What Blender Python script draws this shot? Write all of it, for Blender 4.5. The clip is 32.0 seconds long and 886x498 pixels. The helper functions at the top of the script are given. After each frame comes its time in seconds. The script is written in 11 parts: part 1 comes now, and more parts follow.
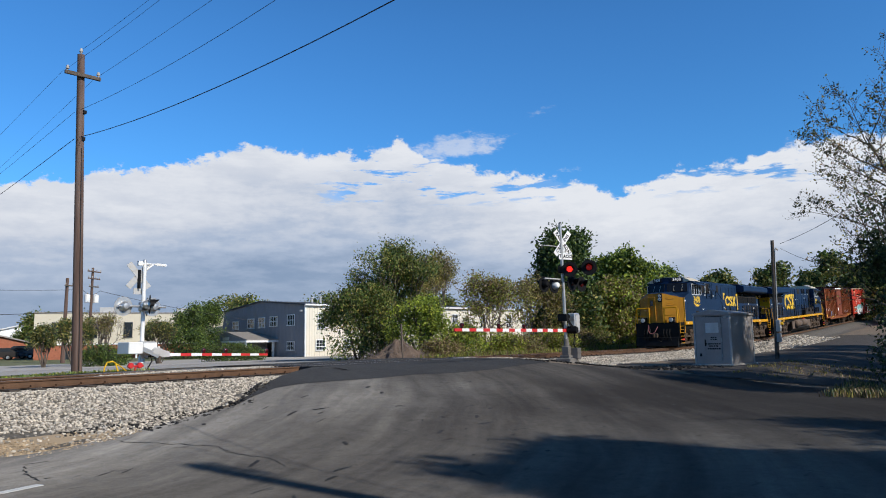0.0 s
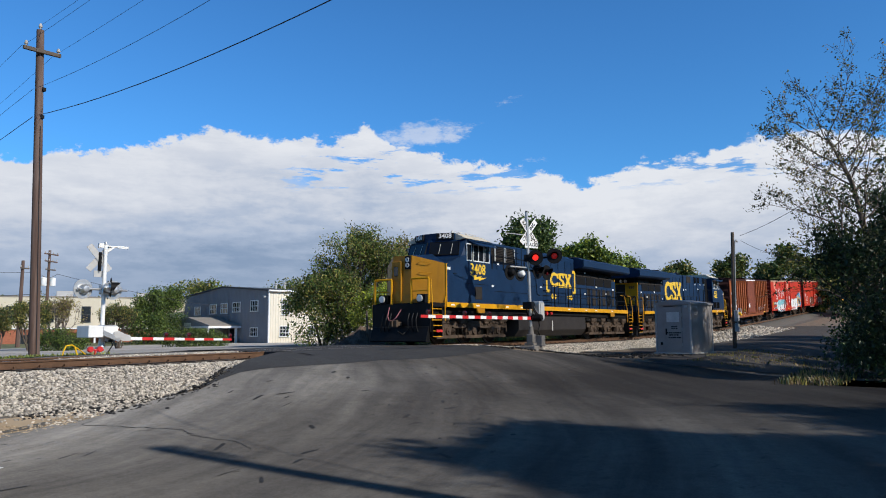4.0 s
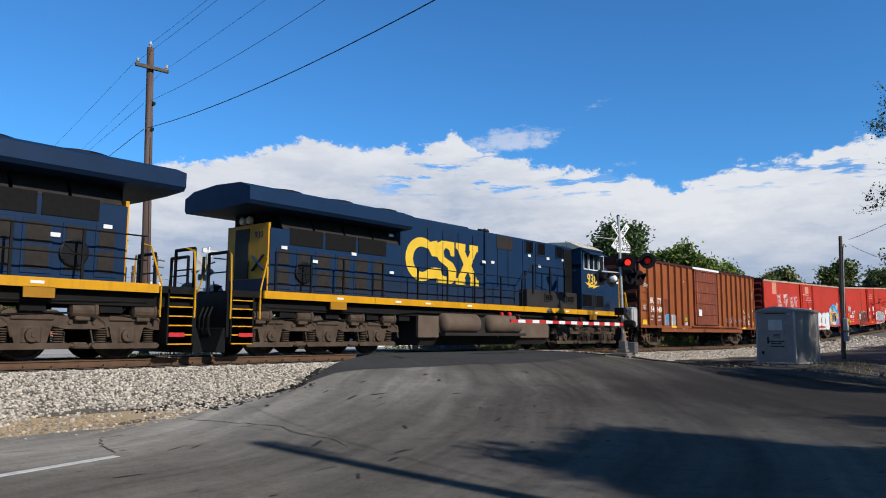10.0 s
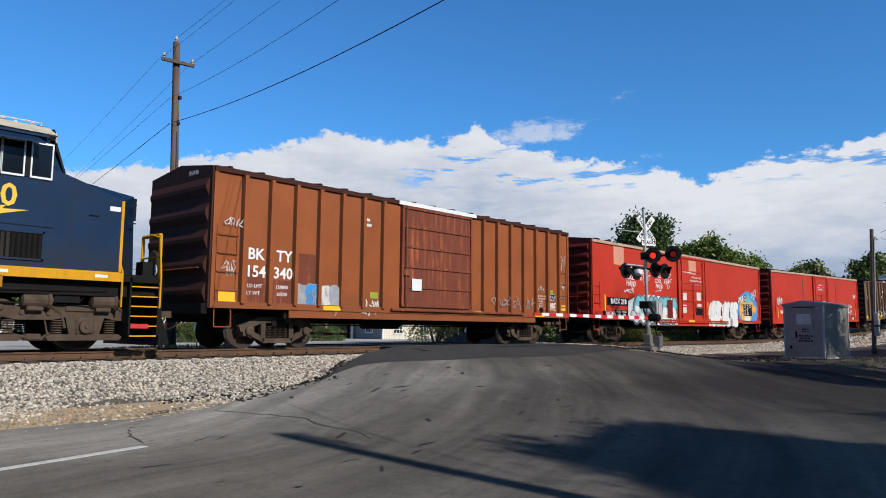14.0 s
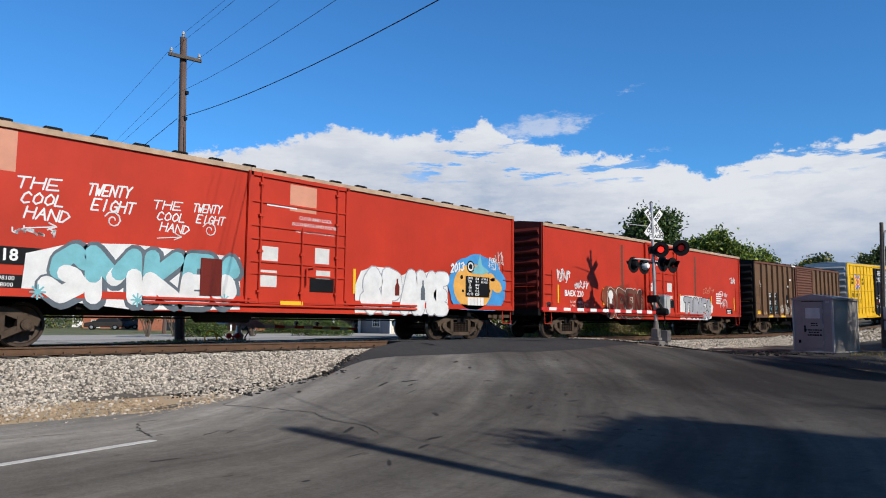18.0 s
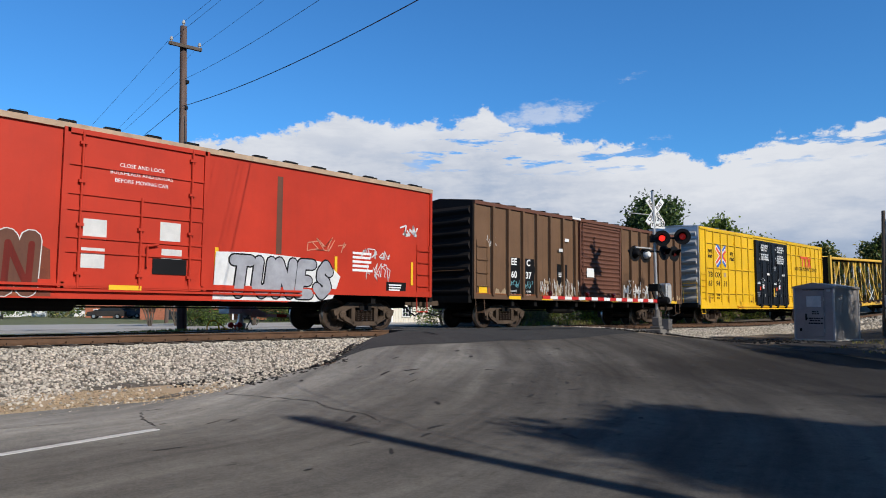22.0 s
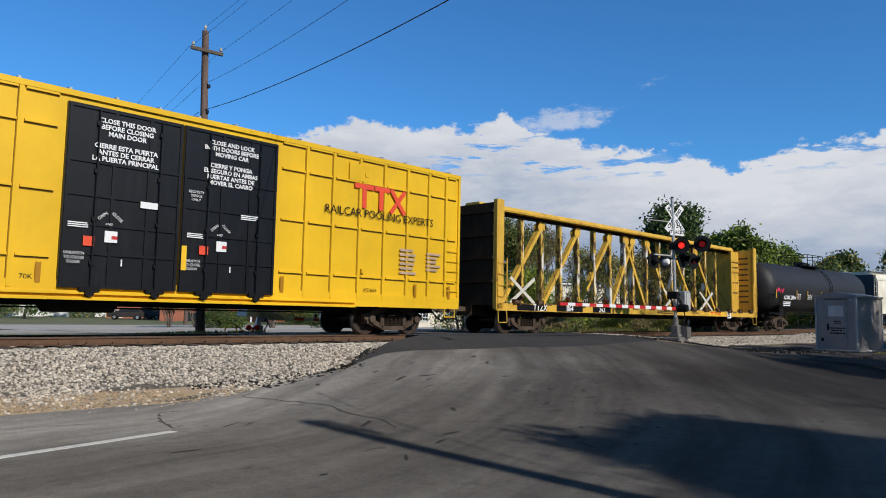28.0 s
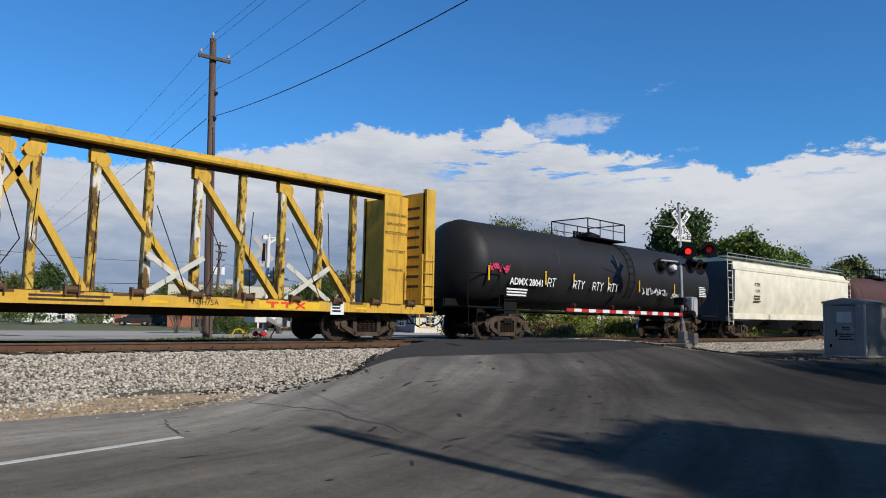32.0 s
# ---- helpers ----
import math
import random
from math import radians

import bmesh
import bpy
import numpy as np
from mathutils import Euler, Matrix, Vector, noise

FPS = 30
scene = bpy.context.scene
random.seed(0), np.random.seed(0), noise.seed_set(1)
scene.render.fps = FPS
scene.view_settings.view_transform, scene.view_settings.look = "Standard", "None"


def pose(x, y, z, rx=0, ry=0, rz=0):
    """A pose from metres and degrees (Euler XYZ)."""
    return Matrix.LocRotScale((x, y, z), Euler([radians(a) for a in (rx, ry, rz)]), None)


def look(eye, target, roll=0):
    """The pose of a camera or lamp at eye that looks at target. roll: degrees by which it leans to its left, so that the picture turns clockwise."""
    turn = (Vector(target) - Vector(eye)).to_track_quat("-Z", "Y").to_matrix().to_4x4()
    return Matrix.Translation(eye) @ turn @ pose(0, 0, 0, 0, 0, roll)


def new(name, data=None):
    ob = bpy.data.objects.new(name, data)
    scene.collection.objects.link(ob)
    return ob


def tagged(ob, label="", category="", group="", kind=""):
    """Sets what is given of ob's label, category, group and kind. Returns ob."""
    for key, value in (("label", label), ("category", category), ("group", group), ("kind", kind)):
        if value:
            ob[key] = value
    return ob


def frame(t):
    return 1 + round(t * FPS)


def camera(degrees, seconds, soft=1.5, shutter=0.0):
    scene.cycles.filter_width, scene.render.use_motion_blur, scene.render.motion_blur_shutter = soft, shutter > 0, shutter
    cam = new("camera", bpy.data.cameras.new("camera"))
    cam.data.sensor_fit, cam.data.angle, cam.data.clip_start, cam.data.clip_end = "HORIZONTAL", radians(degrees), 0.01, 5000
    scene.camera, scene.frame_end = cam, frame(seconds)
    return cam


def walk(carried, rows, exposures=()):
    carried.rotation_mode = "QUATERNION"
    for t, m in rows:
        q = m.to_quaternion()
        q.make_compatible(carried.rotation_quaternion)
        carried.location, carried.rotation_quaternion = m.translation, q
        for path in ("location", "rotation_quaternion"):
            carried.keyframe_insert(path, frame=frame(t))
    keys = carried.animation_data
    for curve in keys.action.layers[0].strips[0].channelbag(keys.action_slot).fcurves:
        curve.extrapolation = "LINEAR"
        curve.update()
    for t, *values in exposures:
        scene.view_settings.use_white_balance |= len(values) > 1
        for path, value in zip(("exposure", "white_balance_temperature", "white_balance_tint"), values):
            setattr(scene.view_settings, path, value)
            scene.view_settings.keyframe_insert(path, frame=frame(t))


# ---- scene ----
# the camera: a person's eye height at the roadside, 17 m from the track (track along x, rail head at z = 0)
cam = camera(62.82, 32.0, 1.0)
# seconds, x, y, z, yaw, pitch, lean
PATH = [
    (0, 0.09, -17.17, 0.68, -54.30, 7.24, -0.91),
    (0.5, 0.09, -17.17, 0.67, -54.01, 7.14, -0.97),
    (1, 0.09, -17.17, 0.67, -53.76, 7.38, -1.35),
    (1.5, 0.09, -17.17, 0.67, -53.90, 7.40, -1.49),
    (2, 0.09, -17.16, 0.66, -53.84, 7.49, -1.30),
    (2.5, 0.08, -17.16, 0.66, -53.95, 7.58, -1.37),
    (3, 0.08, -17.16, 0.66, -53.86, 7.37, -1.15),
    (3.5, 0.06, -17.15, 0.65, -56.93, 5.76, -1.69),
    (5.5, -0.01, -17.10, 0.59, -53.52, 7.76, 3.88),
    (6, -0.01, -17.10, 0.59, -53.03, 8.56, 3.54),
    (6.5, -0.02, -17.10, 0.59, -53.15, 8.33, 3.24),
    (7, -0.02, -17.09, 0.59, -53.15, 7.92, 2.78),
    (7.5, -0.02, -17.10, 0.59, -52.67, 8.06, 2.05),
    (8, -0.02, -17.10, 0.58, -51.88, 8.07, 1.03),
    (8.5, -0.02, -17.10, 0.58, -51.53, 7.78, 0.46),
    (9, -0.02, -17.11, 0.57, -51.07, 7.26, 0.37),
    (9.5, -0.02, -17.10, 0.57, -50.89, 7.12, 0.26),
    (10, -0.01, -17.08, 0.57, -50.11, 6.78, 0.30),
    (10.5, -0.00, -17.07, 0.57, -49.52, 6.54, 0.07),
    (11, 0.01, -17.06, 0.57, -48.86, 6.27, 0.37),
    (11.5, 0.01, -17.06, 0.57, -49.03, 6.36, 0.40),
    (12, 0.00, -17.06, 0.57, -48.72, 6.42, 0.26),
    (12.5, 0.00, -17.06, 0.57, -48.90, 6.36, 0.35),
    (13, 0.00, -17.06, 0.57, -48.68, 6.39, 0.53),
    (13.5, -0.00, -17.07, 0.57, -48.65, 6.44, 0.63),
    (14, -0.00, -17.07, 0.58, -48.26, 6.19, 0.55),
    (14.5, -0.01, -17.07, 0.58, -48.11, 6.07, 0.59),
    (16.5, 0.00, -17.06, 0.58, -47.72, 5.92, 0.64),
    (17, 0.00, -17.06, 0.58, -47.75, 5.87, 0.50),
    (17.5, 0.01, -17.06, 0.58, -47.70, 5.88, 0.58),
    (18, 0.01, -17.06, 0.58, -47.70, 5.75, 0.49),
    (18.5, 0.01, -17.06, 0.59, -47.49, 5.64, 0.46),
    (19, 0.01, -17.06, 0.59, -47.41, 5.51, 0.47),
    (19.5, 0.00, -17.06, 0.59, -47.35, 5.50, 0.41),
    (20, 0.00, -17.07, 0.59, -47.44, 5.51, 0.49),
    (20.5, 0.00, -17.07, 0.59, -47.43, 5.39, 0.19),
    (21, 0.00, -17.07, 0.59, -47.39, 5.08, 0.09),
    (21.5, 0.00, -17.07, 0.59, -47.69, 4.88, 0.33),
    (22, 0.00, -17.07, 0.59, -47.60, 4.86, 0.40),
    (22.5, 0.00, -17.08, 0.59, -47.41, 5.00, 0.47),
    (23, 0.00, -17.08, 0.59, -46.34, 4.91, 1.22),
    (23.5, 0.01, -17.08, 0.60, -46.60, 4.98, 0.95),
    (24, 0.01, -17.08, 0.60, -46.56, 4.99, 0.82),
    (24.5, 0.01, -17.08, 0.60, -46.60, 4.91, 0.78),
    (26.5, 0.02, -17.08, 0.61, -46.27, 5.06, 1.05),
    (27, 0.02, -17.07, 0.61, -46.14, 5.07, 0.83),
    (27.5, 0.02, -17.07, 0.61, -45.78, 5.11, 0.92),
    (28, 0.01, -17.07, 0.61, -46.20, 5.20, 1.09),
    (28.5, 0.01, -17.06, 0.61, -46.13, 5.30, 0.95),
    (29, 0.01, -17.06, 0.60, -45.81, 5.58, 1.63),
    (29.5, 0.01, -17.07, 0.61, -45.69, 5.82, 1.84),
    (30, 0.00, -17.07, 0.61, -45.54, 5.80, 1.78),
    (30.5, 0.00, -17.08, 0.61, -45.51, 5.82, 1.72),
    (31, 0.00, -17.09, 0.61, -45.54, 5.81, 1.44),
    (31.5, 0.00, -17.09, 0.61, -45.44, 5.67, 1.22),
    (32, 0.00, -17.10, 0.61, -45.66, 5.66, 1.09),
]


def eye_pose(x, y, z, yaw, pitch, lean):
    return pose(x, y, z, 0, 0, yaw) @ pose(0, 0, 0, 90 + pitch) @ pose(0, 0, 0, 0, 0, lean)


walk(cam, [(r[0], eye_pose(*r[1:])) for r in PATH], [(0, -0.06), (14, -0.1), (24, -0.14), (28, -0.24), (32, -0.26)])

# ---- world and sun ----
SUN_UP, SUN_AZ = 31.5, 183.5      # degrees; azimuth counted from +y towards +x


def build_world():
    w = bpy.data.worlds.new("sky")
    scene.world = w
    w.use_nodes = True
    nt = w.node_tree
    nt.nodes.clear()
    N, L = nt.nodes.new, nt.links.new

    def mth(op, a, b=None, clamp=False):
        n = N("ShaderNodeMath")
        n.operation, n.use_clamp = op, clamp
        for i, v in enumerate((a, b)):
            if v is None:
                continue
            if isinstance(v, (int, float)):
                n.inputs[i].default_value = v
            else:
                L(v, n.inputs[i])
        return n.outputs[0]

    def ramp(fac, stops, interp="LINEAR"):
        n = N("ShaderNodeValToRGB")
        n.color_ramp.interpolation = interp
        els = n.color_ramp.elements
        while len(els) < len(stops):
            els.new(0.5)
        for e, (p, c) in zip(els, stops):
            e.position = p
            e.color = (*c, 1) if isinstance(c, tuple) else (c, c, c, 1)
        L(fac, n.inputs[0])
        return n.outputs[0]

    def smooth(v, lo, hi):
        n = N("ShaderNodeMapRange")
        n.interpolation_type = "SMOOTHSTEP"
        L(v, n.inputs[0])
        n.inputs[1].default_value, n.inputs[2].default_value = lo, hi
        return n.outputs[0]

    def mix(fac, a, b):
        n = N("ShaderNodeMix")
        n.data_type = "RGBA"
        for i, v in ((0, fac), (6, a), (7, b)):
            if isinstance(v, (float, int)):
                n.inputs[i].default_value = v
            elif isinstance(v, tuple):
                n.inputs[i].default_value = (*v, 1)
            else:
                L(v, n.inputs[i])
        return n.outputs[2]

    co = N("ShaderNodeTexCoord").outputs["Generated"]
    sep = N("ShaderNodeSeparateXYZ")
    L(co, sep.inputs[0])
    x, y, z = sep.outputs
    elev = mth("MULTIPLY", mth("ARCSINE", z), 57.2958)
    azim = mth("MULTIPLY", mth("ARCTAN2", y, x), 57.2958)      # degrees from +x towards +y

    def noise_at(scale, stretch, detail=6.0, rough=0.55, off=0.0):
        m = N("ShaderNodeMapping")
        L(co, m.inputs[0])
        m.inputs["Scale"].default_value = (scale, scale, scale * stretch)
        m.inputs["Location"].default_value = (off, off * 0.7, off * 1.3)
        n = N("ShaderNodeTexNoise")
        n.inputs["Scale"].default_value = 1.0
        n.inputs["Detail"].default_value = detail
        n.inputs["Roughness"].default_value = rough
        L(m.outputs[0], n.inputs["Vector"])
        return n.outputs[0]

    sky = N("ShaderNodeTexSky")
    sky.sky_type, sky.sun_disc = "NISHITA", False
    sky.sun_elevation, sky.sun_rotation = radians(SUN_UP), radians(SUN_AZ)
    sky.air_density, sky.dust_density, sky.ozone_density = 1.0, 0.3, 3.0
    clear = N("ShaderNodeMix")
    clear.data_type, clear.blend_type = "RGBA", "MULTIPLY"
    clear.inputs[0].default_value = 1.0
    L(sky.outputs[0], clear.inputs[6])
    clear.inputs[7].default_value = SKY_TINT
    # deeper and darker overhead, as a clear autumn sky is
    high = smooth(elev, 23.0, 52.0)
    deep = N("ShaderNodeMix")
    deep.data_type, deep.blend_type = "RGBA", "MULTIPLY"
    L(high, deep.inputs[0])
    L(clear.outputs[2], deep.inputs[6])
    deep.inputs[7].default_value = (0.34, 0.27, 0.24, 1)
    blue = deep.outputs[2]

    # the cloud bank: its top follows the azimuth, broken up by two sizes of noise
    top = mth("MULTIPLY", ramp(mth("MULTIPLY", mth("ADD", azim, 20), 1 / 110.0), CLOUD_TOP), 30.0)
    big, mid, fine = noise_at(9.0, 1.6, 4, 0.55, 5.0), noise_at(26.0, 1.7, 6, 0.62, 3.0), noise_at(80.0, 1.3, 5, 0.65, 9.0)
    bump = mth("ADD", mth("MULTIPLY", mth("SUBTRACT", big, 0.5), 1.6), mth("MULTIPLY", mth("SUBTRACT", mid, 0.5), 3.0))
    bump = mth("ADD", bump, mth("MULTIPLY", mth("SUBTRACT", fine, 0.5), 1.5))
    depth = mth("ADD", mth("SUBTRACT", top, elev), bump)
    bank = smooth(depth, -0.12, 0.42)
    # ragged blue holes, long and low, near the top of the bank
    hole = smooth(noise_at(11.0, 6.0, 7, 0.64, 17.0), 0.53, 0.61)
    upper = mth("MULTIPLY", smooth(elev, 10.3, 11.6), mth("SUBTRACT", 1.0, smooth(azim, 42.0, 48.0)))
    bank = mth("MULTIPLY", bank, mth("SUBTRACT", 1.0, mth("MULTIPLY", mth("MULTIPLY", hole, upper), 0.9)))

    # thin torn wisps that trail off the highest head
    def patch(a0, e0, wa, we, slope):
        da = mth("MULTIPLY", mth("SUBTRACT", azim, a0), 1.0 / wa)
        de = mth("MULTIPLY", mth("SUBTRACT", mth("ADD", elev, mth("MULTIPLY", mth("SUBTRACT", azim, a0), slope)), e0), 1.0 / we)
        return mth("SUBTRACT", 1.0, mth("ADD", mth("MULTIPLY", da, da), mth("MULTIPLY", de, de)), True)
    torn = noise_at(26.0, 2.4, 8, 0.7, 31.0)
    wisp = mth("MAXIMUM", patch(34.6, 15.3, 6.0, 1.5, 0.10), mth("MULTIPLY", patch(27.7, 17.7, 2.4, 0.6, 0.25), 0.42))
    wisp = mth("MAXIMUM", wisp, mth("MULTIPLY", patch(26.0, 12.9, 3.0, 0.7, 0.1), 0.5))
    wisp = mth("MULTIPLY", smooth(mth("ADD", torn, mth("MULTIPLY", mth("SUBTRACT", wisp, 0.55), 0.42)), 0.48, 0.72), smooth(wisp, 0.0, 0.35))
    cover = mth("MAXIMUM", bank, mth("MULTIPLY", wisp, 0.6), True)

    # their light: white sunlit heads, grey-blue bellies lower down
    rim = mth("SUBTRACT", 1.0, smooth(depth, 0.3, 9.5))
    streak = smooth(noise_at(3.2, 7.0, 5, 0.52, 23.0), 0.32, 0.70)
    puff = smooth(noise_at(17.0, 3.4, 7, 0.6, 41.0), 0.36, 0.66)
    lit = mth("ADD", mth("MULTIPLY", rim, 0.60), mth("MULTIPLY", streak, 0.26))
    lit = mth("ADD", lit, mth("MULTIPLY", puff, 0.19))
    # brighter towards the far end of the line, greyer bellies over the street
    lit = mth("ADD", lit, mth("MULTIPLY", mth("SUBTRACT", 1.0, smooth(azim, 14.0, 46.0)), 0.22), True)
    low = smooth(elev, 1.0, 9.0)
    lit = mth("MULTIPLY", lit, mth("ADD", 0.42, mth("MULTIPLY", low, 0.58)))
    cloud = ramp(lit, CLOUD_TONES)
    seen = mix(cover, blue, cloud)
    haze = mth("MULTIPLY", mth("SUBTRACT", 1.0, smooth(elev, -1.0, 5.0)), 0.25)
    seen = mix(haze, seen, (3.6, 4.4, 5.8))
    bg = N("ShaderNodeBackground")
    bg.inputs[1].default_value = SKY_STRENGTH
    L(seen, bg.inputs[0])
    out = N("ShaderNodeOutputWorld")
    L(bg.outputs[0], out.inputs[0])


SKY_STRENGTH = 0.096
SKY_TINT = (0.50, 1.18, 1.76, 1)
# azimuth -20 to 90 degrees from the track's far end, top of the bank as a share of 30 degrees
CLOUD_TOP = [(0.0000, 0.183), (0.1091, 0.383), (0.2164, 0.443), (0.2673, 0.447), (0.3055, 0.437), (0.3391, 0.427), (0.3618, 0.390), (0.3818, 0.380), (0.4055, 0.407), (0.4336, 0.417), (0.4573, 0.430), (0.4864, 0.467), (0.5155, 0.487), (0.5391, 0.527), (0.5618, 0.487), (0.6055, 0.493), (0.6400, 0.503), (0.6855, 0.457), (0.7364, 0.417), (0.7782, 0.380), (0.8000, 0.367), (0.8727, 0.350), (1.0000, 0.250)]
CLOUD_TONES = [(0.0, (2.7, 3.7, 5.4)), (0.3, (4.5, 5.4, 7.0)), (0.6, (6.6, 7.1, 8.1)), (1.0, (8.4, 8.7, 9.3))]
build_world()

sun = new("sun", bpy.data.lights.new("sun", "SUN"))
sun.data.energy, sun.data.angle, sun.data.color = 4.5, radians(0.55), (1.0, 0.945, 0.865)
sun_from = Vector((math.sin(radians(SUN_AZ)) * math.cos(radians(SUN_UP)), math.cos(radians(SUN_AZ)) * math.cos(radians(SUN_UP)), math.sin(radians(SUN_UP))))
sun.matrix_world = look(sun_from * 60, (0, 0, 0))
scene.view_settings.exposure = 0.0

# ---- the lie of the land and the line of the track ----
def ss(a, b, v):
    u = min(1.0, max(0.0, (v - a) / (b - a)))
    return u * u * (3 - 2 * u)


def track_y(s):
    """The line is straight up to x 22, bends gently towards the road, and runs on straight from x 40."""
    return -0.00115 * max(0.0, min(s, 40) - 22) ** 2 - 0.0414 * max(0.0, s - 40)


def track_turn(s):
    return math.atan(-0.0023 * max(0.0, min(s, 40) - 22))


def track_z(s):
    return 0.0006 * max(0.0, min(s, 80) - 40) ** 2 + 0.048 * max(0.0, s - 80)


def ground_z(x, y):
    """Height of the ground, with the rail heads at zero: the road humps over the track between x 12 and 25."""
    ty, tz = track_y(x), track_z(x)
    d = y - ty
    hump = ss(5.0, 12.0, x) * (1 - ss(25.0, 31.0, x))
    if d < 0:
        base = -1.0 + 0.5 * ss(24, 31, x) * ss(-15, -10, y)
        z = base + hump * (-0.02 - base) * ss(-12.5, -2.0, y)
        # left of the crossing's slanting edge the ground falls away to the foot of the ballast
        fall = ss(0.1, 1.0, 9.55 + (y + 5.3) * 1.55 - x) * ss(-5.4, -4.5, y)
        z -= fall * max(0.0, z + 0.225 + 0.22 * max(0.0, -d - 1.7))
    else:
        base = -0.25 - 0.15 * ss(3, 8, y) - 0.35 * ss(7, 45, y)
        z = base + hump * (-0.02 - base) * (1 - ss(2.0, 9.0, y))
    bed = -0.225 - 0.22 * max(0.0, abs(d) - 1.7)
    if abs(d) < 1.7 and 15.4 < x < 25.2:
        bed = -0.02
    return max(z, bed) + tz * (1 - ss(6, 60, abs(d)) * 0.5)

# ---- materials ----
def material(name, rough=0.6, metal=0.0):
    m = bpy.data.materials.new(name)
    m.use_nodes = True
    b = m.node_tree.nodes["Principled BSDF"]
    b.inputs["Roughness"].default_value, b.inputs["Metallic"].default_value = rough, metal
    return m, m.node_tree, b


def tex_noise(nt, scale, detail=5.0, rough=0.6, coord="Object", stretch=(1, 1, 1)):
    tc = nt.nodes.new("ShaderNodeTexCoord")
    mp = nt.nodes.new("ShaderNodeMapping")
    mp.inputs["Scale"].default_value = stretch
    n = nt.nodes.new("ShaderNodeTexNoise")
    n.inputs["Scale"].default_value, n.inputs["Detail"].default_value, n.inputs["Roughness"].default_value = scale, detail, rough
    nt.links.new(tc.outputs[coord], mp.inputs[0])
    nt.links.new(mp.outputs[0], n.inputs["Vector"])
    return n.outputs[0]


def tex_ramp(nt, fac, stops):
    r = nt.nodes.new("ShaderNodeValToRGB")
    els = r.color_ramp.elements
    while len(els) < len(stops):
        els.new(0.5)
    for e, (p, c) in zip(els, stops):
        e.position, e.color = p, (*c, 1)
    nt.links.new(fac, r.inputs[0])
    return r.outputs[0]


def blend(nt, fac, a, b, mode="MIX"):
    n = nt.nodes.new("ShaderNodeMix")
    n.data_type, n.blend_type = "RGBA", mode
    for i, v in ((0, fac), (6, a), (7, b)):
        if isinstance(v, (int, float)):
            n.inputs[i].default_value = v
        elif isinstance(v, tuple):
            n.inputs[i].default_value = (*v, 1)
        else:
            nt.links.new(v, n.inputs[i])
    return n.outputs[2]


def bumped(nt, b, height, strength=0.3, dist=0.02):
    n = nt.nodes.new("ShaderNodeBump")
    n.inputs["Strength"].default_value, n.inputs["Distance"].default_value = strength, dist
    nt.links.new(height, n.inputs["Height"])
    nt.links.new(n.outputs[0], b.inputs["Normal"])


def plain(name, c, rough=0.6, metal=0.0, vary=0.18, scale=3.0, bump=0.0, island=0.0):
    """Paint, metal or the like in one colour, with soft blotches and fine grain."""
    m, nt, b = material(name, rough, metal)
    dark = tuple(v * (1 - vary) for v in c)
    light = tuple(min(1, v * (1 + vary)) for v in c)
    col = tex_ramp(nt, tex_noise(nt, scale), [(0.3, dark), (0.7, light)])
    fine = tex_noise(nt, scale * 23, 3)
    col = blend(nt, 0.25, col, tex_ramp(nt, fine, [(0.3, tuple(v * 0.75 for v in c)), (0.7, tuple(min(1, v * 1.2) for v in c))]))
    if island:
        g = nt.nodes.new("ShaderNodeNewGeometry")
        col = blend(nt, island, col, tex_ramp(nt, g.outputs["Random Per Island"], [(0, tuple(v * 0.26 for v in c)), (0.5, tuple(v * 0.95 for v in c)), (1, tuple(min(1, v * 1.7) for v in c))]))
    nt.links.new(col, b.inputs["Base Color"])
    if bump:
        bumped(nt, b, fine, bump, 0.01)
    return m


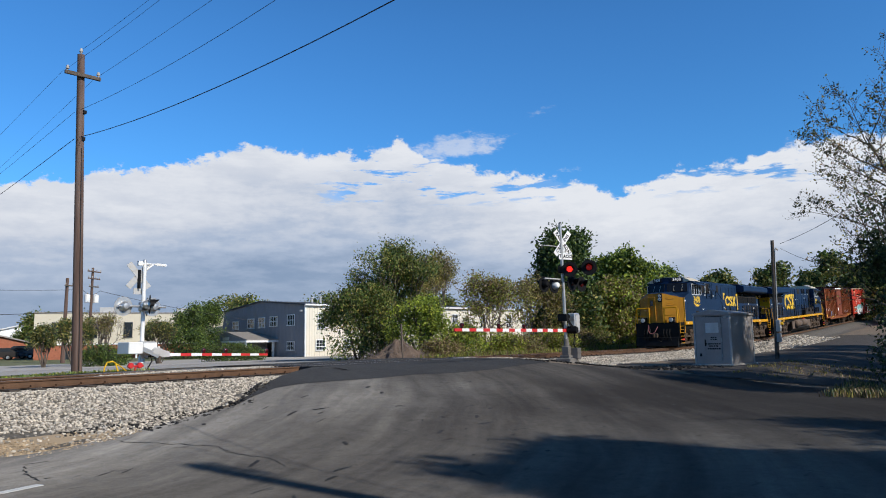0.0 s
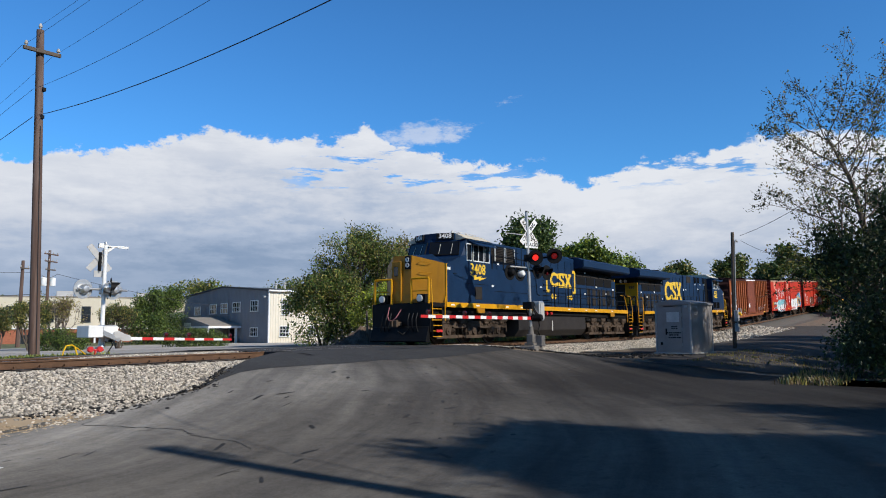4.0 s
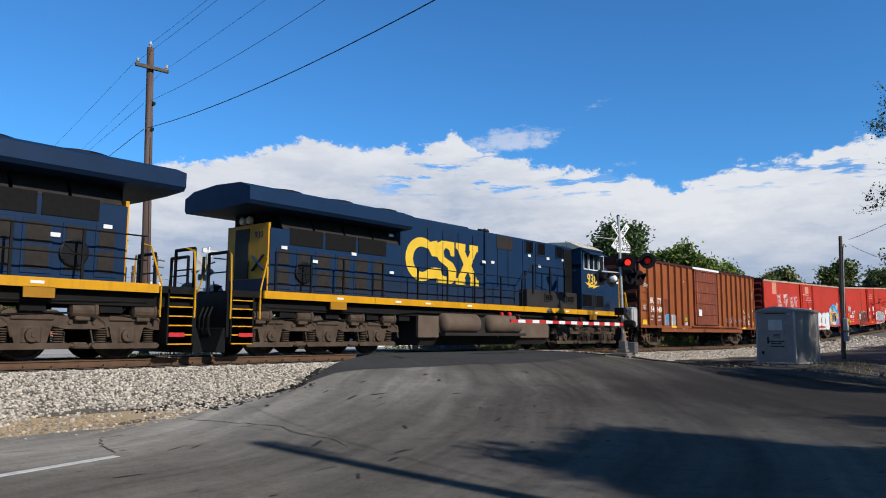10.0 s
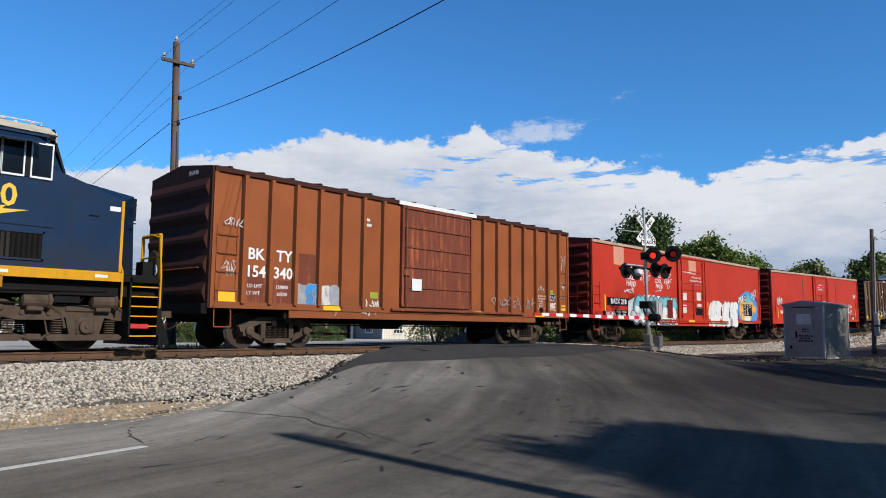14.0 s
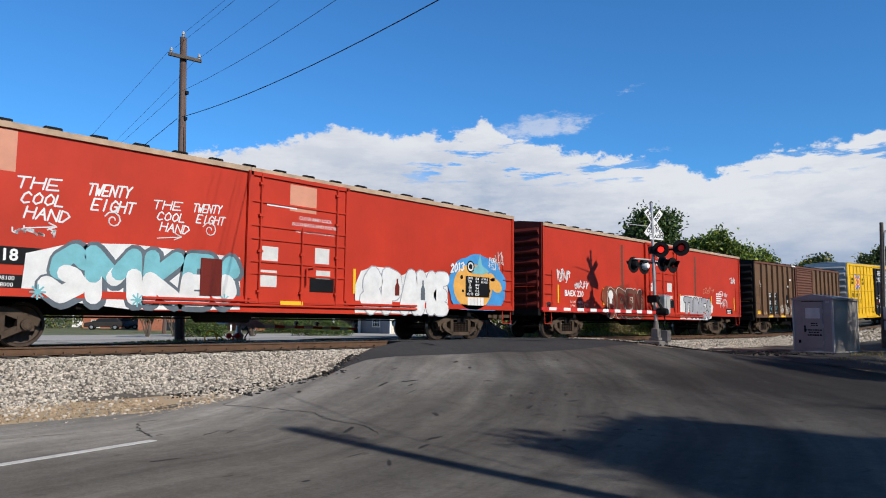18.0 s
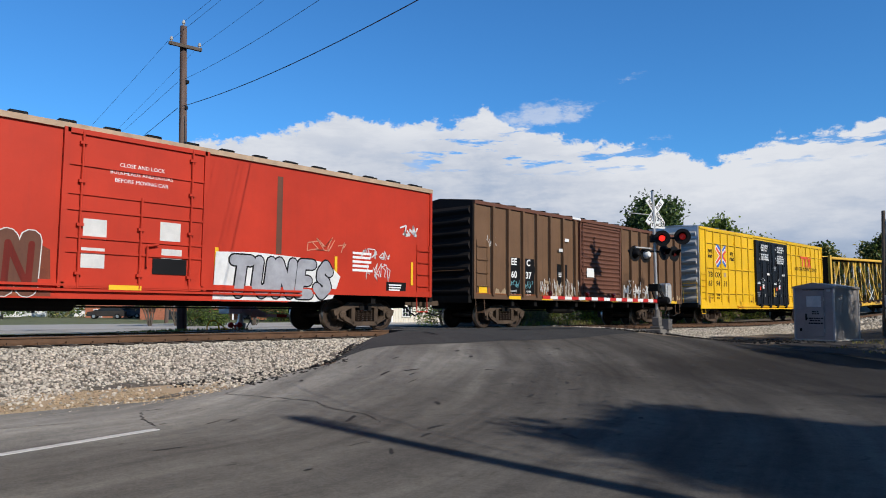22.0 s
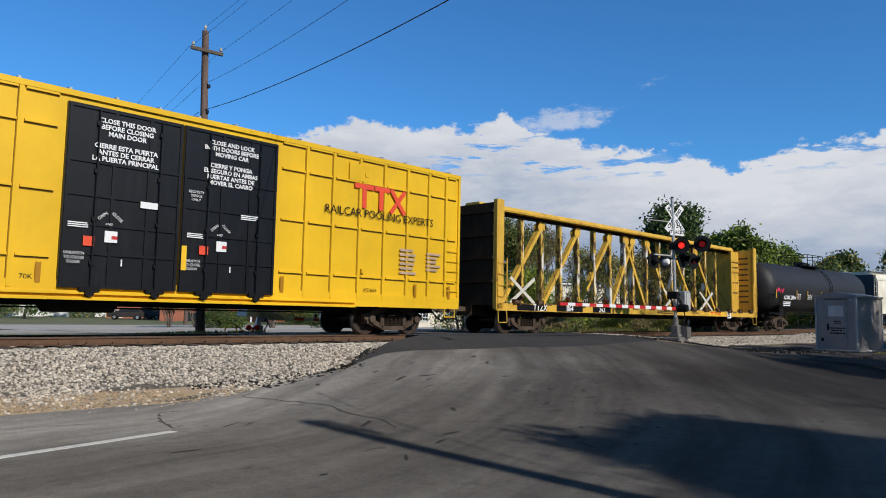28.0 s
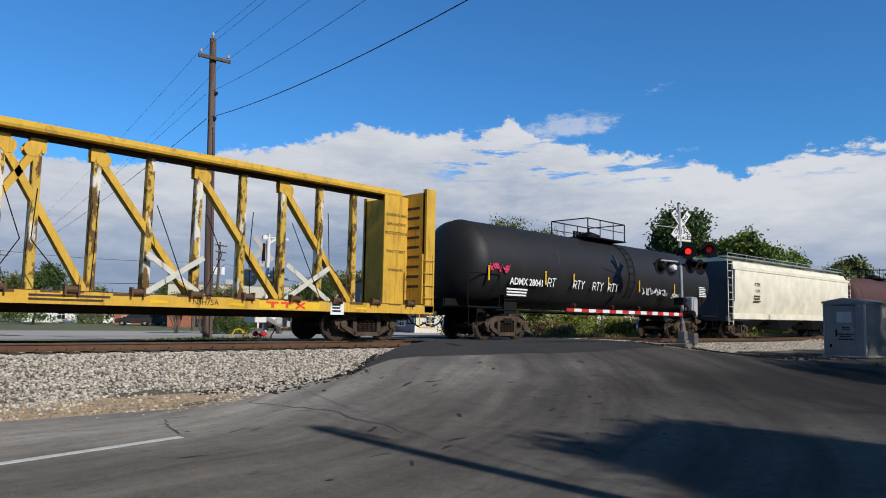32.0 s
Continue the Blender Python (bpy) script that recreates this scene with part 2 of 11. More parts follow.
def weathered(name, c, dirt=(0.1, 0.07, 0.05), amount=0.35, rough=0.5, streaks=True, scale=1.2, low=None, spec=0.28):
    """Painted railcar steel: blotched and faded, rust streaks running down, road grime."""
    m, nt, b = material(name, rough)
    b.inputs["Specular IOR Level"].default_value = spec
    col = tex_ramp(nt, tex_noise(nt, scale, 6), [(0.3, tuple(v * 0.84 for v in c)), (0.7, tuple(min(1, v * 1.1) for v in c))])
    if streaks:
        st = tex_noise(nt, 3.2, 6, 0.65, "Object", (2.2, 2.2, 0.16))
        g = nt.nodes.new("ShaderNodeMapRange")
        nt.links.new(st, g.inputs[0])
        g.inputs[1].default_value, g.inputs[2].default_value, g.inputs[4].default_value = 0.52, 0.78, amount * 1.5
        col = blend(nt, g.outputs[0], col, dirt)
    sp = tex_noise(nt, 14, 7, 0.7)
    g2 = nt.nodes.new("ShaderNodeMapRange")
    nt.links.new(sp, g2.inputs[0])
    g2.inputs[1].default_value, g2.inputs[2].default_value, g2.inputs[4].default_value = 0.58, 0.75, amount
    col = blend(nt, g2.outputs[0], col, dirt)
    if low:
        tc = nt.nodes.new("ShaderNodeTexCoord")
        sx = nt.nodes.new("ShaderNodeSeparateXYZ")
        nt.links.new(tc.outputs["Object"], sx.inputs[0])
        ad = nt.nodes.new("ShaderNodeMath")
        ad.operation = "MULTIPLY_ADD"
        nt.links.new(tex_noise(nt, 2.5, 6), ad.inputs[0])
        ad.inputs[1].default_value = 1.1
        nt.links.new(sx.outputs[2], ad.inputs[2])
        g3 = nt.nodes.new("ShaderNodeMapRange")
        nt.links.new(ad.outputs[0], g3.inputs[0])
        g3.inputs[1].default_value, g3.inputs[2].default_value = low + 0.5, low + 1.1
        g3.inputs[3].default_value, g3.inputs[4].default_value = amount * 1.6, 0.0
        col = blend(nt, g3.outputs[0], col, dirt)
    nt.links.new(col, b.inputs["Base Color"])
    rr = nt.nodes.new("ShaderNodeMapRange")
    nt.links.new(sp, rr.inputs[0])
    rr.inputs[3].default_value, rr.inputs[4].default_value = rough - 0.08, min(1, rough + 0.25)
    nt.links.new(rr.outputs[0], b.inputs["Roughness"])
    bumped(nt, b, sp, 0.08, 0.01)
    return m


def scuffed(name, c, dark, pale):
    """Knocked yellow paint: brown rust where it is gone, pale scrapes where loads have rubbed."""
    m, nt, b = material(name, 0.7)
    b.inputs["Specular IOR Level"].default_value = 0.2
    col = tex_ramp(nt, tex_noise(nt, 2.0, 5), [(0.3, tuple(v * 0.8 for v in c)), (0.7, c)])
    col = blend(nt, tex_ramp(nt, tex_noise(nt, 3.4, 7, 0.68, "Object", (1.5, 1.5, 0.8)), [(0.47, (0, 0, 0)), (0.53, (0.9, 0.9, 0.9))]), col, dark)
    rub = tex_noise(nt, 2.2, 6, 0.6, "Object", (1.6, 1.6, 0.45))
    col = blend(nt, tex_ramp(nt, rub, [(0.55, (0, 0, 0)), (0.60, (0.95, 0.95, 0.95))]), col, pale)
    nt.links.new(col, b.inputs["Base Color"])
    return m


def glow(name, c, strength):
    m, nt, b = material(name, 0.4)
    b.inputs["Base Color"].default_value = (*c, 1)
    b.inputs["Emission Color"].default_value = (*c, 1)
    b.inputs["Emission Strength"].default_value = strength
    return m


def asphalt(name, tones, tracks=0.0, rough=0.85, side_tint=None):
    m, nt, b = material(name, rough)
    b.inputs["Specular IOR Level"].default_value, b.inputs["Diffuse Roughness"].default_value = 0.07, 1.0
    a, c, d = tones
    col = tex_ramp(nt, tex_noise(nt, 0.55, 6, 0.6), [(0.3, a), (0.5, c), (0.72, d)])
    grain = tex_noise(nt, 48, 5, 0.75)
    col = blend(nt, 0.5, col, tex_ramp(nt, grain, [(0.3, tuple(v * 0.4 for v in c)), (0.7, tuple(v * 1.8 for v in c))]))
    patchy = tex_noise(nt, 4.5, 8, 0.75)
    col = blend(nt, tex_ramp(nt, patchy, [(0.45, (0, 0, 0)), (0.7, (0.55, 0.55, 0.55))]), col, tuple(v * 0.55 for v in c))
    if tracks:
        # sweeping wheel tracks of turning lorries: streaks that run round a far point
        tc = nt.nodes.new("ShaderNodeTexCoord")
        sx = nt.nodes.new("ShaderNodeSeparateXYZ")
        nt.links.new(tc.outputs["Object"], sx.inputs[0])

        def calc(op, p, q=None):
            n = nt.nodes.new("ShaderNodeMath")
            n.operation = op
            for i, v in enumerate((p, q)):
                if isinstance(v, (int, float)):
                    n.inputs[i].default_value = v
                elif v is not None:
                    nt.links.new(v, n.inputs[i])
            return n.outputs[0]
        u, v = calc("SUBTRACT", sx.outputs[0], 1.0), calc("SUBTRACT", sx.outputs[1], 9.0)
        wob = calc("MULTIPLY", calc("SUBTRACT", tex_noise(nt, 0.16, 2), 0.5), 1.5)
        rad = calc("ADD", calc("SQRT", calc("ADD", calc("MULTIPLY", u, u), calc("MULTIPLY", v, v))), wob)
        ang = calc("ARCTAN2", v, u)

        def ring_noise(kr, ka, detail, rough_, z):
            cv = nt.nodes.new("ShaderNodeCombineXYZ")
            nt.links.new(calc("MULTIPLY", rad, kr), cv.inputs[0])
            nt.links.new(calc("MULTIPLY", ang, ka), cv.inputs[1])
            cv.inputs[2].default_value = z
            n = nt.nodes.new("ShaderNodeTexNoise")
            n.inputs["Scale"].default_value, n.inputs["Detail"].default_value, n.inputs["Roughness"].default_value = 1.0, detail, rough_
            nt.links.new(cv.outputs[0], n.inputs["Vector"])
            return n.outputs[0]
        for kr, ka, dt, lo, hi, z in ((0.6, 1.4, 2, 0.80, 1.26, 3.0), (1.7, 2.0, 3, 0.84, 1.27, 7.0), (6.0, 3.0, 3, 0.93, 1.07, 11.0)):
            lane = tex_ramp(nt, ring_noise(kr, ka, dt, 0.6, z), [(0.36, (lo, lo, lo)), (0.64, (hi, hi, hi * 0.98))])
            col = blend(nt, 1.0, col, lane, "MULTIPLY")
        spots = tex_noise(nt, 2.6, 6, 0.7, "Object", (0.8, 1.6, 1))
        col = blend(nt, tex_ramp(nt, spots, [(0.62, (0, 0, 0)), (0.70, (0.7, 0.7, 0.7))]), col, tuple(q * 0.4 for q in c))
    if side_tint:
        # paler along the track side, darker nearer by and towards larger x
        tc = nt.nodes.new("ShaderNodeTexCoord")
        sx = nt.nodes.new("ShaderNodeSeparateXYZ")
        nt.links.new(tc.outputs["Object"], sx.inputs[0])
        for axis, amount, lo, hi, tint in ((0, 7.0, 13.0, 22.0, side_tint), (1, -4.0, -8.3, -11.8, (0.56, 0.55, 0.54))):
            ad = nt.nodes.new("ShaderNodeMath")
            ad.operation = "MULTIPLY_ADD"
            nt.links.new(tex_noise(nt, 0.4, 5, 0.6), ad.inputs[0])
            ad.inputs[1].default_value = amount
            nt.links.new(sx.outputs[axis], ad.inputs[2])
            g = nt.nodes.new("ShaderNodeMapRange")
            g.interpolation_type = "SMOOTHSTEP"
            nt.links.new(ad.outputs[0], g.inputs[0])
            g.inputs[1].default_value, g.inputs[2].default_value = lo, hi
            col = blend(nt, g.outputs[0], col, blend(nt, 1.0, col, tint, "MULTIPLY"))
    nt.links.new(col, b.inputs["Base Color"])
    bumped(nt, b, grain, 0.5, 0.008)
    return m


def leaves(name, c, c2):
    m, nt, b = material(name, 0.55)
    g = nt.nodes.new("ShaderNodeNewGeometry")
    col = tex_ramp(nt, g.outputs["Random Per Island"], [(0.0, tuple(v * 0.55 for v in c)), (0.5, c), (1.0, c2)])
    big = tex_ramp(nt, tex_noise(nt, 0.6, 3), [(0.35, (0.7, 0.7, 0.7)), (0.65, (1.2, 1.2, 1.2))])
    col = blend(nt, 1.0, col, big, "MULTIPLY")
    nt.links.new(col, b.inputs["Base Color"])
    tr = nt.nodes.new("ShaderNodeBsdfTranslucent")
    nt.links.new(col, tr.inputs[0])
    mx = nt.nodes.new("ShaderNodeMixShader")
    mx.inputs[0].default_value = 0.3
    nt.links.new(b.outputs[0], mx.inputs[1])
    nt.links.new(tr.outputs[0], mx.inputs[2])
    nt.links.new(mx.outputs[0], nt.nodes["Material Output"].inputs[0])
    return m


def glass(name, c=(0.02, 0.025, 0.03), rough=0.06, spec=0.7):
    m, nt, b = material(name, rough)
    b.inputs["Base Color"].default_value = (*c, 1)
    b.inputs["Specular IOR Level"].default_value = spec
    return m


M = {}
M["asphalt"] = asphalt("worn_asphalt", ((0.118, 0.110, 0.104), (0.152, 0.142, 0.134), (0.20, 0.188, 0.176)), tracks=0.45, side_tint=(0.40, 0.39, 0.385))
M["patch"] = asphalt("dark_asphalt", ((0.032, 0.032, 0.034), (0.042, 0.042, 0.043), (0.056, 0.055, 0.054)), rough=0.9)
M["street"] = asphalt("street_asphalt", ((0.17, 0.165, 0.16), (0.22, 0.21, 0.2), (0.27, 0.26, 0.24)))
M["concrete"] = plain("concrete", (0.46, 0.42, 0.37), 0.9, 0, 0.12, 0.8, 0.3)
M["line"] = plain("road_paint", (0.62, 0.61, 0.57), 0.8, 0, 0.25, 9.0)
M["stone"] = plain("ballast_stone", (0.46, 0.405, 0.33), 0.95, 0, 0.25, 2.0, 0.4, island=0.8)
# darkened so that the gaps between the stones look shaded
M["gravel"] = plain("ballast_bed", (0.13, 0.115, 0.095), 0.95, 0, 0.35, 9.0, 0.8)
M["screen"] = plain("dusty_screen_mesh", (0.034, 0.029, 0.025), 0.85, 0.1, 0.3, 6.0, 0.2)
M["old_concrete"] = plain("stained_concrete", (0.17, 0.155, 0.14), 0.95, 0, 0.3, 2.0, 0.4)
M["cabinet"] = plain("weathered_cabinet_metal", (0.33, 0.30, 0.28), 0.55, 0.25, 0.15, 1.5, 0.1)
# dark grit with part of the tree shade put into its colour
M["verge"] = plain("shaded_verge_grit", (0.062, 0.052, 0.043), 0.97, 0, 0.45, 1.6, 0.6)
M["sand"] = plain("sandy_gravel", (0.36, 0.27, 0.17), 0.98, 0, 0.3, 3.0, 0.3, island=0.6)
M["dirt"] = plain("dirt", (0.19, 0.145, 0.1), 0.98, 0, 0.35, 1.3, 0.6)
M["clay"] = plain("red_clay", (0.30, 0.15, 0.085), 0.98, 0, 0.35, 0.9, 0.6)
M["debris"] = plain("black_grit", (0.02, 0.018, 0.0165), 0.95, 0, 0.4, 3.0, 0.6)
M["field"] = plain("grass_ground", (0.15, 0.155, 0.065), 0.98, 0, 0.4, 0.7, 0.6)
M["grass"] = leaves("grass", (0.12, 0.17, 0.045), (0.24, 0.23, 0.08))
M["rail"] = plain("rail_rust", (0.128, 0.068, 0.036), 0.75, 0.3, 0.3, 4.0, 0.3)
M["railhead"] = plain("rail_head", (0.42, 0.37, 0.32), 0.32, 0.9, 0.2, 2.0)
M["tie"] = plain("creosoted_tie", (0.054, 0.042, 0.033), 0.9, 0, 0.35, 3.0, 0.5)
M["navy"] = weathered("navy_paint", (0.0075, 0.026, 0.066), (0.013, 0.017, 0.026), 0.16, 0.42, spec=0.17)
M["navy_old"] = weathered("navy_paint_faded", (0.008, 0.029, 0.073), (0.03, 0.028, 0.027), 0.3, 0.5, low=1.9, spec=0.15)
M["yellow_loco"] = weathered("loco_yellow", (0.66, 0.31, 0.004), (0.12, 0.08, 0.03), 0.25, 0.45)
M["gold"] = weathered("nose_yellow", (0.40, 0.18, 0.008), (0.10, 0.05, 0.02), 0.15, 0.4, spec=0.3)
M["logo"] = plain("logo_yellow", (0.80, 0.50, 0.03), 0.5, 0, 0.1, 2.0)
M["truck"] = plain("grimy_truck_steel", (0.088, 0.062, 0.044), 0.85, 0.1, 0.4, 3.0, 0.5)
M["under"] = plain("dark_underframe", (0.012, 0.0108, 0.01), 0.85, 0.1, 0.35, 2.0, 0.3)
M["tank_steel"] = plain("fuel_tank_steel", (0.036, 0.031, 0.028), 0.6, 0.1, 0.3, 1.2, 0.3)
M["hose_pink"] = plain("faded_red_hose", (0.34, 0.12, 0.12), 0.7, 0, 0.2, 5.0)
M["dusty"] = plain("dusty_brown_steel", (0.125, 0.085, 0.058), 0.85, 0.05, 0.3, 1.5, 0.2)
M["wheel"] = plain("wheel_steel", (0.066, 0.045, 0.033), 0.6, 0.5, 0.35, 5.0, 0.2)
M["tread"] = plain("wheel_tread", (0.45, 0.41, 0.37), 0.3, 0.9, 0.15, 4.0)
M["black"] = plain("black_paint", (0.008, 0.008, 0.0084), 0.55, 0, 0.3, 2.0)
M["grille"] = plain("dark_grille", (0.0098, 0.0091, 0.0084), 0.8, 0.1, 0.3, 8.0)
M["cream"] = weathered("cab_roof_paint", (0.62, 0.55, 0.42), (0.3, 0.24, 0.17), 0.4, 0.6)
M["white"] = plain("white_paint", (0.78, 0.77, 0.74), 0.55, 0, 0.08, 3.0)
M["dullwhite"] = plain("weathered_white", (0.62, 0.60, 0.56), 0.65, 0, 0.2, 2.5)
M["text"] = plain("white_lettering", (0.80, 0.79, 0.76), 0.6, 0, 0.06, 4.0)
M["red"] = plain("signal_red", (0.55, 0.025, 0.025), 0.5, 0, 0.15, 4.0)
M["alu"] = plain("aluminium", (0.58, 0.58, 0.57), 0.42, 0.75, 0.12, 3.0, 0.1)
M["alu_dull"] = weathered("dull_aluminium", (0.46, 0.45, 0.43), (0.22, 0.2, 0.18), 0.3, 0.5, spec=0.6)
M["mast"] = plain("galvanised_mast", (0.48, 0.48, 0.47), 0.45, 0.6, 0.2, 3.0)
M["wood"] = None
M["glass"] = glass("dark_glass")
M["cab_glass"] = glass("smoked_cab_glass", (0.008, 0.010, 0.014), 0.1, 0.25)
M["lens_off"] = glass("red_lens_unlit", (0.07, 0.008, 0.008), 0.15)
M["lens_on"] = glow("red_lens_lit", (0.9, 0.03, 0.02), 1.3)
M["lens_dim"] = glow("red_lens_fading", (0.55, 0.02, 0.015), 0.18)
M["lamp"] = plain("lamp_lens", (0.7, 0.68, 0.62), 0.15, 0.2, 0.1, 3.0)
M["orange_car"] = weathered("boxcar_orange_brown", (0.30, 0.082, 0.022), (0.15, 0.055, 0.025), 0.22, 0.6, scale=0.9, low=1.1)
M["orange_dark"] = weathered("boxcar_door_rust", (0.17, 0.045, 0.024), (0.46, 0.13, 0.045), 0.75, 0.7, scale=2.5)
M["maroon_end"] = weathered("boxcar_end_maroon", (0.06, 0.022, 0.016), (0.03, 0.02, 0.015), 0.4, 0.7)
M["red_car"] = weathered("boxcar_red", (0.50, 0.036, 0.014), (0.2, 0.03, 0.02), 0.10, 0.5, scale=0.6, spec=0.25)
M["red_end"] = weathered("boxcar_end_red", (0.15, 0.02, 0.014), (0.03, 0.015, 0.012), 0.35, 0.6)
M["tan"] = plain("roof_edge_tan", (0.45, 0.31, 0.2), 0.75, 0, 0.3, 3.0)
M["salmon"] = plain("salmon_patch", (0.62, 0.27, 0.17), 0.7, 0, 0.1, 3.0)
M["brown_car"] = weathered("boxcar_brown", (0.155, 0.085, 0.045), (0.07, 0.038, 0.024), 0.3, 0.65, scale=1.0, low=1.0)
M["brown_door"] = weathered("boxcar_door_brown", (0.14, 0.058, 0.036), (0.05, 0.025, 0.018), 0.35, 0.65)
M["seam"] = plain("dark_post_strip", (0.018, 0.013, 0.010), 0.9, 0, 0.4, 4.0)
# dark yellow for the shade painted under panel steps; also lines the posts
M["shade_yellow"] = plain("painted_shade_yellow", (0.16, 0.085, 0.006), 0.9, 0, 0.4, 4.0)
M["chalk"] = weathered("chalky_stain", (0.36, 0.27, 0.17), (0.16, 0.09, 0.05), 0.9, 0.8, scale=3.0)
M["rust_stain"] = weathered("rust_stain", (0.30, 0.095, 0.03), (0.10, 0.04, 0.025), 0.8, 0.8, scale=3.0)
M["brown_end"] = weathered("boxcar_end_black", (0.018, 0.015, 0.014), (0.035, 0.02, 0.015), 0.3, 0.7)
M["yellow_car"] = weathered("boxcar_yellow", (0.78, 0.46, 0.012), (0.35, 0.2, 0.03), 0.06, 0.45, scale=0.5)
M["door_black"] = weathered("door_black_paint", (0.0056, 0.006, 0.0072), (0.05, 0.05, 0.05), 0.12, 0.35)
M["grey_end"] = weathered("boxcar_end_grey", (0.50, 0.47, 0.43), (0.2, 0.17, 0.14), 0.3, 0.7)
M["silver_roof"] = plain("galvanised_roof", (0.55, 0.56, 0.58), 0.4, 0.5, 0.12, 2.0)
M["beam"] = weathered("centerbeam_yellow", (0.68, 0.40, 0.05), (0.2, 0.09, 0.04), 0.55, 0.6, scale=2.0)
# dark copy of the beam colour with the shade put into it
M["beam_shaded"] = weathered("centerbeam_painted_shade", (0.055, 0.036, 0.022), (0.12, 0.06, 0.03), 0.4, 0.85, spec=0.08)
M["post_scuffed"] = scuffed("scuffed_post", (0.66, 0.42, 0.07), (0.085, 0.042, 0.02), (0.72, 0.68, 0.58))
M["strap"] = plain("pale_strap", (0.62, 0.58, 0.48), 0.7, 0, 0.15, 4.0)
M["tankcar"] = weathered("tankcar_black", (0.0196, 0.0182, 0.0182), (0.05, 0.045, 0.04), 0.25, 0.5, spec=0.4)
M["hopper"] = weathered("hopper_white", (0.8, 0.74, 0.58), (0.4, 0.34, 0.25), 0.12, 0.6)
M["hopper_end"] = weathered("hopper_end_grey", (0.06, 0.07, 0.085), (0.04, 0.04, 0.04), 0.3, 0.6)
M["maroon_tank"] = weathered("tankcar_maroon", (0.10, 0.045, 0.04), (0.05, 0.035, 0.03), 0.3, 0.6)
M["cyan"] = plain("spray_cyan", (0.16, 0.42, 0.46), 0.7, 0, 0.2, 3.0)
M["spraywhite"] = plain("spray_white", (0.70, 0.69, 0.66), 0.7, 0, 0.15, 3.0)
M["silver_spray"] = plain("spray_silver", (0.34, 0.34, 0.36), 0.6, 0.1, 0.25, 4.0)
M["silver_dark"] = plain("spray_dark_grey", (0.10, 0.12, 0.14), 0.7, 0, 0.25, 4.0)
M["spray_blue"] = plain("spray_blue", (0.05, 0.26, 0.55), 0.7, 0, 0.2, 3.0)
M["spray_orange"] = plain("spray_orange", (0.72, 0.36, 0.07), 0.7, 0, 0.15, 3.0)
M["spray_pink"] = plain("spray_pink", (0.8, 0.05, 0.14), 0.7, 0, 0.1, 3.0)
M["reflector"] = plain("reflector_yellow", (0.85, 0.5, 0.02), 0.4, 0, 0.08, 5.0)
M["emblem_red"] = plain("mark_red", (0.75, 0.07, 0.02), 0.5, 0, 0.05, 3.0)
M["emblem_blue"] = plain("mark_blue", (0.02, 0.11, 0.55), 0.5, 0, 0.05, 3.0)
M["soil"] = plain("brown_soil", (0.115, 0.08, 0.058), 0.97, 0, 0.4, 2.0, 0.6)
M["bark"] = plain("bark", (0.11, 0.085, 0.065), 0.95, 0, 0.35, 4.0, 0.8)
M["twig"] = plain("grey_twigs", (0.17, 0.14, 0.12), 0.95, 0, 0.3, 4.0)
M["leaf_green"] = leaves("leaf_green", (0.125, 0.19, 0.035), (0.27, 0.34, 0.06))
M["leaf_bright"] = leaves("leaf_bright", (0.28, 0.36, 0.03), (0.48, 0.52, 0.06))
M["leaf_dark"] = leaves("leaf_dark", (0.05, 0.09, 0.025), (0.10, 0.155, 0.04))
M["leaf_olive"] = leaves("leaf_olive", (0.22, 0.21, 0.05), (0.46, 0.38, 0.10))
M["leaf_brown"] = leaves("leaf_brown", (0.22, 0.15, 0.08), (0.40, 0.28, 0.15))
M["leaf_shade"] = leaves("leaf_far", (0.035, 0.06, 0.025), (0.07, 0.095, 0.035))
M["wire"] = plain("cable_black", (0.02, 0.02, 0.022), 0.7, 0, 0.1, 2.0)
# gable grey, darkened for the shade on that end
M["wall_shaded_grey"] = plain("shaded_grey_siding", (0.215, 0.215, 0.225), 0.7, 0, 0.1, 0.6)
M["wall_cream"] = plain("cream_siding", (0.70, 0.64, 0.52), 0.7, 0, 0.08, 0.6)
M["wall_office"] = plain("cream_render", (0.62, 0.55, 0.42), 0.8, 0, 0.08, 0.5)
M["brick"] = plain("red_brick", (0.34, 0.115, 0.06), 0.85, 0, 0.25, 4.0)
M["roof_dark"] = plain("dark_roof", (0.054, 0.057, 0.06), 0.8, 0, 0.2, 1.0)
M["roof_tan"] = plain("shingle_roof", (0.28, 0.25, 0.22), 0.9, 0, 0.2, 3.0)
M["car_blue"] = plain("car_paint_dark", (0.03, 0.04, 0.06), 0.25, 0.2, 0.1, 2.0)


for key in ("black", "under", "grille", "screen", "tank_steel", "truck", "brown_end", "maroon_end", "red_end"):
    M[key].node_tree.nodes["Principled BSDF"].inputs["Specular IOR Level"].default_value = 0.15


def wood_pole():
    m, nt, b = material("weathered_pole_wood", 0.9)
    g = tex_noise(nt, 6, 6, 0.65, "Object", (1, 1, 0.06))
    col = tex_ramp(nt, g, [(0.3, (0.062, 0.036, 0.028)), (0.5, (0.115, 0.07, 0.053)), (0.75, (0.20, 0.145, 0.12))])
    nt.links.new(col, b.inputs["Base Color"])
    bumped(nt, b, g, 0.6, 0.02)
    return m


M["wood"] = wood_pole()

# ---- building tools ----
def thing(name, label, category, group="", kind="", at=None):
    e = new(name)
    e.empty_display_size = 0.2
    if at is not None:
        e.matrix_world = at
    return tagged(e, label, category, group, kind)


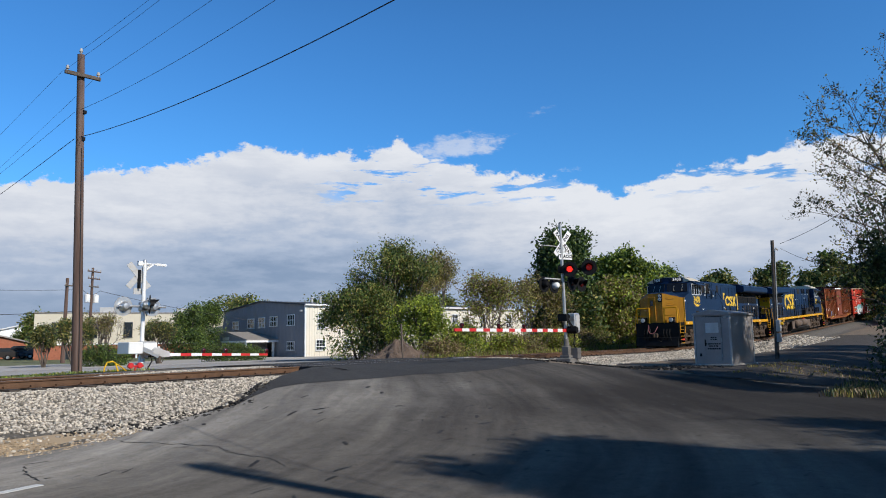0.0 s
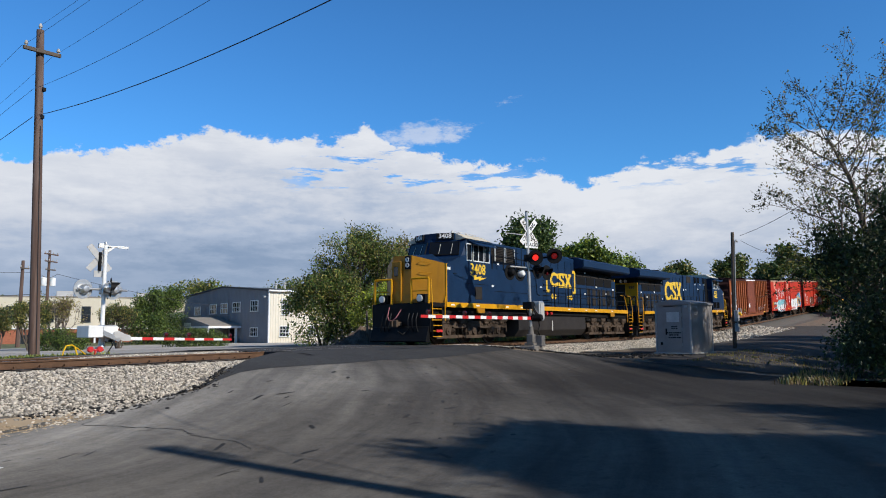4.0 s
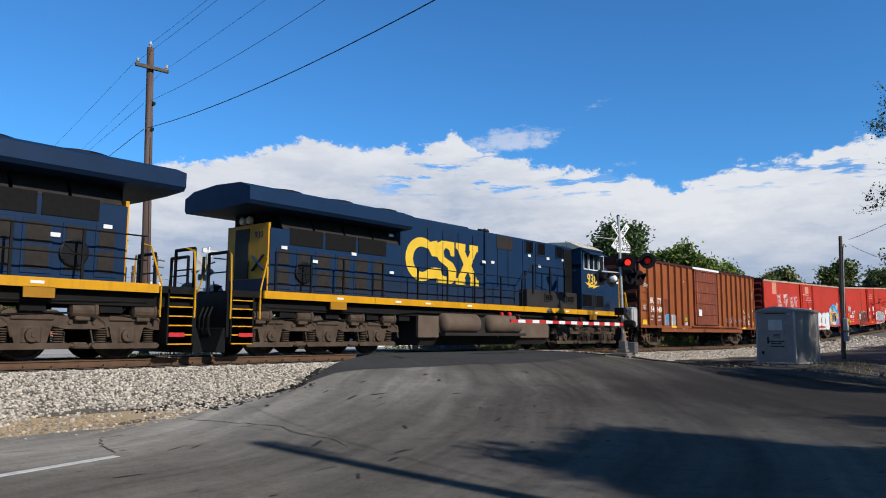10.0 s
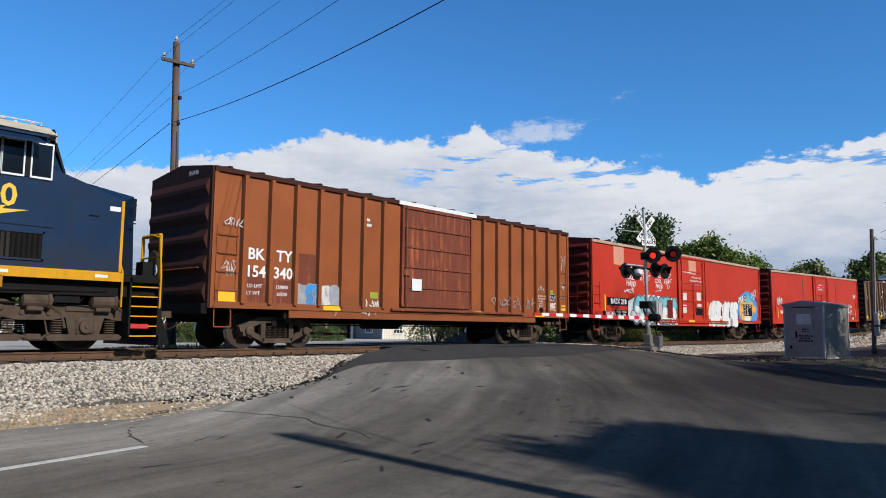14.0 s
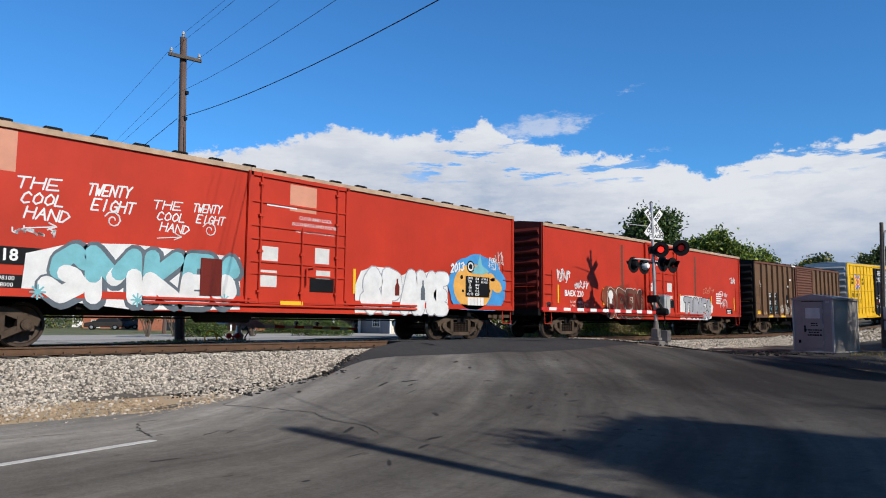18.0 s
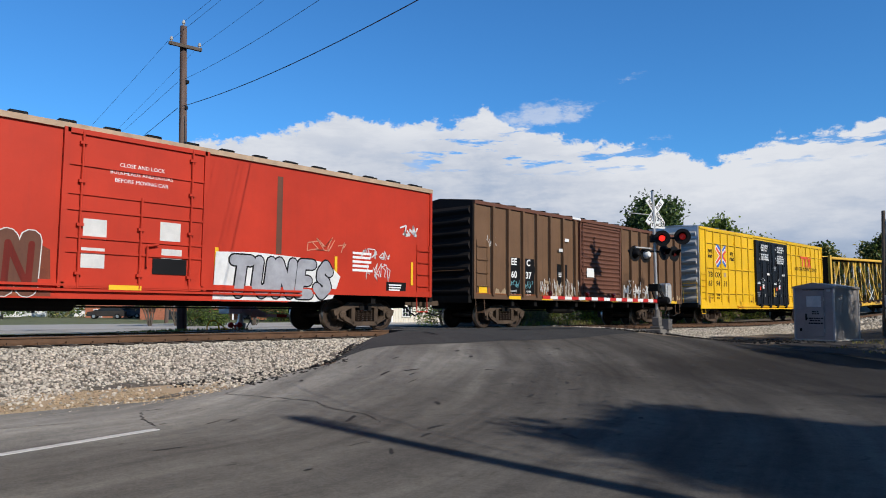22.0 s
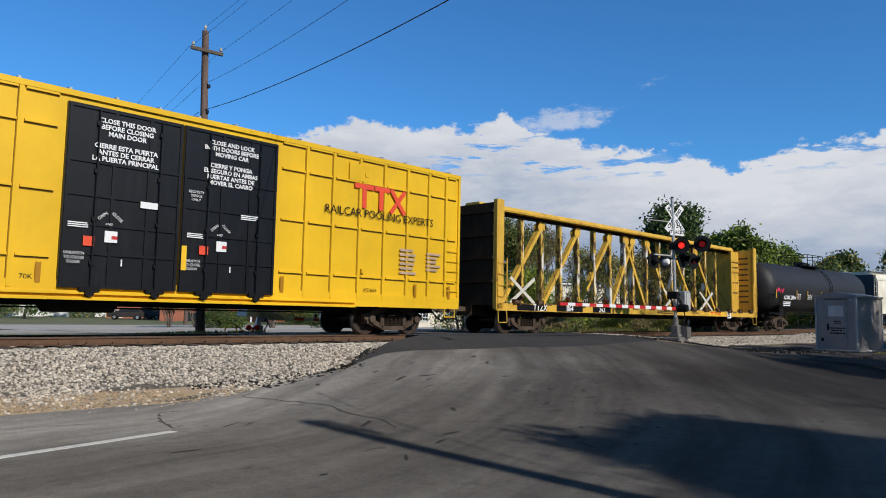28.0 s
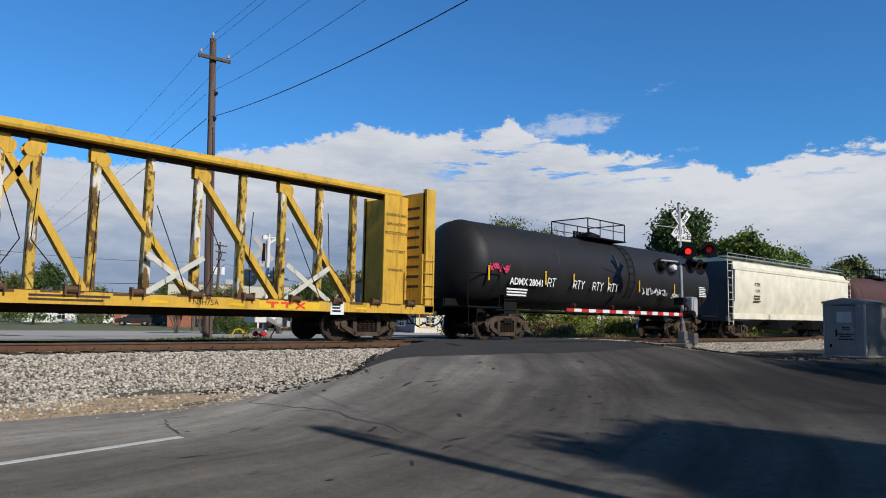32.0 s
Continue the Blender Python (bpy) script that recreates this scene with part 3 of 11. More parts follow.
def mesh_of(name, bm, mat, smooth=False):
    me = bpy.data.meshes.new(name)
    bmesh.ops.recalc_face_normals(bm, faces=bm.faces)
    bm.to_mesh(me)
    bm.free()
    for m in (mat if isinstance(mat, (list, tuple)) else [mat]):
        me.materials.append(m)
    if smooth:
        for p in me.polygons:
            p.use_smooth = True
        me.set_sharp_from_angle(angle=radians(38))
    return me


def part(name, bm, mat, parent, label="", smooth=False):
    ob = new(name, bm if isinstance(bm, bpy.types.Mesh) else mesh_of(name, bm, mat, smooth))
    ob.parent = parent
    if label:
        ob["label"] = label
    return ob


def box(bm, x0, x1, y0, y1, z0, z1, bevel=0.0):
    v = [bm.verts.new((x, y, z)) for x in (x0, x1) for y in (y0, y1) for z in (z0, z1)]
    fs = [bm.faces.new([v[i] for i in q]) for q in ((0, 1, 3, 2), (4, 6, 7, 5), (0, 4, 5, 1), (2, 3, 7, 6), (0, 2, 6, 4), (1, 5, 7, 3))]
    if bevel:
        es = list({e for f in fs for e in f.edges})
        bmesh.ops.bevel(bm, geom=es, offset=bevel, segments=1, affect="EDGES", profile=0.5)
    return bm


def B(*a, bevel=0.0):
    """A new bmesh with one box, or several given as tuples."""
    bm = bmesh.new()
    for q in (a if isinstance(a[0], (tuple, list)) else [a]):
        box(bm, *q, bevel=bevel)
    return bm


def tube(bm, p, q, r, r2=None, n=8, caps=True):
    """A tapered bar from p to q."""
    p, q = Vector(p), Vector(q)
    d = (q - p)
    if d.length < 1e-6:
        return bm
    rot = d.to_track_quat("Z", "Y").to_matrix()
    r2 = r if r2 is None else r2
    rings = []
    for c, rr in ((p, r), (q, r2)):
        rings.append([bm.verts.new(c + rot @ Vector((rr * math.cos(2 * math.pi * i / n), rr * math.sin(2 * math.pi * i / n), 0))) for i in range(n)])
    for i in range(n):
        bm.faces.new((rings[0][i], rings[0][(i + 1) % n], rings[1][(i + 1) % n], rings[1][i]))
    if caps:
        bm.faces.new(rings[0][::-1])
        bm.faces.new(rings[1])
    return bm


def path_tube(bm, pts, r, n=6):
    for a, b in zip(pts, pts[1:]):
        tube(bm, a, b, r, n=n)
    return bm


def bar(bm, p, q, w, t, up=(0, 0, 1)):
    """A rectangular bar from p to q, w wide (across up) and t thick."""
    p, q = Vector(p), Vector(q)
    d = (q - p).normalized()
    a = d.cross(Vector(up))
    a = a.normalized() if a.length > 1e-5 else Vector((1, 0, 0))
    b = a.cross(d).normalized()
    v = [bm.verts.new(c + a * (sx * t / 2) + b * (sy * w / 2)) for c in (p, q) for sx, sy in ((-1, -1), (1, -1), (1, 1), (-1, 1))]
    for f in ((0, 1, 2, 3), (7, 6, 5, 4), (0, 4, 5, 1), (1, 5, 6, 2), (2, 6, 7, 3), (3, 7, 4, 0)):
        bm.faces.new([v[i] for i in f])
    return bm


def lathe(bm, profile, n=24, axis="Y", centre=(0, 0, 0), half=False):
    """Profile of (along, radius) turned about an axis through centre."""
    c = Vector(centre)
    rings = []
    for a, r in profile:
        ring = []
        for i in range(n):
            u, w = r * math.cos(2 * math.pi * i / n), r * math.sin(2 * math.pi * i / n)
            ring.append(bm.verts.new(c + Vector({"X": (a, u, w), "Y": (u, a, w), "Z": (u, w, a)}[axis])))
        rings.append(ring)
    for r0, r1 in zip(rings, rings[1:]):
        for i in range(n):
            bm.faces.new((r0[i], r0[(i + 1) % n], r1[(i + 1) % n], r1[i]))
    bm.faces.new(rings[0][::-1])
    bm.faces.new(rings[-1])
    return bm


def prism(bm, outline, y0, y1, plane="XZ"):
    """An outline of (x, z) drawn out from y0 to y1 (or (y, z) along x with plane YZ, (x, y) along z with XY)."""
    def at(a, b, c):
        return {"XZ": (a, c, b), "YZ": (c, a, b), "XY": (a, b, c)}[plane]
    f = [bm.verts.new(at(a, b, y0)) for a, b in outline]
    g = [bm.verts.new(at(a, b, y1)) for a, b in outline]
    n = len(outline)
    bm.faces.new(f)
    bm.faces.new(g[::-1])
    for i in range(n):
        bm.faces.new((f[i], g[i], g[(i + 1) % n], f[(i + 1) % n]))
    return bm


LETTERS = {}


def lettering(s, size, spacing=1.0, bold=0.0, shear=0.0):
    key = (s, round(size, 3), spacing, bold, shear)
    if key not in LETTERS:
        cu = bpy.data.curves.new("letters", "FONT")
        cu.body, cu.size, cu.extrude, cu.align_x, cu.align_y = s, size, 0.002, "CENTER", "CENTER"
        cu.space_character, cu.offset, cu.shear, cu.resolution_u = spacing, bold, shear, 2
        ob = bpy.data.objects.new("letters", cu)
        scene.collection.objects.link(ob)
        dg = bpy.context.evaluated_depsgraph_get()
        me = bpy.data.meshes.new_from_object(ob.evaluated_get(dg))
        bpy.data.objects.remove(ob)
        LETTERS[key] = me
    return LETTERS[key]


def words(s, size, x, y, z, parent, mat, name="lettering", bold=0.0, spacing=1.0, shear=0.0, turn=0.0, wide=1.0):
    """Lettering on a side that faces -y, centred at x, z."""
    me = lettering(s, size, spacing, bold, shear).copy()
    me.materials.clear()
    me.materials.append(mat)
    ob = new(name, me)
    ob.parent = parent
    ob.matrix_local = pose(x, y, z, 90, 0, 0) @ pose(0, 0, 0, 0, 0, turn) @ Matrix.Diagonal((wide, 1, 1, 1))
    return ob

# ---- ground, road, track ----
def spaced(*runs):
    out = []
    for a, b, step in runs:
        n = max(1, round((b - a) / step))
        out += [a + (b - a) * i / n for i in range(n)]
    return out + [runs[-1][1]]


def sheet(name, xs, ys, lift, mat, label, smooth=True, keep=None, zf=None):
    zf = zf or ground_z
    vs = [(x, y, zf(x, y) + lift) for x in xs for y in ys]
    n = len(ys)
    fs = []
    for i in range(len(xs) - 1):
        for j in range(n - 1):
            if keep is None or keep((xs[i] + xs[i + 1]) / 2, (ys[j] + ys[j + 1]) / 2):
                fs.append((i * n + j, (i + 1) * n + j, (i + 1) * n + j + 1, i * n + j + 1))
    me = bpy.data.meshes.new(name)
    me.from_pydata(vs, [], fs)
    me.materials.append(mat)
    if smooth:
        for p in me.polygons:
            p.use_smooth = True
    return tagged(new(name, me), label, name.split("_")[0], kind="structure")


def strip(name, across, lift, mat, label, n=12, category="road"):
    """A strip of ground between pairs of edge points ((x0, y0), (x1, y1)), draped on the land."""
    vs, fs = [], []
    for (x0, y0), (x1, y1) in across:
        for j in range(n + 1):
            x, y = x0 + (x1 - x0) * j / n, y0 + (y1 - y0) * j / n
            vs.append((x, y, ground_z(x, y) + lift))
    for i in range(len(across) - 1):
        for j in range(n):
            a = i * (n + 1) + j
            fs.append((a, a + 1, a + n + 2, a + n + 1))
    me = bpy.data.meshes.new(name)
    me.from_pydata(vs, [], fs)
    me.materials.append(mat)
    for p in me.polygons:
        p.use_smooth = True
    return tagged(new(name, me), label, category, kind="structure")


def lerp_pts(pts, steps):
    out = []
    for (x0, y0), (x1, y1) in zip(pts, pts[1:]):
        out += [(x0 + (x1 - x0) * i / steps, y0 + (y1 - y0) * i / steps) for i in range(steps)]
    return out + [pts[-1]]


def build_ground():
    xs = spaced((-3000, -600, 600), (-600, -100, 100), (-100, -20, 8), (-20, 45, 0.65), (45, 120, 3), (120, 400, 40), (400, 3000, 650))
    ys = spaced((-3000, -600, 600), (-600, -60, 90), (-60, -20, 4), (-20, 12, 0.4), (12, 60, 2), (60, 140, 8), (140, 600, 80), (600, 3000, 600))
    sheet("ground", xs, ys, -0.03, M["dirt"], "bare dirt and thin grass beside the railway line")

    # worn road in front of the track: from the near verge to the hump, edge by edge
    far = [(-30, -5.1), (5.2, -5.1), (8.0, -5.3), (9.4, -5.5), (10.4, -5.0), (11.0, -4.65), (13.0, -3.3), (18.0, -1.9), (23.4, -2.2), (23.9, -3.9), (24.6, -5.4), (26.1, -6.6), (26.7, -7.8),
           (26.75, -9.2), (26.6, -10.6), (26.1, -12.0), (25.0, -13.4), (23.6, -14.5), (22.6, -15.4), (23.5, -18.0), (32, -21), (60, -26)]
    near = [(-30, -45), (2.0, -40), (4.0, -40), (5.0, -40), (6.0, -40), (7.0, -40), (8.0, -40), (12.0, -40), (15.0, -40), (15.5, -40), (16.0, -40), (16.5, -40), (17.0, -40),
            (17.5, -40), (18.0, -40), (18.5, -40), (19.0, -40), (19.5, -40), (20.0, -40), (24.0, -40), (34, -40), (60, -42)]
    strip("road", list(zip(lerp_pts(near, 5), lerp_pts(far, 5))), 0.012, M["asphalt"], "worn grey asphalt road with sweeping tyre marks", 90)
    # fresh dark asphalt over the hump and through the rails
    front = [(9.6, -5.35), (10.8, -5.0), (12.2, -5.05), (14.0, -5.1), (15.6, -5.0), (17.2, -5.2), (19.5, -5.1), (22.0, -4.7), (24.2, -4.6)]
    back = [(10.6, -4.75), (12.4, -3.55), (14.2, -2.35), (15.7, -1.25), (16.6, 8.5), (17.2, 8.5), (19.4, 8.5), (22.0, 8.5), (25.0, 8.5)]
    strip("asphalt_patch", list(zip(lerp_pts(front, 4), lerp_pts(back, 4))), 0.018, M["patch"], "fresh dark asphalt over the rail crossing", 40)
    # street behind the track
    sheet("street", spaced((-90, 120, 6)), spaced((15, 24.5, 1.2)), 0.0, M["street"], "pale grey street running along behind the track")
    sheet("forecourt", spaced((12, 52, 4)), spaced((24.5, 46, 2)), 0.004, M["concrete"], "pale concrete forecourt before the office buildings")
    sheet("grass_verge", spaced((-60, 12.6, 1.2)), spaced((3.2, 14.5, 0.6)), 0.0, M["field"], "mown grass verge beside the track")
    sheet("meadow", spaced((-250, 250, 12)), spaced((46, 300, 10)), 0.0, M["field"], "grass land behind the buildings")
    sheet("soil_strip", spaced((27.5, 58, 0.9)), spaced((3.4, 8.4, 0.5)), 0.012, M["soil"], "brown littered soil under the brush")
    sheet("clay_bank", spaced((-3, 7.5, 0.7)), spaced((2.6, 5.6, 0.5)), 0.01, M["clay"], "bare reddish clay beside the grass verge")
    # grit sheet whose dark colour also stands in for tree shade
    sheet("dark_verge", spaced((26.9, 84, 0.8)), spaced((-16.0, -3.6, 0.4)), 0.0, M["verge"], "littered grit, darkened for tree shade, between the road and the cabinet",
          keep=lambda x, y: x > 27.0 + 0.25 * math.sin(y * 3) + max(0.0, y + 9.0) * 2.2 and y < track_y(x) - 4.6 + 0.4 * math.sin(x))
    # white edge line
    me = B(-6.0, 4.62, -0.065, 0.065, 0, 0.006)
    ob = tagged(new("road_line", mesh_of("road_line", me, M["line"])), "worn white painted line on the asphalt", "road marking", kind="structure")
    ob.matrix_world = pose(4.62, -7.80, -0.985, 0, 0, 12.0) @ Matrix.Translation((-4.62, 0, 0))


def on_track(s, y, z):
    a = track_turn(s)
    return Vector((s - math.sin(a) * y, track_y(s) + math.cos(a) * y, track_z(s) + z))


def build_track():
    ss_ = spaced((-70, 40, 5), (40, 150, 3))
    prof = [(-0.038, 0), (-0.038, -0.035), (-0.01, -0.05), (-0.01, -0.14), (-0.07, -0.155), (-0.07, -0.17), (0.07, -0.17), (0.07, -0.155), (0.01, -0.14), (0.01, -0.05), (0.038, -0.035), (0.038, 0)]
    for side in (-1, 1):
        bm = bmesh.new()
        rings = [[bm.verts.new(on_track(s, side * 0.755 + py, pz)) for py, pz in prof] for s in ss_]
        for r0, r1 in zip(rings, rings[1:]):
            for i in range(len(prof)):
                f = bm.faces.new((r0[i], r1[i], r1[(i + 1) % len(prof)], r0[(i + 1) % len(prof)]))
                f.material_index = 1 if i == len(prof) - 1 else 0
        ob = new("rail", mesh_of("rail", bm, [M["rail"], M["railhead"]]))
        tagged(ob, "rusty steel rail with a polished head", "rail", "rails", "structure")
    bed = thing("track_bed", "pale stone ballast bed with creosoted ties under the rails", "track", kind="structure")
    tie = mesh_of("tie", B(-0.115, 0.115, -1.3, 1.3, -0.33, -0.165, bevel=0.012), M["tie"])
    plate = mesh_of("tie_plate", B((-0.09, 0.09, -0.9, -0.61, -0.166, -0.152), (-0.09, 0.09, 0.61, 0.9, -0.166, -0.152),
                                   (-0.03, 0.03, -0.86, -0.80, -0.155, -0.11), (-0.03, 0.03, -0.70, -0.64, -0.155, -0.11)), M["rail"])
    s = -22.0
    while s < 70:
        if not 15.5 < s < 25.0:
            p = on_track(s, 0, 0)
            a = math.degrees(track_turn(s))
            for nm, me in (("tie", tie), ("tie_plate", plate)):
                ob = new(nm, me)
                ob.parent = bed
                ob.matrix_world = pose(p.x, p.y, p.z + random.uniform(-0.012, 0.004), 0, 0, a + random.uniform(-0.8, 0.8))
        s += 0.55
    # ballast stones
    rng = np.random.default_rng(5)
    ico = bmesh.new()
    bmesh.ops.create_icosphere(ico, subdivisions=1, radius=1.0)
    bv = np.array([v.co[:] for v in ico.verts])
    bf = np.array([[v.index for v in f.verts] for f in ico.faces])
    ico.free()

    def stones(name, count, xr, yr, size, mat, label, ok=None, parent=None):
        vs, fs, k = [], [], 0
        for _ in range(count):
            x, y = rng.uniform(*xr), rng.uniform(*yr)
            y += track_y(x)
            if ok and not ok(x, y):
                continue
            r = size * rng.uniform(0.55, 1.35)
            v = bv * (1 + rng.uniform(-0.28, 0.28, (len(bv), 1))) * (r * rng.uniform(0.7, 1.2, 3)) * np.array((1, 1, 0.75))
            v = v + np.array((x, y, ground_z(x, y) + r * 0.05))
            vs.append(v)
            fs.append(bf + k)
            k += len(bv)
        me = bpy.data.meshes.new(name)
        me.from_pydata(np.concatenate(vs).tolist(), [], np.concatenate(fs).tolist())
        me.materials.append(mat)
        return tagged(new(name, me), label, "gravel", kind="stuff")

    def edge(x, y):
        if x < 8.2 and y < -4.35 + 0.35 * math.sin(x * 1.3) - 0.5 * ss(6.0, 8.2, x) and rng.uniform() < 0.82:
            return False
        lim = -5.25 + 0.25 * math.sin(x * 2.3) + 0.2 * math.sin(x * 5.1 + 1)
        return y > lim and not (x > 9.3 and y < -5.5 + (x - 9.3) * 0.66 + 0.2) and not (-0.8 < y < -0.71) and y < -0.83 or (-0.7 < y < 0.7)
    stones("ballast", 58000, (-6, 15.3), (-5.4, 0.7), 0.029, M["stone"], "pale crushed stone ballast along the track", edge)
    stones("ballast", 17000, (25.2, 47), (-4.0, 0.7), 0.036, M["stone"], "pale crushed stone ballast along the track", lambda x, y: y - track_y(x) > -4.2 + 0.8 * math.sin(x) and (y - track_y(x) < -0.84 or y - track_y(x) > -0.68))
    stones("ballast", 3500, (47, 80), (-5.0, 0.7), 0.09, M["stone"], "pale crushed stone ballast along the track")
    stones("grit", 900, (7.5, 11.2), (-5.6, -3.4), 0.035, M["debris"], "loose black asphalt crumbs at the road's edge", lambda x, y: abs(y + 5.35 - max(0, x - 9.2) * 0.66) < 0.3 + 0.3 * random.random())
    stones("grit", 1300, (24.3, 31), (-9.5, -3.4), 0.045, M["debris"], "loose black asphalt crumbs at the road's edge", lambda x, y: 0 < (x - 24.0) * 0.9 + (y + 3.8) < 3.2)
    stones("grit", 700, (6.6, 9.8), (-4.7, -3.7), 0.03, M["debris"], "black grit spilled over the ballast", lambda x, y: abs(y + 4.25 - 0.12 * (x - 8.0) - 0.1 * math.sin(x * 3)) < 0.10 + 0.12 * random.random())
    stones("sandy_gravel", 5200, (-6, 7.6), (-5.45, -4.2), 0.022, M["sand"], "tan sandy gravel between the ballast and the road", lambda x, y: y < -4.25 - 0.5 * ss(5, 7.6, x) + 0.3 * math.sin(x * 1.7) * math.sin(x * 3.1))
    sheet("sandy_strip", spaced((-14, 8.0, 0.5)), spaced((-5.35, -4.3, 0.15)), -0.004, M["sand"], "tan sandy gravel strip beside the road")
    sheet("ballast_bed", spaced((-70, 15.2, 1.4)), spaced((-5.0, 3.0, 0.4)), -0.012, M["gravel"], "crushed stone bed, dark as the shaded gaps in the ballast")
    vs = []
    cols = spaced((25.2, 140, 1.5))
    rows_ = spaced((-4.0, 3.0, 0.5))
    for s_ in cols:
        for d in rows_:
            y = track_y(s_) + d
            vs.append((s_, y, ground_z(s_, y) - 0.012))
    n = len(rows_)
    me = bpy.data.meshes.new("ballast_bed")
    me.from_pydata(vs, [], [(i * n + j, (i + 1) * n + j, (i + 1) * n + j + 1, i * n + j + 1) for i in range(len(cols) - 1) for j in range(n - 1)])
    me.materials.append(M["gravel"])
    tagged(new("ballast_bed", me), "crushed stone bed, dark as the shaded gaps in the ballast", "gravel", kind="structure")


def road_marks():
    """Cracks and tar spots in the old asphalt, as thin uneven ribbons."""
    rng = np.random.default_rng(17)
    lines = [([(6.85, -5.75), (7.1, -6.7), (7.35, -7.6), (7.15, -8.2), (7.2, -9.0), (6.95, -9.6)], 0.022), ([(5.2, -6.1), (4.9, -6.8), (4.75, -7.5)], 0.02), ([(3.0, -6.3), (5.0, -6.6), (7.0, -6.75), (9.5, -6.6)], 0.012)]
    vs, fs = [], []
    for pts, w in lines:
        run = lerp_pts(pts, 9)
        for i, (x, y) in enumerate(run):
            x, y = x + rng.normal() * 0.015, y + rng.normal() * 0.015
            k = w * rng.uniform(0.3, 1.2)
            for s in (-1, 1):
                vs.append((x + s * k, y + s * k * 0.5, ground_z(x, y) + 0.0155))
            if i:
                n = len(vs)
                fs.append((n - 4, n - 3, n - 1, n - 2))
    for k in range(70):
        x, y = rng.uniform(4.0, 20.0), rng.uniform(-12.0, -6.0)
        a, l, w = 0.2 + rng.normal() * 0.4, rng.uniform(0.05, 0.28), rng.uniform(0.015, 0.05)
        o = len(vs)
        m = 8
        for i in range(m):
            t = 2 * math.pi * i / m
            u, v = l * math.cos(t) * rng.uniform(0.7, 1.2), w * math.sin(t) * rng.uniform(0.6, 1.3)
            px, py = x + u * math.cos(a) - v * math.sin(a), y + u * math.sin(a) + v * math.cos(a)
            vs.append((px, py, ground_z(px, py) + 0.0165))
        fs.append(tuple(range(o, o + m)))
    me = bpy.data.meshes.new("road_cracks")
    me.from_pydata(vs, [], fs)
    me.materials.append(M["debris"])
    tagged(new("road_cracks", me), "dark cracks and tar spots in the old asphalt", "road crack", kind="stuff")


build_ground()
build_track()
road_marks()

# ---- running gear shared by the train ----
TRAIN, WHEELS = [], []


def wheelset_mesh(r, name):
    bm = bmesh.new()
    for sgn in (-1, 1):
        prof = [(sgn * 0.66, r * 0.30), (sgn * 0.675, r * 0.86), (sgn * 0.66, r * 0.9), (sgn * 0.66, r * 1.055), (sgn * 0.69, r * 1.055), (sgn * 0.70, r), (sgn * 0.80, r * 0.985), (sgn * 0.80, r * 0.87),
                (sgn * 0.755, r * 0.83), (sgn * 0.735, r * 0.4), (sgn * 0.80, r * 0.3), (sgn * 0.80, 0.09)]
        lathe(bm, prof, 28, "Y")
        for k in range(5):
            a = k * 2 * math.pi / 5
            lathe(bm, [(sgn * 0.735, 0.028), (sgn * 0.765, 0.026)], 6, "Y", (0.62 * r * math.cos(a), 0, 0.62 * r * math.sin(a)))
    tube(bm, (0, -1.0, 0), (0, 1.0, 0), 0.085, n=12)
    me = mesh_of(name, bm, [M["wheel"], M["tread"]], True)
    for p in me.polygons:
        c = p.center
        if abs(math.hypot(c.x, c.z) - r * 0.99) < r * 0.03 and 0.69 < abs(c.y) < 0.801 and abs(p.normal.y) < 0.5:
            p.material_index = 1
    return me


WHEEL_36, WHEEL_42 = wheelset_mesh(0.457, "wheelset"), wheelset_mesh(0.53, "wheelset")


def freight_side(sgn):
    """Cast side frame of a two-axle truck, drawn as an arch with pedestals, at y outside the wheels."""
    bm = bmesh.new()
    y0, y1 = sgn * 0.93, sgn * 1.07
    top = [(-1.16, 0.60), (-0.62, 0.80), (0.62, 0.80), (1.16, 0.60), (1.16, 0.40), (1.0, 0.36), (0.86, 0.46), (0.52, 0.22), (0.40, 0.16), (-0.40, 0.16), (-0.52, 0.22), (-0.86, 0.46), (-1.0, 0.36), (-1.16, 0.40)]
    bot = [(-0.80, 0.58), (-0.55, 0.66), (-0.42, 0.66), (-0.42, 0.34), (-0.46, 0.34)]
    # arch made of bars, so that it stays open beside the springs
    for a, b, w in (((-1.14, 0.5), (-0.5, 0.74), 0.17), ((-0.55, 0.74), (0.55, 0.74), 0.15), ((0.5, 0.74), (1.14, 0.5), 0.17), ((-0.98, 0.47), (-0.42, 0.22), 0.13), ((0.42, 0.22), (0.98, 0.47), 0.13), ((-0.46, 0.2), (0.46, 0.2), 0.12),
                    ((-0.44, 0.2), (-0.44, 0.76), 0.12), ((0.44, 0.2), (0.44, 0.76), 0.12)):
        bar(bm, (a[0], (y0 + y1) / 2, a[1]), (b[0], (y0 + y1) / 2, b[1]), w, 0.14, up=(0, 0, 1))
    for ax in (-0.889, 0.889):
        box(bm, ax - 0.16, ax + 0.16, min(y0, y1) - 0.01, max(y0, y1) + 0.01, 0.33, 0.63)
        lathe(bm, [(sgn * 1.06, 0.115), (sgn * 1.15, 0.11), (sgn * 1.165, 0.07)], 14, "Y", (ax, 0, 0.457))
        for k in range(3):
            a = k * 2.094 + 0.5
            lathe(bm, [(sgn * 1.15, 0.02), (sgn * 1.175, 0.018)], 6, "Y", (ax + 0.07 * math.cos(a), 0, 0.457 + 0.07 * math.sin(a)))
    return mesh_of("side_frame", bm, M["truck"], False)


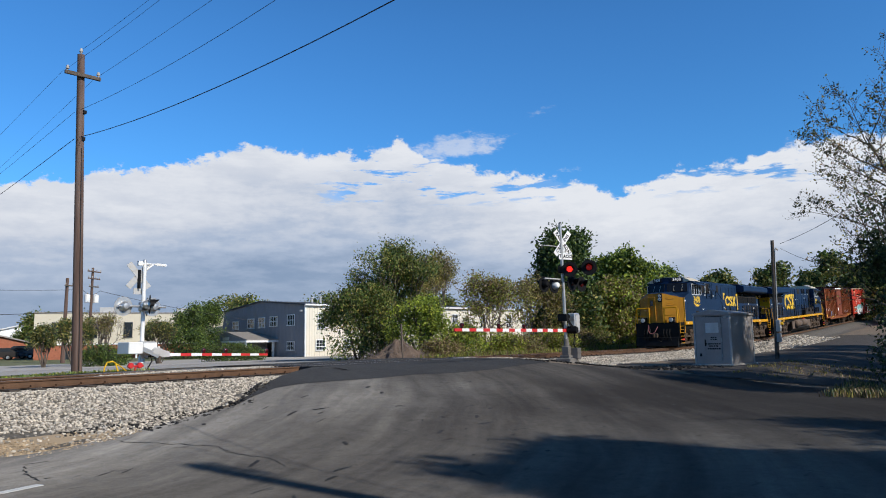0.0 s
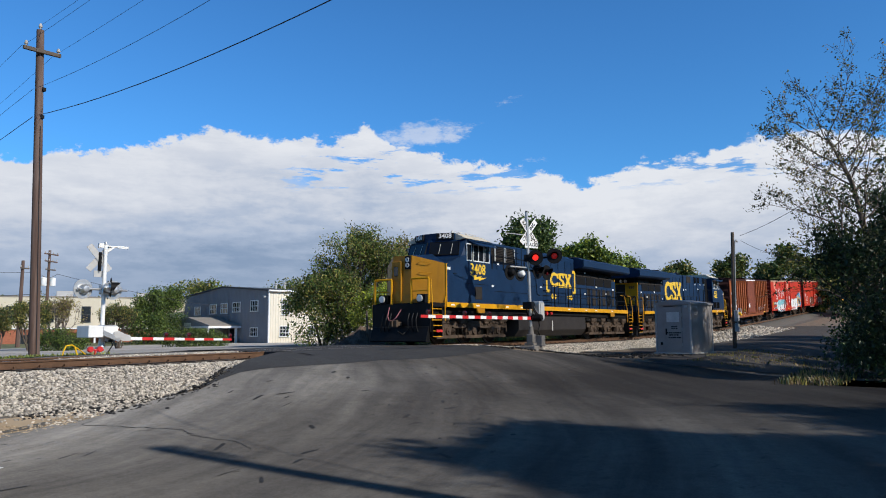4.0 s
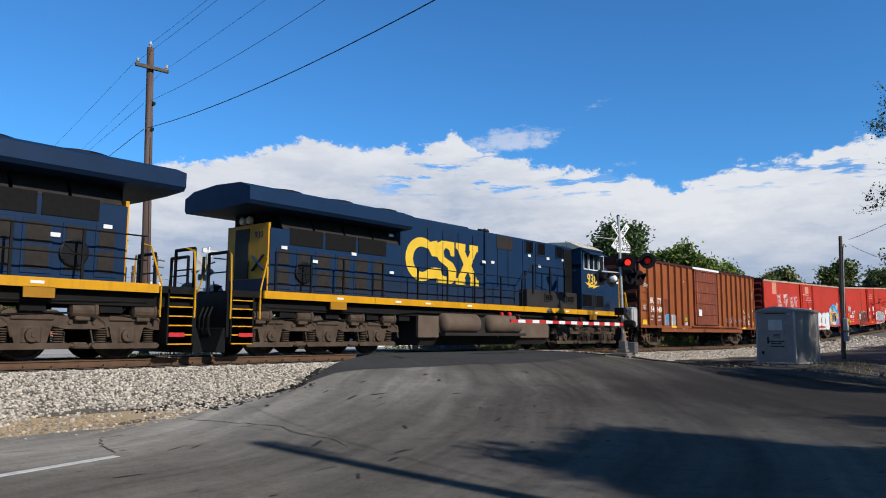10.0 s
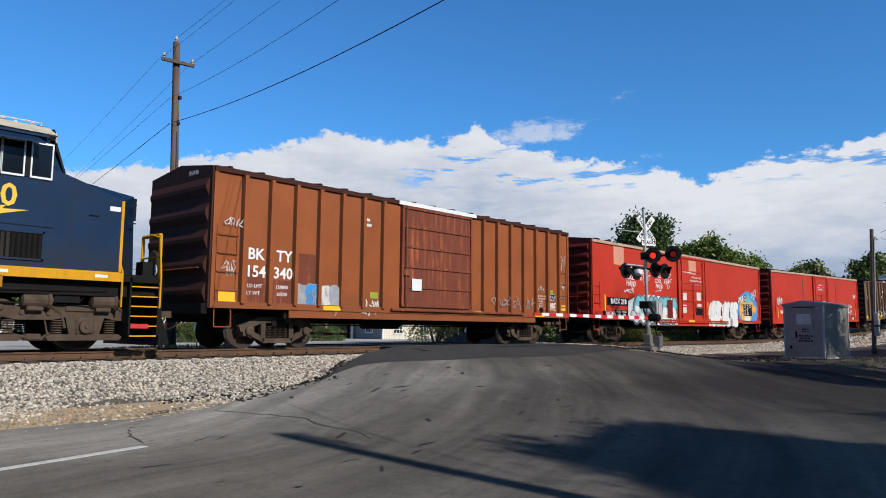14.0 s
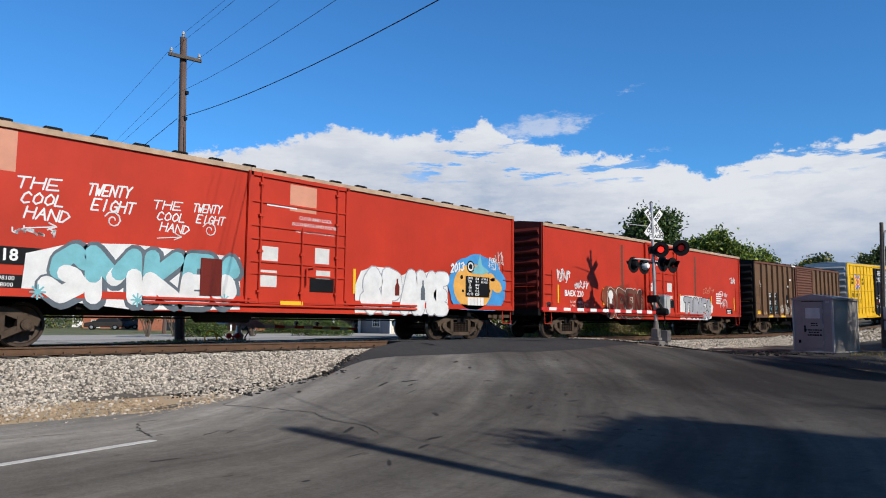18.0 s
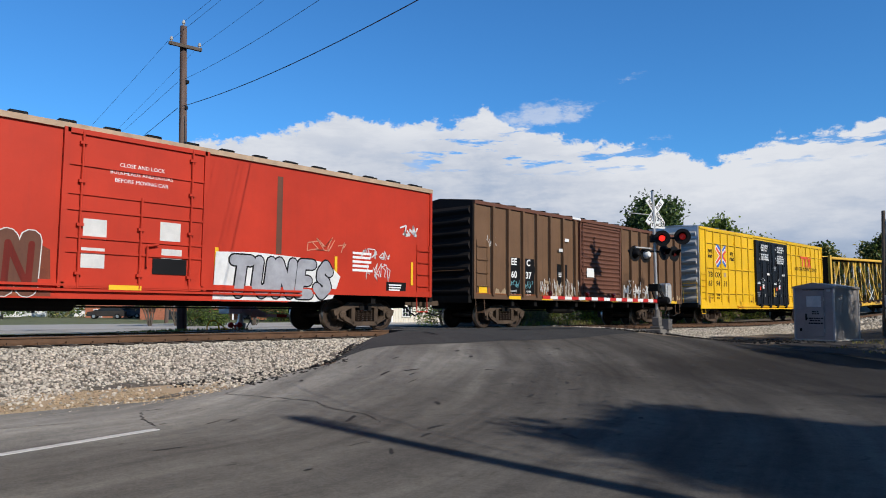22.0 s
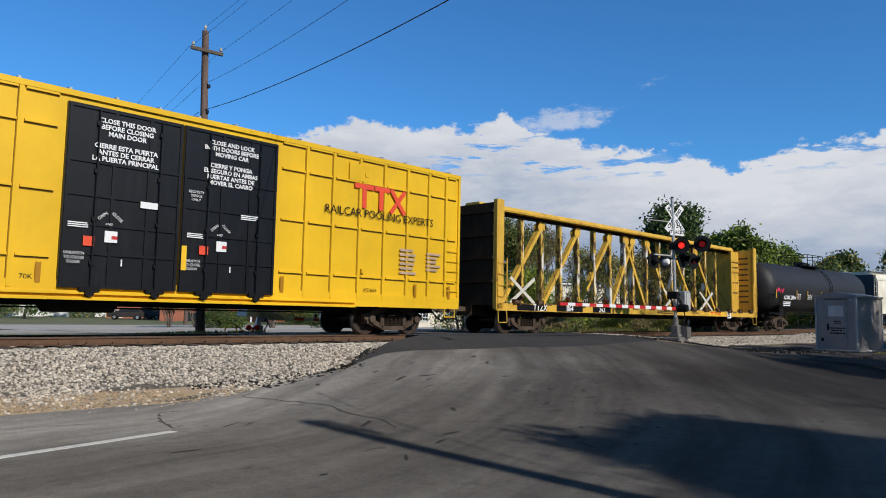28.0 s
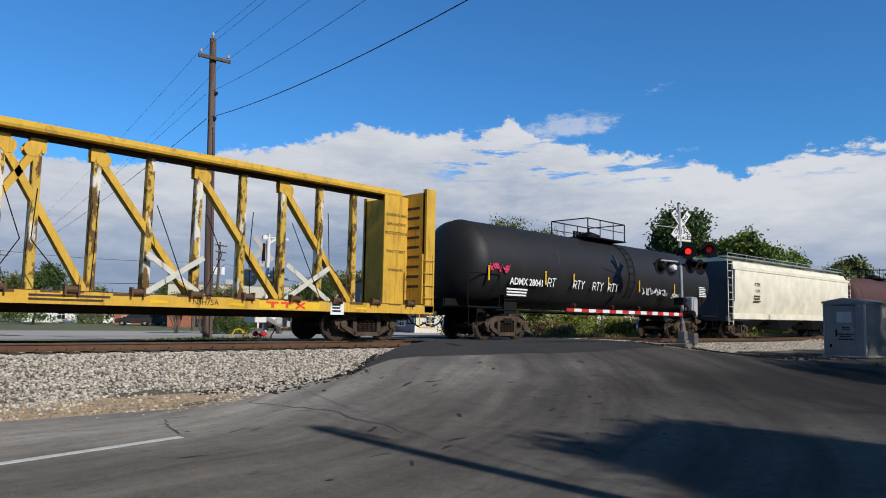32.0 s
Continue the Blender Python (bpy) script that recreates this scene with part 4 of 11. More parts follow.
def freight_springs(sgn):
    bm = bmesh.new()
    for cx in (-0.25, -0.08, 0.08, 0.25):
        pts = [(cx + 0.07 * math.cos(k * 1.0472), sgn * 1.0 + 0.07 * math.sin(k * 1.0472), 0.26 + k * 0.0105) for k in range(31)]
        for a, b in zip(pts, pts[1:]):
            tube(bm, a, b, 0.017, n=4, caps=False)
    return mesh_of("springs", bm, M["wheel"], False)


def freight_bolster():
    bm = B((-0.22, 0.22, -1.1, 1.1, 0.58, 0.74), (-0.3, 0.3, -0.45, 0.45, 0.74, 0.86))
    for ax in (-0.42, 0.42):
        box(bm, ax - 0.05, ax + 0.05, -0.9, 0.9, 0.3, 0.42)
    for ax in (-0.40, 0.40):
        for sgn in (-1, 1):
            box(bm, ax - 0.05, ax + 0.05, sgn * 0.66 - 0.05, sgn * 0.66 + 0.05, 0.3, 0.56)
    return mesh_of("bolster", bm, M["under"], False)


SIDE = {s: freight_side(s) for s in (-1, 1)}
SPRING = {s: freight_springs(s) for s in (-1, 1)}
BOLSTER = freight_bolster()


def freight_truck(car, x):
    tr = part("truck", BOLSTER, None, car)
    tr.matrix_local = pose(x, 0, 0)
    for s in (-1, 1):
        part("side_frame", SIDE[s], None, tr)
        part("spring_nest", SPRING[s], None, tr)
    for ax in (-0.889, 0.889):
        w = part("wheelset", WHEEL_36, None, tr)
        WHEELS.append((w, pose(ax, 0, 0.457), 0.457))


def coupler(car, x, d):
    bm = B(min(x, x + d * 0.62), max(x, x + d * 0.62), -0.07, 0.07, 0.76, 0.92)
    box(bm, min(x + d * 0.6, x + d * 0.86), max(x + d * 0.6, x + d * 0.86), -0.15, 0.13, 0.70, 0.98, bevel=0.03)
    box(bm, min(x + d * 0.84, x + d * 0.99), max(x + d * 0.84, x + d * 0.99), 0.02, 0.15, 0.72, 0.96, bevel=0.02)
    part("coupler", bm, M["truck"], car, "rusty cast coupler")
    hose = bmesh.new()
    path_tube(hose, [(x, -0.35, 0.75), (x + d * 0.25, -0.36, 0.52), (x + d * 0.55, -0.30, 0.42), (x + d * 0.95, -0.22, 0.55)], 0.025, 6)
    part("air_hose", hose, M["black"], car)


def ladder(car, x0, x1, y, z0, z1, mat, rungs=4, name="ladder"):
    bm = bmesh.new()
    d = 0.055 if y > 0 else -0.055
    for x in (x0, x1):
        bar(bm, (x, y + d * 0.4, z0), (x, y + d * 0.4, z1), 0.012, 0.05, up=(0, 1, 0))
    for k in range(rungs):
        z = z0 + (z1 - z0) * (k + 0.5) / rungs
        tube(bm, (x0, y + d, z), (x1, y + d, z), 0.013, n=6)
        tube(bm, (x0, y + d, z), (x0, y, z), 0.013, n=5)
        tube(bm, (x1, y + d, z), (x1, y, z), 0.013, n=5)
    return part(name, bm, mat, car)


def mark(parent, x0, x1, y, z0, z1, flip=1):
    """The railway's yellow mark: three blocky notched shapes side by side."""
    w, h = (x1 - x0), (z1 - z0)
    def P(a, b):
        return (x0 + a * w, z0 + b * h)
    arc = [math.radians(58 + 244 * i / 22) for i in range(23)]
    c = [P(0.405, 0.60), P(0.405, 0.98), P(0.345, 0.95)]
    c += [P(0.205 + 0.205 * math.cos(q), 0.5 + 0.5 * math.sin(q)) for q in arc] + [P(0.40, 0.10), P(0.40, 0.35), P(0.325, 0.33)]
    c += [P(0.205 + 0.112 * math.cos(q), 0.5 + 0.29 * math.sin(q)) for q in reversed(arc[2:-2])] + [P(0.29, 0.76), P(0.335, 0.60)]
    s = [P(0.40, 0.0), P(0.60, 0.0), P(0.66, 0.1), P(0.67, 0.34), P(0.62, 0.5), P(0.50, 0.62), P(0.49, 0.76), P(0.52, 0.84), P(0.57, 0.80), P(0.59, 0.66), P(0.64, 0.66), P(0.64, 1.0), P(0.47, 1.0), P(0.40, 0.92), P(0.385, 0.68), P(0.43, 0.52), P(0.55, 0.38), P(0.56, 0.24), P(0.53, 0.16), P(0.47, 0.18), P(0.45, 0.34), P(0.40, 0.34)]
    x = [P(0.66, 0.0), P(0.80, 0.0), P(0.80, 0.14), P(0.79, 0.16), P(0.835, 0.34), P(0.885, 0.16), P(0.87, 0.14), P(0.87, 0.0), P(1.0, 0.0), P(1.0, 0.14), P(0.975, 0.16), P(0.89, 0.5), P(0.965, 0.84), P(0.99, 0.86), P(0.99, 1.0), P(0.86, 1.0), P(0.86, 0.86), P(0.875, 0.84), P(0.835, 0.66), P(0.79, 0.84), P(0.80, 0.86), P(0.80, 1.0), P(0.66, 1.0), P(0.66, 0.86), P(0.685, 0.84), P(0.775, 0.5), P(0.69, 0.16), P(0.66, 0.14)]
    for o in (c, s, x):
        bm = bmesh.new()
        f = bm.faces.new([bm.verts.new((a, y, b)) for a, b in o])
        f.normal_update()
        bmesh.ops.triangulate(bm, faces=[f])
        ex = bmesh.ops.extrude_face_region(bm, geom=bm.faces[:])
        bmesh.ops.translate(bm, verts=[v for v in ex["geom"] if isinstance(v, bmesh.types.BMVert)], vec=(0, -0.006, 0))
        part("mark_shape", bm, M["logo"], parent, "blocky yellow painted shape")

# ---- the two diesel locomotives ----
def loco_truck(car, x, fd):
    """Three-axle truck with coil nests, journal boxes and brake gear."""
    bm = B((-2.55, 2.55, -0.55, 0.55, 0.62, 0.85), (-0.5, 0.5, -0.9, 0.9, 0.7, 1.0))
    tr = part("truck", bm, M["under"], car)
    tr.matrix_local = pose(x, 0, 0)
    for s in (-1, 1):
        f = bmesh.new()
        y = s * 1.08
        o = [(-2.95, 0.66), (-2.90, 0.86), (-2.5, 0.96), (-1.5, 1.0), (-1.1, 0.90), (-0.7, 0.92), (-0.45, 1.06), (0.45, 1.06), (0.7, 0.92), (1.1, 0.90), (1.5, 1.0), (2.5, 0.96), (2.90, 0.86), (2.95, 0.66)]
        for c in (1.99, 0.0, -1.99):
            o += [(c + 0.66, 0.66), (c + 0.40, 0.72), (c + 0.30, 0.34), (c - 0.30, 0.34), (c - 0.40, 0.72), (c - 0.66, 0.66)]
        prism(f, o, y - 0.08, y + 0.08)
        for c in (1.99, 0.0, -1.99):
            prism(f, [(c - 0.72, 0.24), (c + 0.72, 0.24), (c + 0.78, 0.31), (c + 0.70, 0.37), (c - 0.70, 0.37), (c - 0.78, 0.31)], y - 0.12, y + 0.10)
            box(f, c - 0.42, c + 0.42, *sorted((s * 1.14, s * 1.20)), 0.84, 0.96, bevel=0.02)
        for c in (-1.0, 1.0):
            lathe(f, [(s * 1.15, 0.05), (s * 1.19, 0.045)], 8, "Y", (c - 0.25, 0, 0.80))
            lathe(f, [(s * 1.15, 0.05), (s * 1.19, 0.045)], 8, "Y", (c + 0.25, 0, 0.80))
        part("side_frame", f, M["truck"], tr, "grime-brown cast side frame")
        for ax in (-1.99, 0, 1.99):
            jb = bmesh.new()
            box(jb, ax - 0.21, ax + 0.21, min(s * 1.0, s * 1.2), max(s * 1.0, s * 1.2), 0.34, 0.72, bevel=0.05)
            lathe(jb, [(s * 1.2, 0.15), (s * 1.27, 0.14), (s * 1.275, 0.1)], 14, "Y", (ax, 0, 0.53))
            lathe(jb, [(s * 1.27, 0.05), (s * 1.30, 0.045)], 8, "Y", (ax, 0, 0.53))
            part("journal_box", jb, M["truck"], tr)
            for dx in (-0.40, 0.40):
                sp = bmesh.new()
                for k in range(6):
                    lathe(sp, [(0.37 + k * 0.05, 0.085), (0.392 + k * 0.05, 0.125), (0.412 + k * 0.05, 0.085)], 10, "Z", (ax + dx * 1.35, s * 1.10, 0))
                part("coil_spring", sp, M["truck"], tr)
        for cx in (-2.35, -0.95, 1.0, 2.35):
            bc = bmesh.new()
            lathe(bc, [(-0.30, 0.05), (-0.28, 0.15), (0.16, 0.17), (0.18, 0.20), (0.24, 0.20), (0.26, 0.08), (0.36, 0.07)], 14, "X", (cx, s * 1.20, 1.06))
            box(bc, cx - 0.2, cx + 0.12, *sorted((s * 1.05, s * 1.3)), 0.84, 0.94, bevel=0.02)
            path_tube(bc, [(cx + 0.25, s * 1.16, 0.98), (cx + 0.5, s * 1.15, 0.8), (cx + 0.6, s * 1.12, 0.5)], 0.035, 6)
            part("brake_cylinder", bc, M["truck"], tr)
        pipe = bmesh.new()
        path_tube(pipe, [(-2.4, s * 1.2, 0.95), (-1.6, s * 1.22, 0.99), (-0.6, s * 1.2, 0.93), (0.3, s * 1.22, 1.0), (1.7, s * 1.2, 0.98), (2.4, s * 1.2, 0.9)], 0.022, 5)
        for k in range(5):
            path_tube(pipe, [(-1.8 + k * 0.9, s * 1.2, 1.0), (-1.7 + k * 0.9, s * 1.25, 1.15), (-1.6 + k * 0.9, s * 1.2, 1.28)], 0.02, 5)
        part("sand_piping", pipe, M["under"], tr)
        for ax in (-1.0, 0.98):
            rig = bmesh.new()
            path_tube(rig, [(ax - 0.34, s * 0.95, 0.36), (ax - 0.1, s * 1.12, 0.30), (ax + 0.2, s * 1.12, 0.28), (ax + 0.42, s * 1.0, 0.40)], 0.045, 6)
            box(rig, ax - 0.12, ax + 0.18, *sorted((s * 0.9, s * 1.16)), 0.24, 0.38, bevel=0.03)
            bar(rig, (ax + 0.3, s * 1.1, 0.34), (ax + 0.16, s * 1.12, 0.92), 0.05, 0.03, up=(0, 1, 0))
            part("brake_rigging", rig, M["truck"], tr)
    for ax in (-1.99, 0, 1.99):
        w = part("wheelset", WHEEL_42, None, tr)
        WHEELS.append((w, pose(ax, 0, 0.53), 0.53))


def rail_run(car, pts, posts, y, mat, name="handrail", zb=1.70):
    """A handrail through pts (x, z) with posts standing at x on the sill."""
    bm = bmesh.new()
    path_tube(bm, [(x, y, z) for x, z in pts], 0.02, 6)
    part(name, bm, mat, car)
    for x, z in posts:
        p = B(x - 0.027, x + 0.027, y - 0.012, y + 0.03, zb - 0.16, z)
        part("rail_post", p, mat, car)


def steps(car, fx, x0, x1, s, mat_side, n=6):
    """Corner steps: dark well, yellow treads, two yellow grab rails."""
    y = s * 1.5
    a, b = min(x0, x1), max(x0, x1)
    well = B((a, b, min(s * 0.95, s * 1.0), max(s * 0.95, s * 1.0), 0.32, 1.62))
    box(well, a - 0.02, a + 0.02, min(y, s * 0.95), max(y, s * 0.95), 0.35, 1.6)
    box(well, b - 0.02, b + 0.02, min(y, s * 0.95), max(y, s * 0.95), 0.35, 1.6)
    part("step_well", well, M["black"], car)
    for k in range(n):
        z = 0.32 + k * 0.215
        tr = part("step_tread", B(a + 0.02, b - 0.02, min(s * 1.47, s * 1.05), max(s * 1.47, s * 1.05), z, z + 0.03), M["black"], car)
        part("step_edge", B(a + 0.02, b - 0.02, min(y, s * 1.47), max(y, s * 1.47), z, z + 0.028), mat_side, tr, "yellow step edge")


def louvre(car, x0, x1, y, z0, z1, n=7, frame_mat=None, slat_mat=None, flat=False):
    fr = bmesh.new()
    for q in ((x0, x1, z0, z0 + 0.04), (x0, x1, z1 - 0.04, z1), (x0, x0 + 0.04, z0, z1), (x1 - 0.04, x1, z0, z1)):
        box(fr, q[0], q[1], y - 0.03, y, q[2], q[3])
    p = part("louvre", fr, frame_mat or M["navy"], car)
    sl = bmesh.new()
    box(sl, x0 + 0.04, x1 - 0.04, y - 0.005, y, z0 + 0.04, z1 - 0.04)
    for k in range(n):
        if flat:
            z = z0 + 0.06 + (z1 - z0 - 0.12) * (k + 0.5) / n
            bar(sl, (x0 + 0.04, y - 0.02, z), (x1 - 0.04, y - 0.02, z), 0.05, 0.012, up=(0, 0.8, 0.6))
            continue
        x = x0 + 0.06 + (x1 - x0 - 0.12) * (k + 0.5) / n
        bar(sl, (x, y - 0.015, z0 + 0.04), (x, y - 0.015, z1 - 0.04), 0.05, 0.015, up=(0.7, 0.7, 0))
    part("slats", sl, slat_mat or M["grille"], p)


def panel_lines(car, xs, y, z0, z1, name="door_edge", mat=None):
    for x in xs:
        part(name, B(x - 0.012, x + 0.012, y - 0.012, y, z0, z1), mat or M["black"], car)


def locomotive(number, fd, raised, label, paint):
    """fd: -1 with the cab at the -x end, +1 with the cab at the +x end. raised: full-width lower hood with a walkway on top."""
    car = thing("locomotive", label, "locomotive", "train")
    # x below runs from the cab end (negative) to the radiator end
    k = 1 if fd < 0 else -1

    def bx(x0, x1, y0, y1, z0, z1, bevel=0.0, bm=None):
        bm = bm or bmesh.new()
        return box(bm, min(k * x0, k * x1), max(k * x0, k * x1), y0, y1, z0, z1, bevel=bevel)

    def pr(outline, y0, y1, bm=None):
        return prism(bm or bmesh.new(), [(k * a, b) for a, b in outline], y0, y1)

    N = M[paint]
    # frame
    part("frame", bx(-11.0, 11.0, -1.35, 1.35, 1.18, 1.5), M["under"], car)
    part("deck", bx(-10.9, 10.9, -1.5, 1.5, 1.5, 1.66), M["under"], car)
    for s in (-1, 1):
        ya, yb = sorted((s * 1.5, s * 1.56))
        for a, b in ((-10.05, -6.05), (-6.03, -2.03), (-2.01, 2.0), (2.02, 6.0), (6.02, 10.0)):
            part("sill", bx(a, b, ya, yb, 1.49, 1.69), M["yellow_loco"], car, "yellow painted side sill")
        for a in (-9.6, -7.7, -5.2, -3.8, 1.4, 3.6, 5.0, 7.4):
            yc, yd = sorted((s * 1.56, s * 1.565))
            part("reflector", bx(a - 0.13, a + 0.13, yc, yd, 1.56, 1.62), M["white"], car)
        part("jacking_pad", bx(-7.75, -7.15, ya, yb + 0.01 * s, 1.28, 1.5), M["gold"], car)
        part("jacking_pad", bx(7.15, 7.75, ya, yb + 0.01 * s, 1.28, 1.5), M["gold"], car)
    # nose: tapering wedge before the cab
    bm = bmesh.new()
    v = [bm.verts.new((k * x, y, z)) for x, y, z in ((-10.84, -0.34, 1.66), (-10.84, 0.62, 1.66), (-10.02, 1.5, 1.66), (-10.02, -1.5, 1.66), (-10.76, -0.36, 3.58), (-10.76, 0.58, 3.58), (-10.0, 1.5, 3.24), (-10.0, -1.5, 3.24), (-9.6, -0.55, 3.70), (-9.6, 0.62, 3.70))]
    nose_pts = [tuple(w.co) for w in v]
    for f in ((0, 1, 5, 4), (1, 2, 6, 5), (2, 3, 7, 6), (3, 0, 4, 7), (0, 3, 2, 1)):
        bm.faces.new([v[i] for i in f])
    lid = bmesh.new()
    v = [lid.verts.new(w) for w in nose_pts[4:]]
    for f in ((0, 1, 5, 4), (1, 2, 5), (0, 4, 3), (2, 3, 4, 5)):
        lid.faces.new([v[i] for i in f])
    part("nose_top", lid, N, car, "navy sloping top of the nose")
    part("nose", bm, M["gold"] if fd < 0 else N, car, "yellow wedge-shaped nose" if fd < 0 else "navy wedge-shaped nose")
    part("nose_door", bx(-10.88, -10.78, 0.10, 0.58, 1.72, 3.35, bevel=0.015), M["gold"] if fd < 0 else N, car)
    # headlights on the nose
    for z in (3.18, 3.40):
        bm = bmesh.new()
        lathe(bm, [(k * -10.70, 0.10), (k * -10.85, 0.10), (k * -10.86, 0.08), (k * -10.84, 0.02)], 16, "X", (0, -0.2, z))
        part("headlight", bm, M["lamp"], car, "round clear headlight")
    part("lamp_plate", bx(-10.845, -10.70, -0.34, -0.08, 3.02, 3.55), M["black"], car)
    part("door_window", bx(-10.89, -10.87, 0.24, 0.44, 2.75, 3.15, bevel=0.03), M["glass"], car)
    part("nose_edge", bx(-10.03, -9.97, -1.535, -1.49, 1.7, 3.24), M["yellow_loco"], car, "bright yellow edge of the nose")
    for q0, q1 in (((-10.60, -0.66, 3.32), (-10.36, -1.0, 3.25)), ((-10.60, -0.66, 2.90), (-10.36, -1.0, 2.84))):
        gi = bmesh.new()
        n_out = Vector((-0.07, -0.05, 0))
        p, q = Vector(q0), Vector(q1)
        path_tube(gi, [(k * w.x, w.y, w.z) for w in (p, p + n_out, q + n_out, q)], 0.014, 5)
        part("nose_grab_iron", gi, M["gold"] if fd < 0 else N, car)
    # cab: low front deck and an upper part with a shallow V-shaped front
    cab = bmesh.new()
    pr([(-10.0, 1.66), (-10.0, 3.24), (-9.1, 3.55), (-8.66, 3.68), (-6.5, 3.68), (-6.5, 1.66)], -1.52, 1.52, cab)
    part("cab", cab, N, car)
    low_ring = [(-9.28, -0.10), (-8.84, -1.42), (-8.62, -1.515), (-6.5, -1.515), (-6.5, 1.515), (-8.62, 1.515), (-8.84, 1.42), (-9.28, 0.10)]
    top_ring = [(-8.98, -0.10), (-8.56, -1.05), (-8.36, -1.46), (-6.5, -1.515), (-6.5, 1.515), (-8.36, 1.46), (-8.56, 1.05), (-8.98, 0.10)]
    ct = bmesh.new()
    va = [ct.verts.new((k * q, w, 3.50)) for q, w in low_ring]
    vb = [ct.verts.new((k * q, w, 4.42)) for q, w in top_ring]
    ct.faces.new(va)
    ct.faces.new(vb[::-1])
    for i in range(8):
        j = (i + 1) % 8
        ct.faces.new((va[i], vb[i], vb[j], va[j]))
    part("cab_top", ct, N, car)
    roof = bmesh.new()
    prism(roof, [(-1.54, 4.40), (-1.0, 4.66), (0, 4.72), (1.0, 4.66), (1.54, 4.40), (1.2, 4.36), (-1.2, 4.36)], *sorted((k * -8.58, k * -6.45)), plane="YZ")
    part("cab_roof", roof, M["cream"], car, "cream cab roof with rusty stains")
    for s in (-1, 1):
        part("cab_eave", bar(bmesh.new(), (k * -8.4, s * 1.55, 4.34), (k * -6.5, s * 1.55, 4.34), 0.05, 0.06), N, car)
    # brow with number boards
    brow = bmesh.new()
    prism(brow, [(k * q, w) for q, w in ((-8.95, -0.30), (-8.62, -1.02), (-8.3, -1.08), (-8.3, 1.08), (-8.62, 1.02), (-8.95, 0.30))], 4.36, 4.67, "XY")
    bmesh.ops.bevel(brow, geom=[e for e in brow.edges if min(q.co.z for q in e.verts) > 4.6], offset=0.05, segments=2, affect="EDGES")
    part("brow", brow, N, car)
    for s in (-1, 1):
        nb = new("number_board", mesh_of("number_board", B(-0.37, 0.37, -0.06, 0.0, -0.13, 0.13, bevel=0.01), M["black"]))
        nb.parent = car
        nb.matrix_local = pose(k * -8.80, s * 0.66, 4.52, 0, 0, math.degrees(math.atan2(-k * 0.909, -s * 0.416))) @ pose(0, 0, 0, -2, 0, 0)
        me = lettering(number, 0.28, 1.0, 0.005).copy()
        me.materials.append(M["text"])
        tx = new("number", me)
        tx.parent = nb
        tx.matrix_local = pose(0, -0.064, 0, 90, 0, 0)
    # windscreen: two upright panes with wipers
    for s in (-1, 1):
        nx, ny = -0.948 * k, 0.318 * s
        ws = new("windscreen", mesh_of("windscreen", B(-0.62, 0.62, -0.02, 0.01, -0.27, 0.29, bevel=0.008), M["cab_glass"]))
        ws.parent = car
        ws.matrix_local = pose(k * -8.93, s * 0.70, 3.98, 0, 0, math.degrees(math.atan2(nx, -ny))) @ pose(0, 0, 0, -18, 0, 0)
        fr = bmesh.new()
        for q in ((-0.65, 0.65, -0.30, -0.27), (-0.65, 0.65, 0.29, 0.31), (-0.65, -0.62, -0.30, 0.31), (0.62, 0.65, -0.30, 0.31)):
            box(fr, q[0], q[1], -0.03, 0.01, q[2], q[3])
        part("window_frame", fr, M["black"], ws)
        for q in (-0.22, 0.30):
            part("wiper", bar(bmesh.new(), (q, -0.04, -0.26), (q + 0.05, -0.04, 0.20), 0.018, 0.012, up=(0, 1, 0)), M["strap"], ws)
    # side windows: three panes in pale frames
    for s in (-1, 1):
        y = s * 1.52
        for i, (a, b) in enumerate(((-8.49, -8.13), (-7.97, -7.60), (-7.56, -7.18), (-7.05, -6.71))):
            w = part("side_window", bx(a, b, min(y, y + s * 0.012), max(y, y + s * 0.012), 3.50, 4.16), M["cab_glass"], car)
            fr = bmesh.new()
            t = 0.028
            for q in ((a, b, 3.46, 3.50), (a, b, 4.16, 4.20), (a - t, a, 3.46, 4.20), (b, b + t, 3.46, 4.20)):
                bx(q[0], q[1], min(y, y + s * 0.035), max(y, y + s * 0.035), q[2], q[3], bm=fr)
            part("window_frame", fr, M["white"], w)
        vis = bmesh.new()
        prism(vis, [(y, 4.31), (y + s * 0.40, 4.13), (y + s * 0.40, 4.10), (y, 4.27)], *sorted((k * -8.22, k * -6.60)), plane="YZ")
        part("sun_visor", vis, N, car, "slanting navy awning over the side windows")
        for a in (-8.05, -7.10):
            part("window_pillar", bx(a - 0.05, a + 0.05, *sorted((y, y + s * 0.02)), 3.48, 4.2), M["black"], car)
    # number and lightning flash on the cab side
    n_x, n_z = (k * -7.60, 3.13) if raised else (k * -7.45, 3.05)
    words(number, 0.62, n_x, -1.527, n_z, car, M["logo"], "number", bold=0.012)
    fl = bmesh.new()
    z = 2.78
    pts = [(-0.68, z + 0.12), (-0.10, z + 0.10), (-0.17, z + 0.03), (0.28, z + 0.08), (0.21, z + 0.01), (0.68, z + 0.03), (0.04, z - 0.13), (0.11, z - 0.05), (-0.36, z - 0.10), (-0.29, z - 0.02)]
    f = fl.faces.new([fl.verts.new((n_x + a, -1.524, b)) for a, b in pts])
    f.normal_update()
    bmesh.ops.triangulate(fl, faces=[f])
    part("flash", fl, M["logo"], car, "yellow lightning flash")
    part("cab_vent", bx(-7.85, -7.30, -1.53, -1.518, 1.86, 2.40), M["screen"], car, "dusty square vent")
    part("data_plate", bx(-9.95, -9.72, -1.53, -1.52, 3.0, 3.1), M["white"], car)
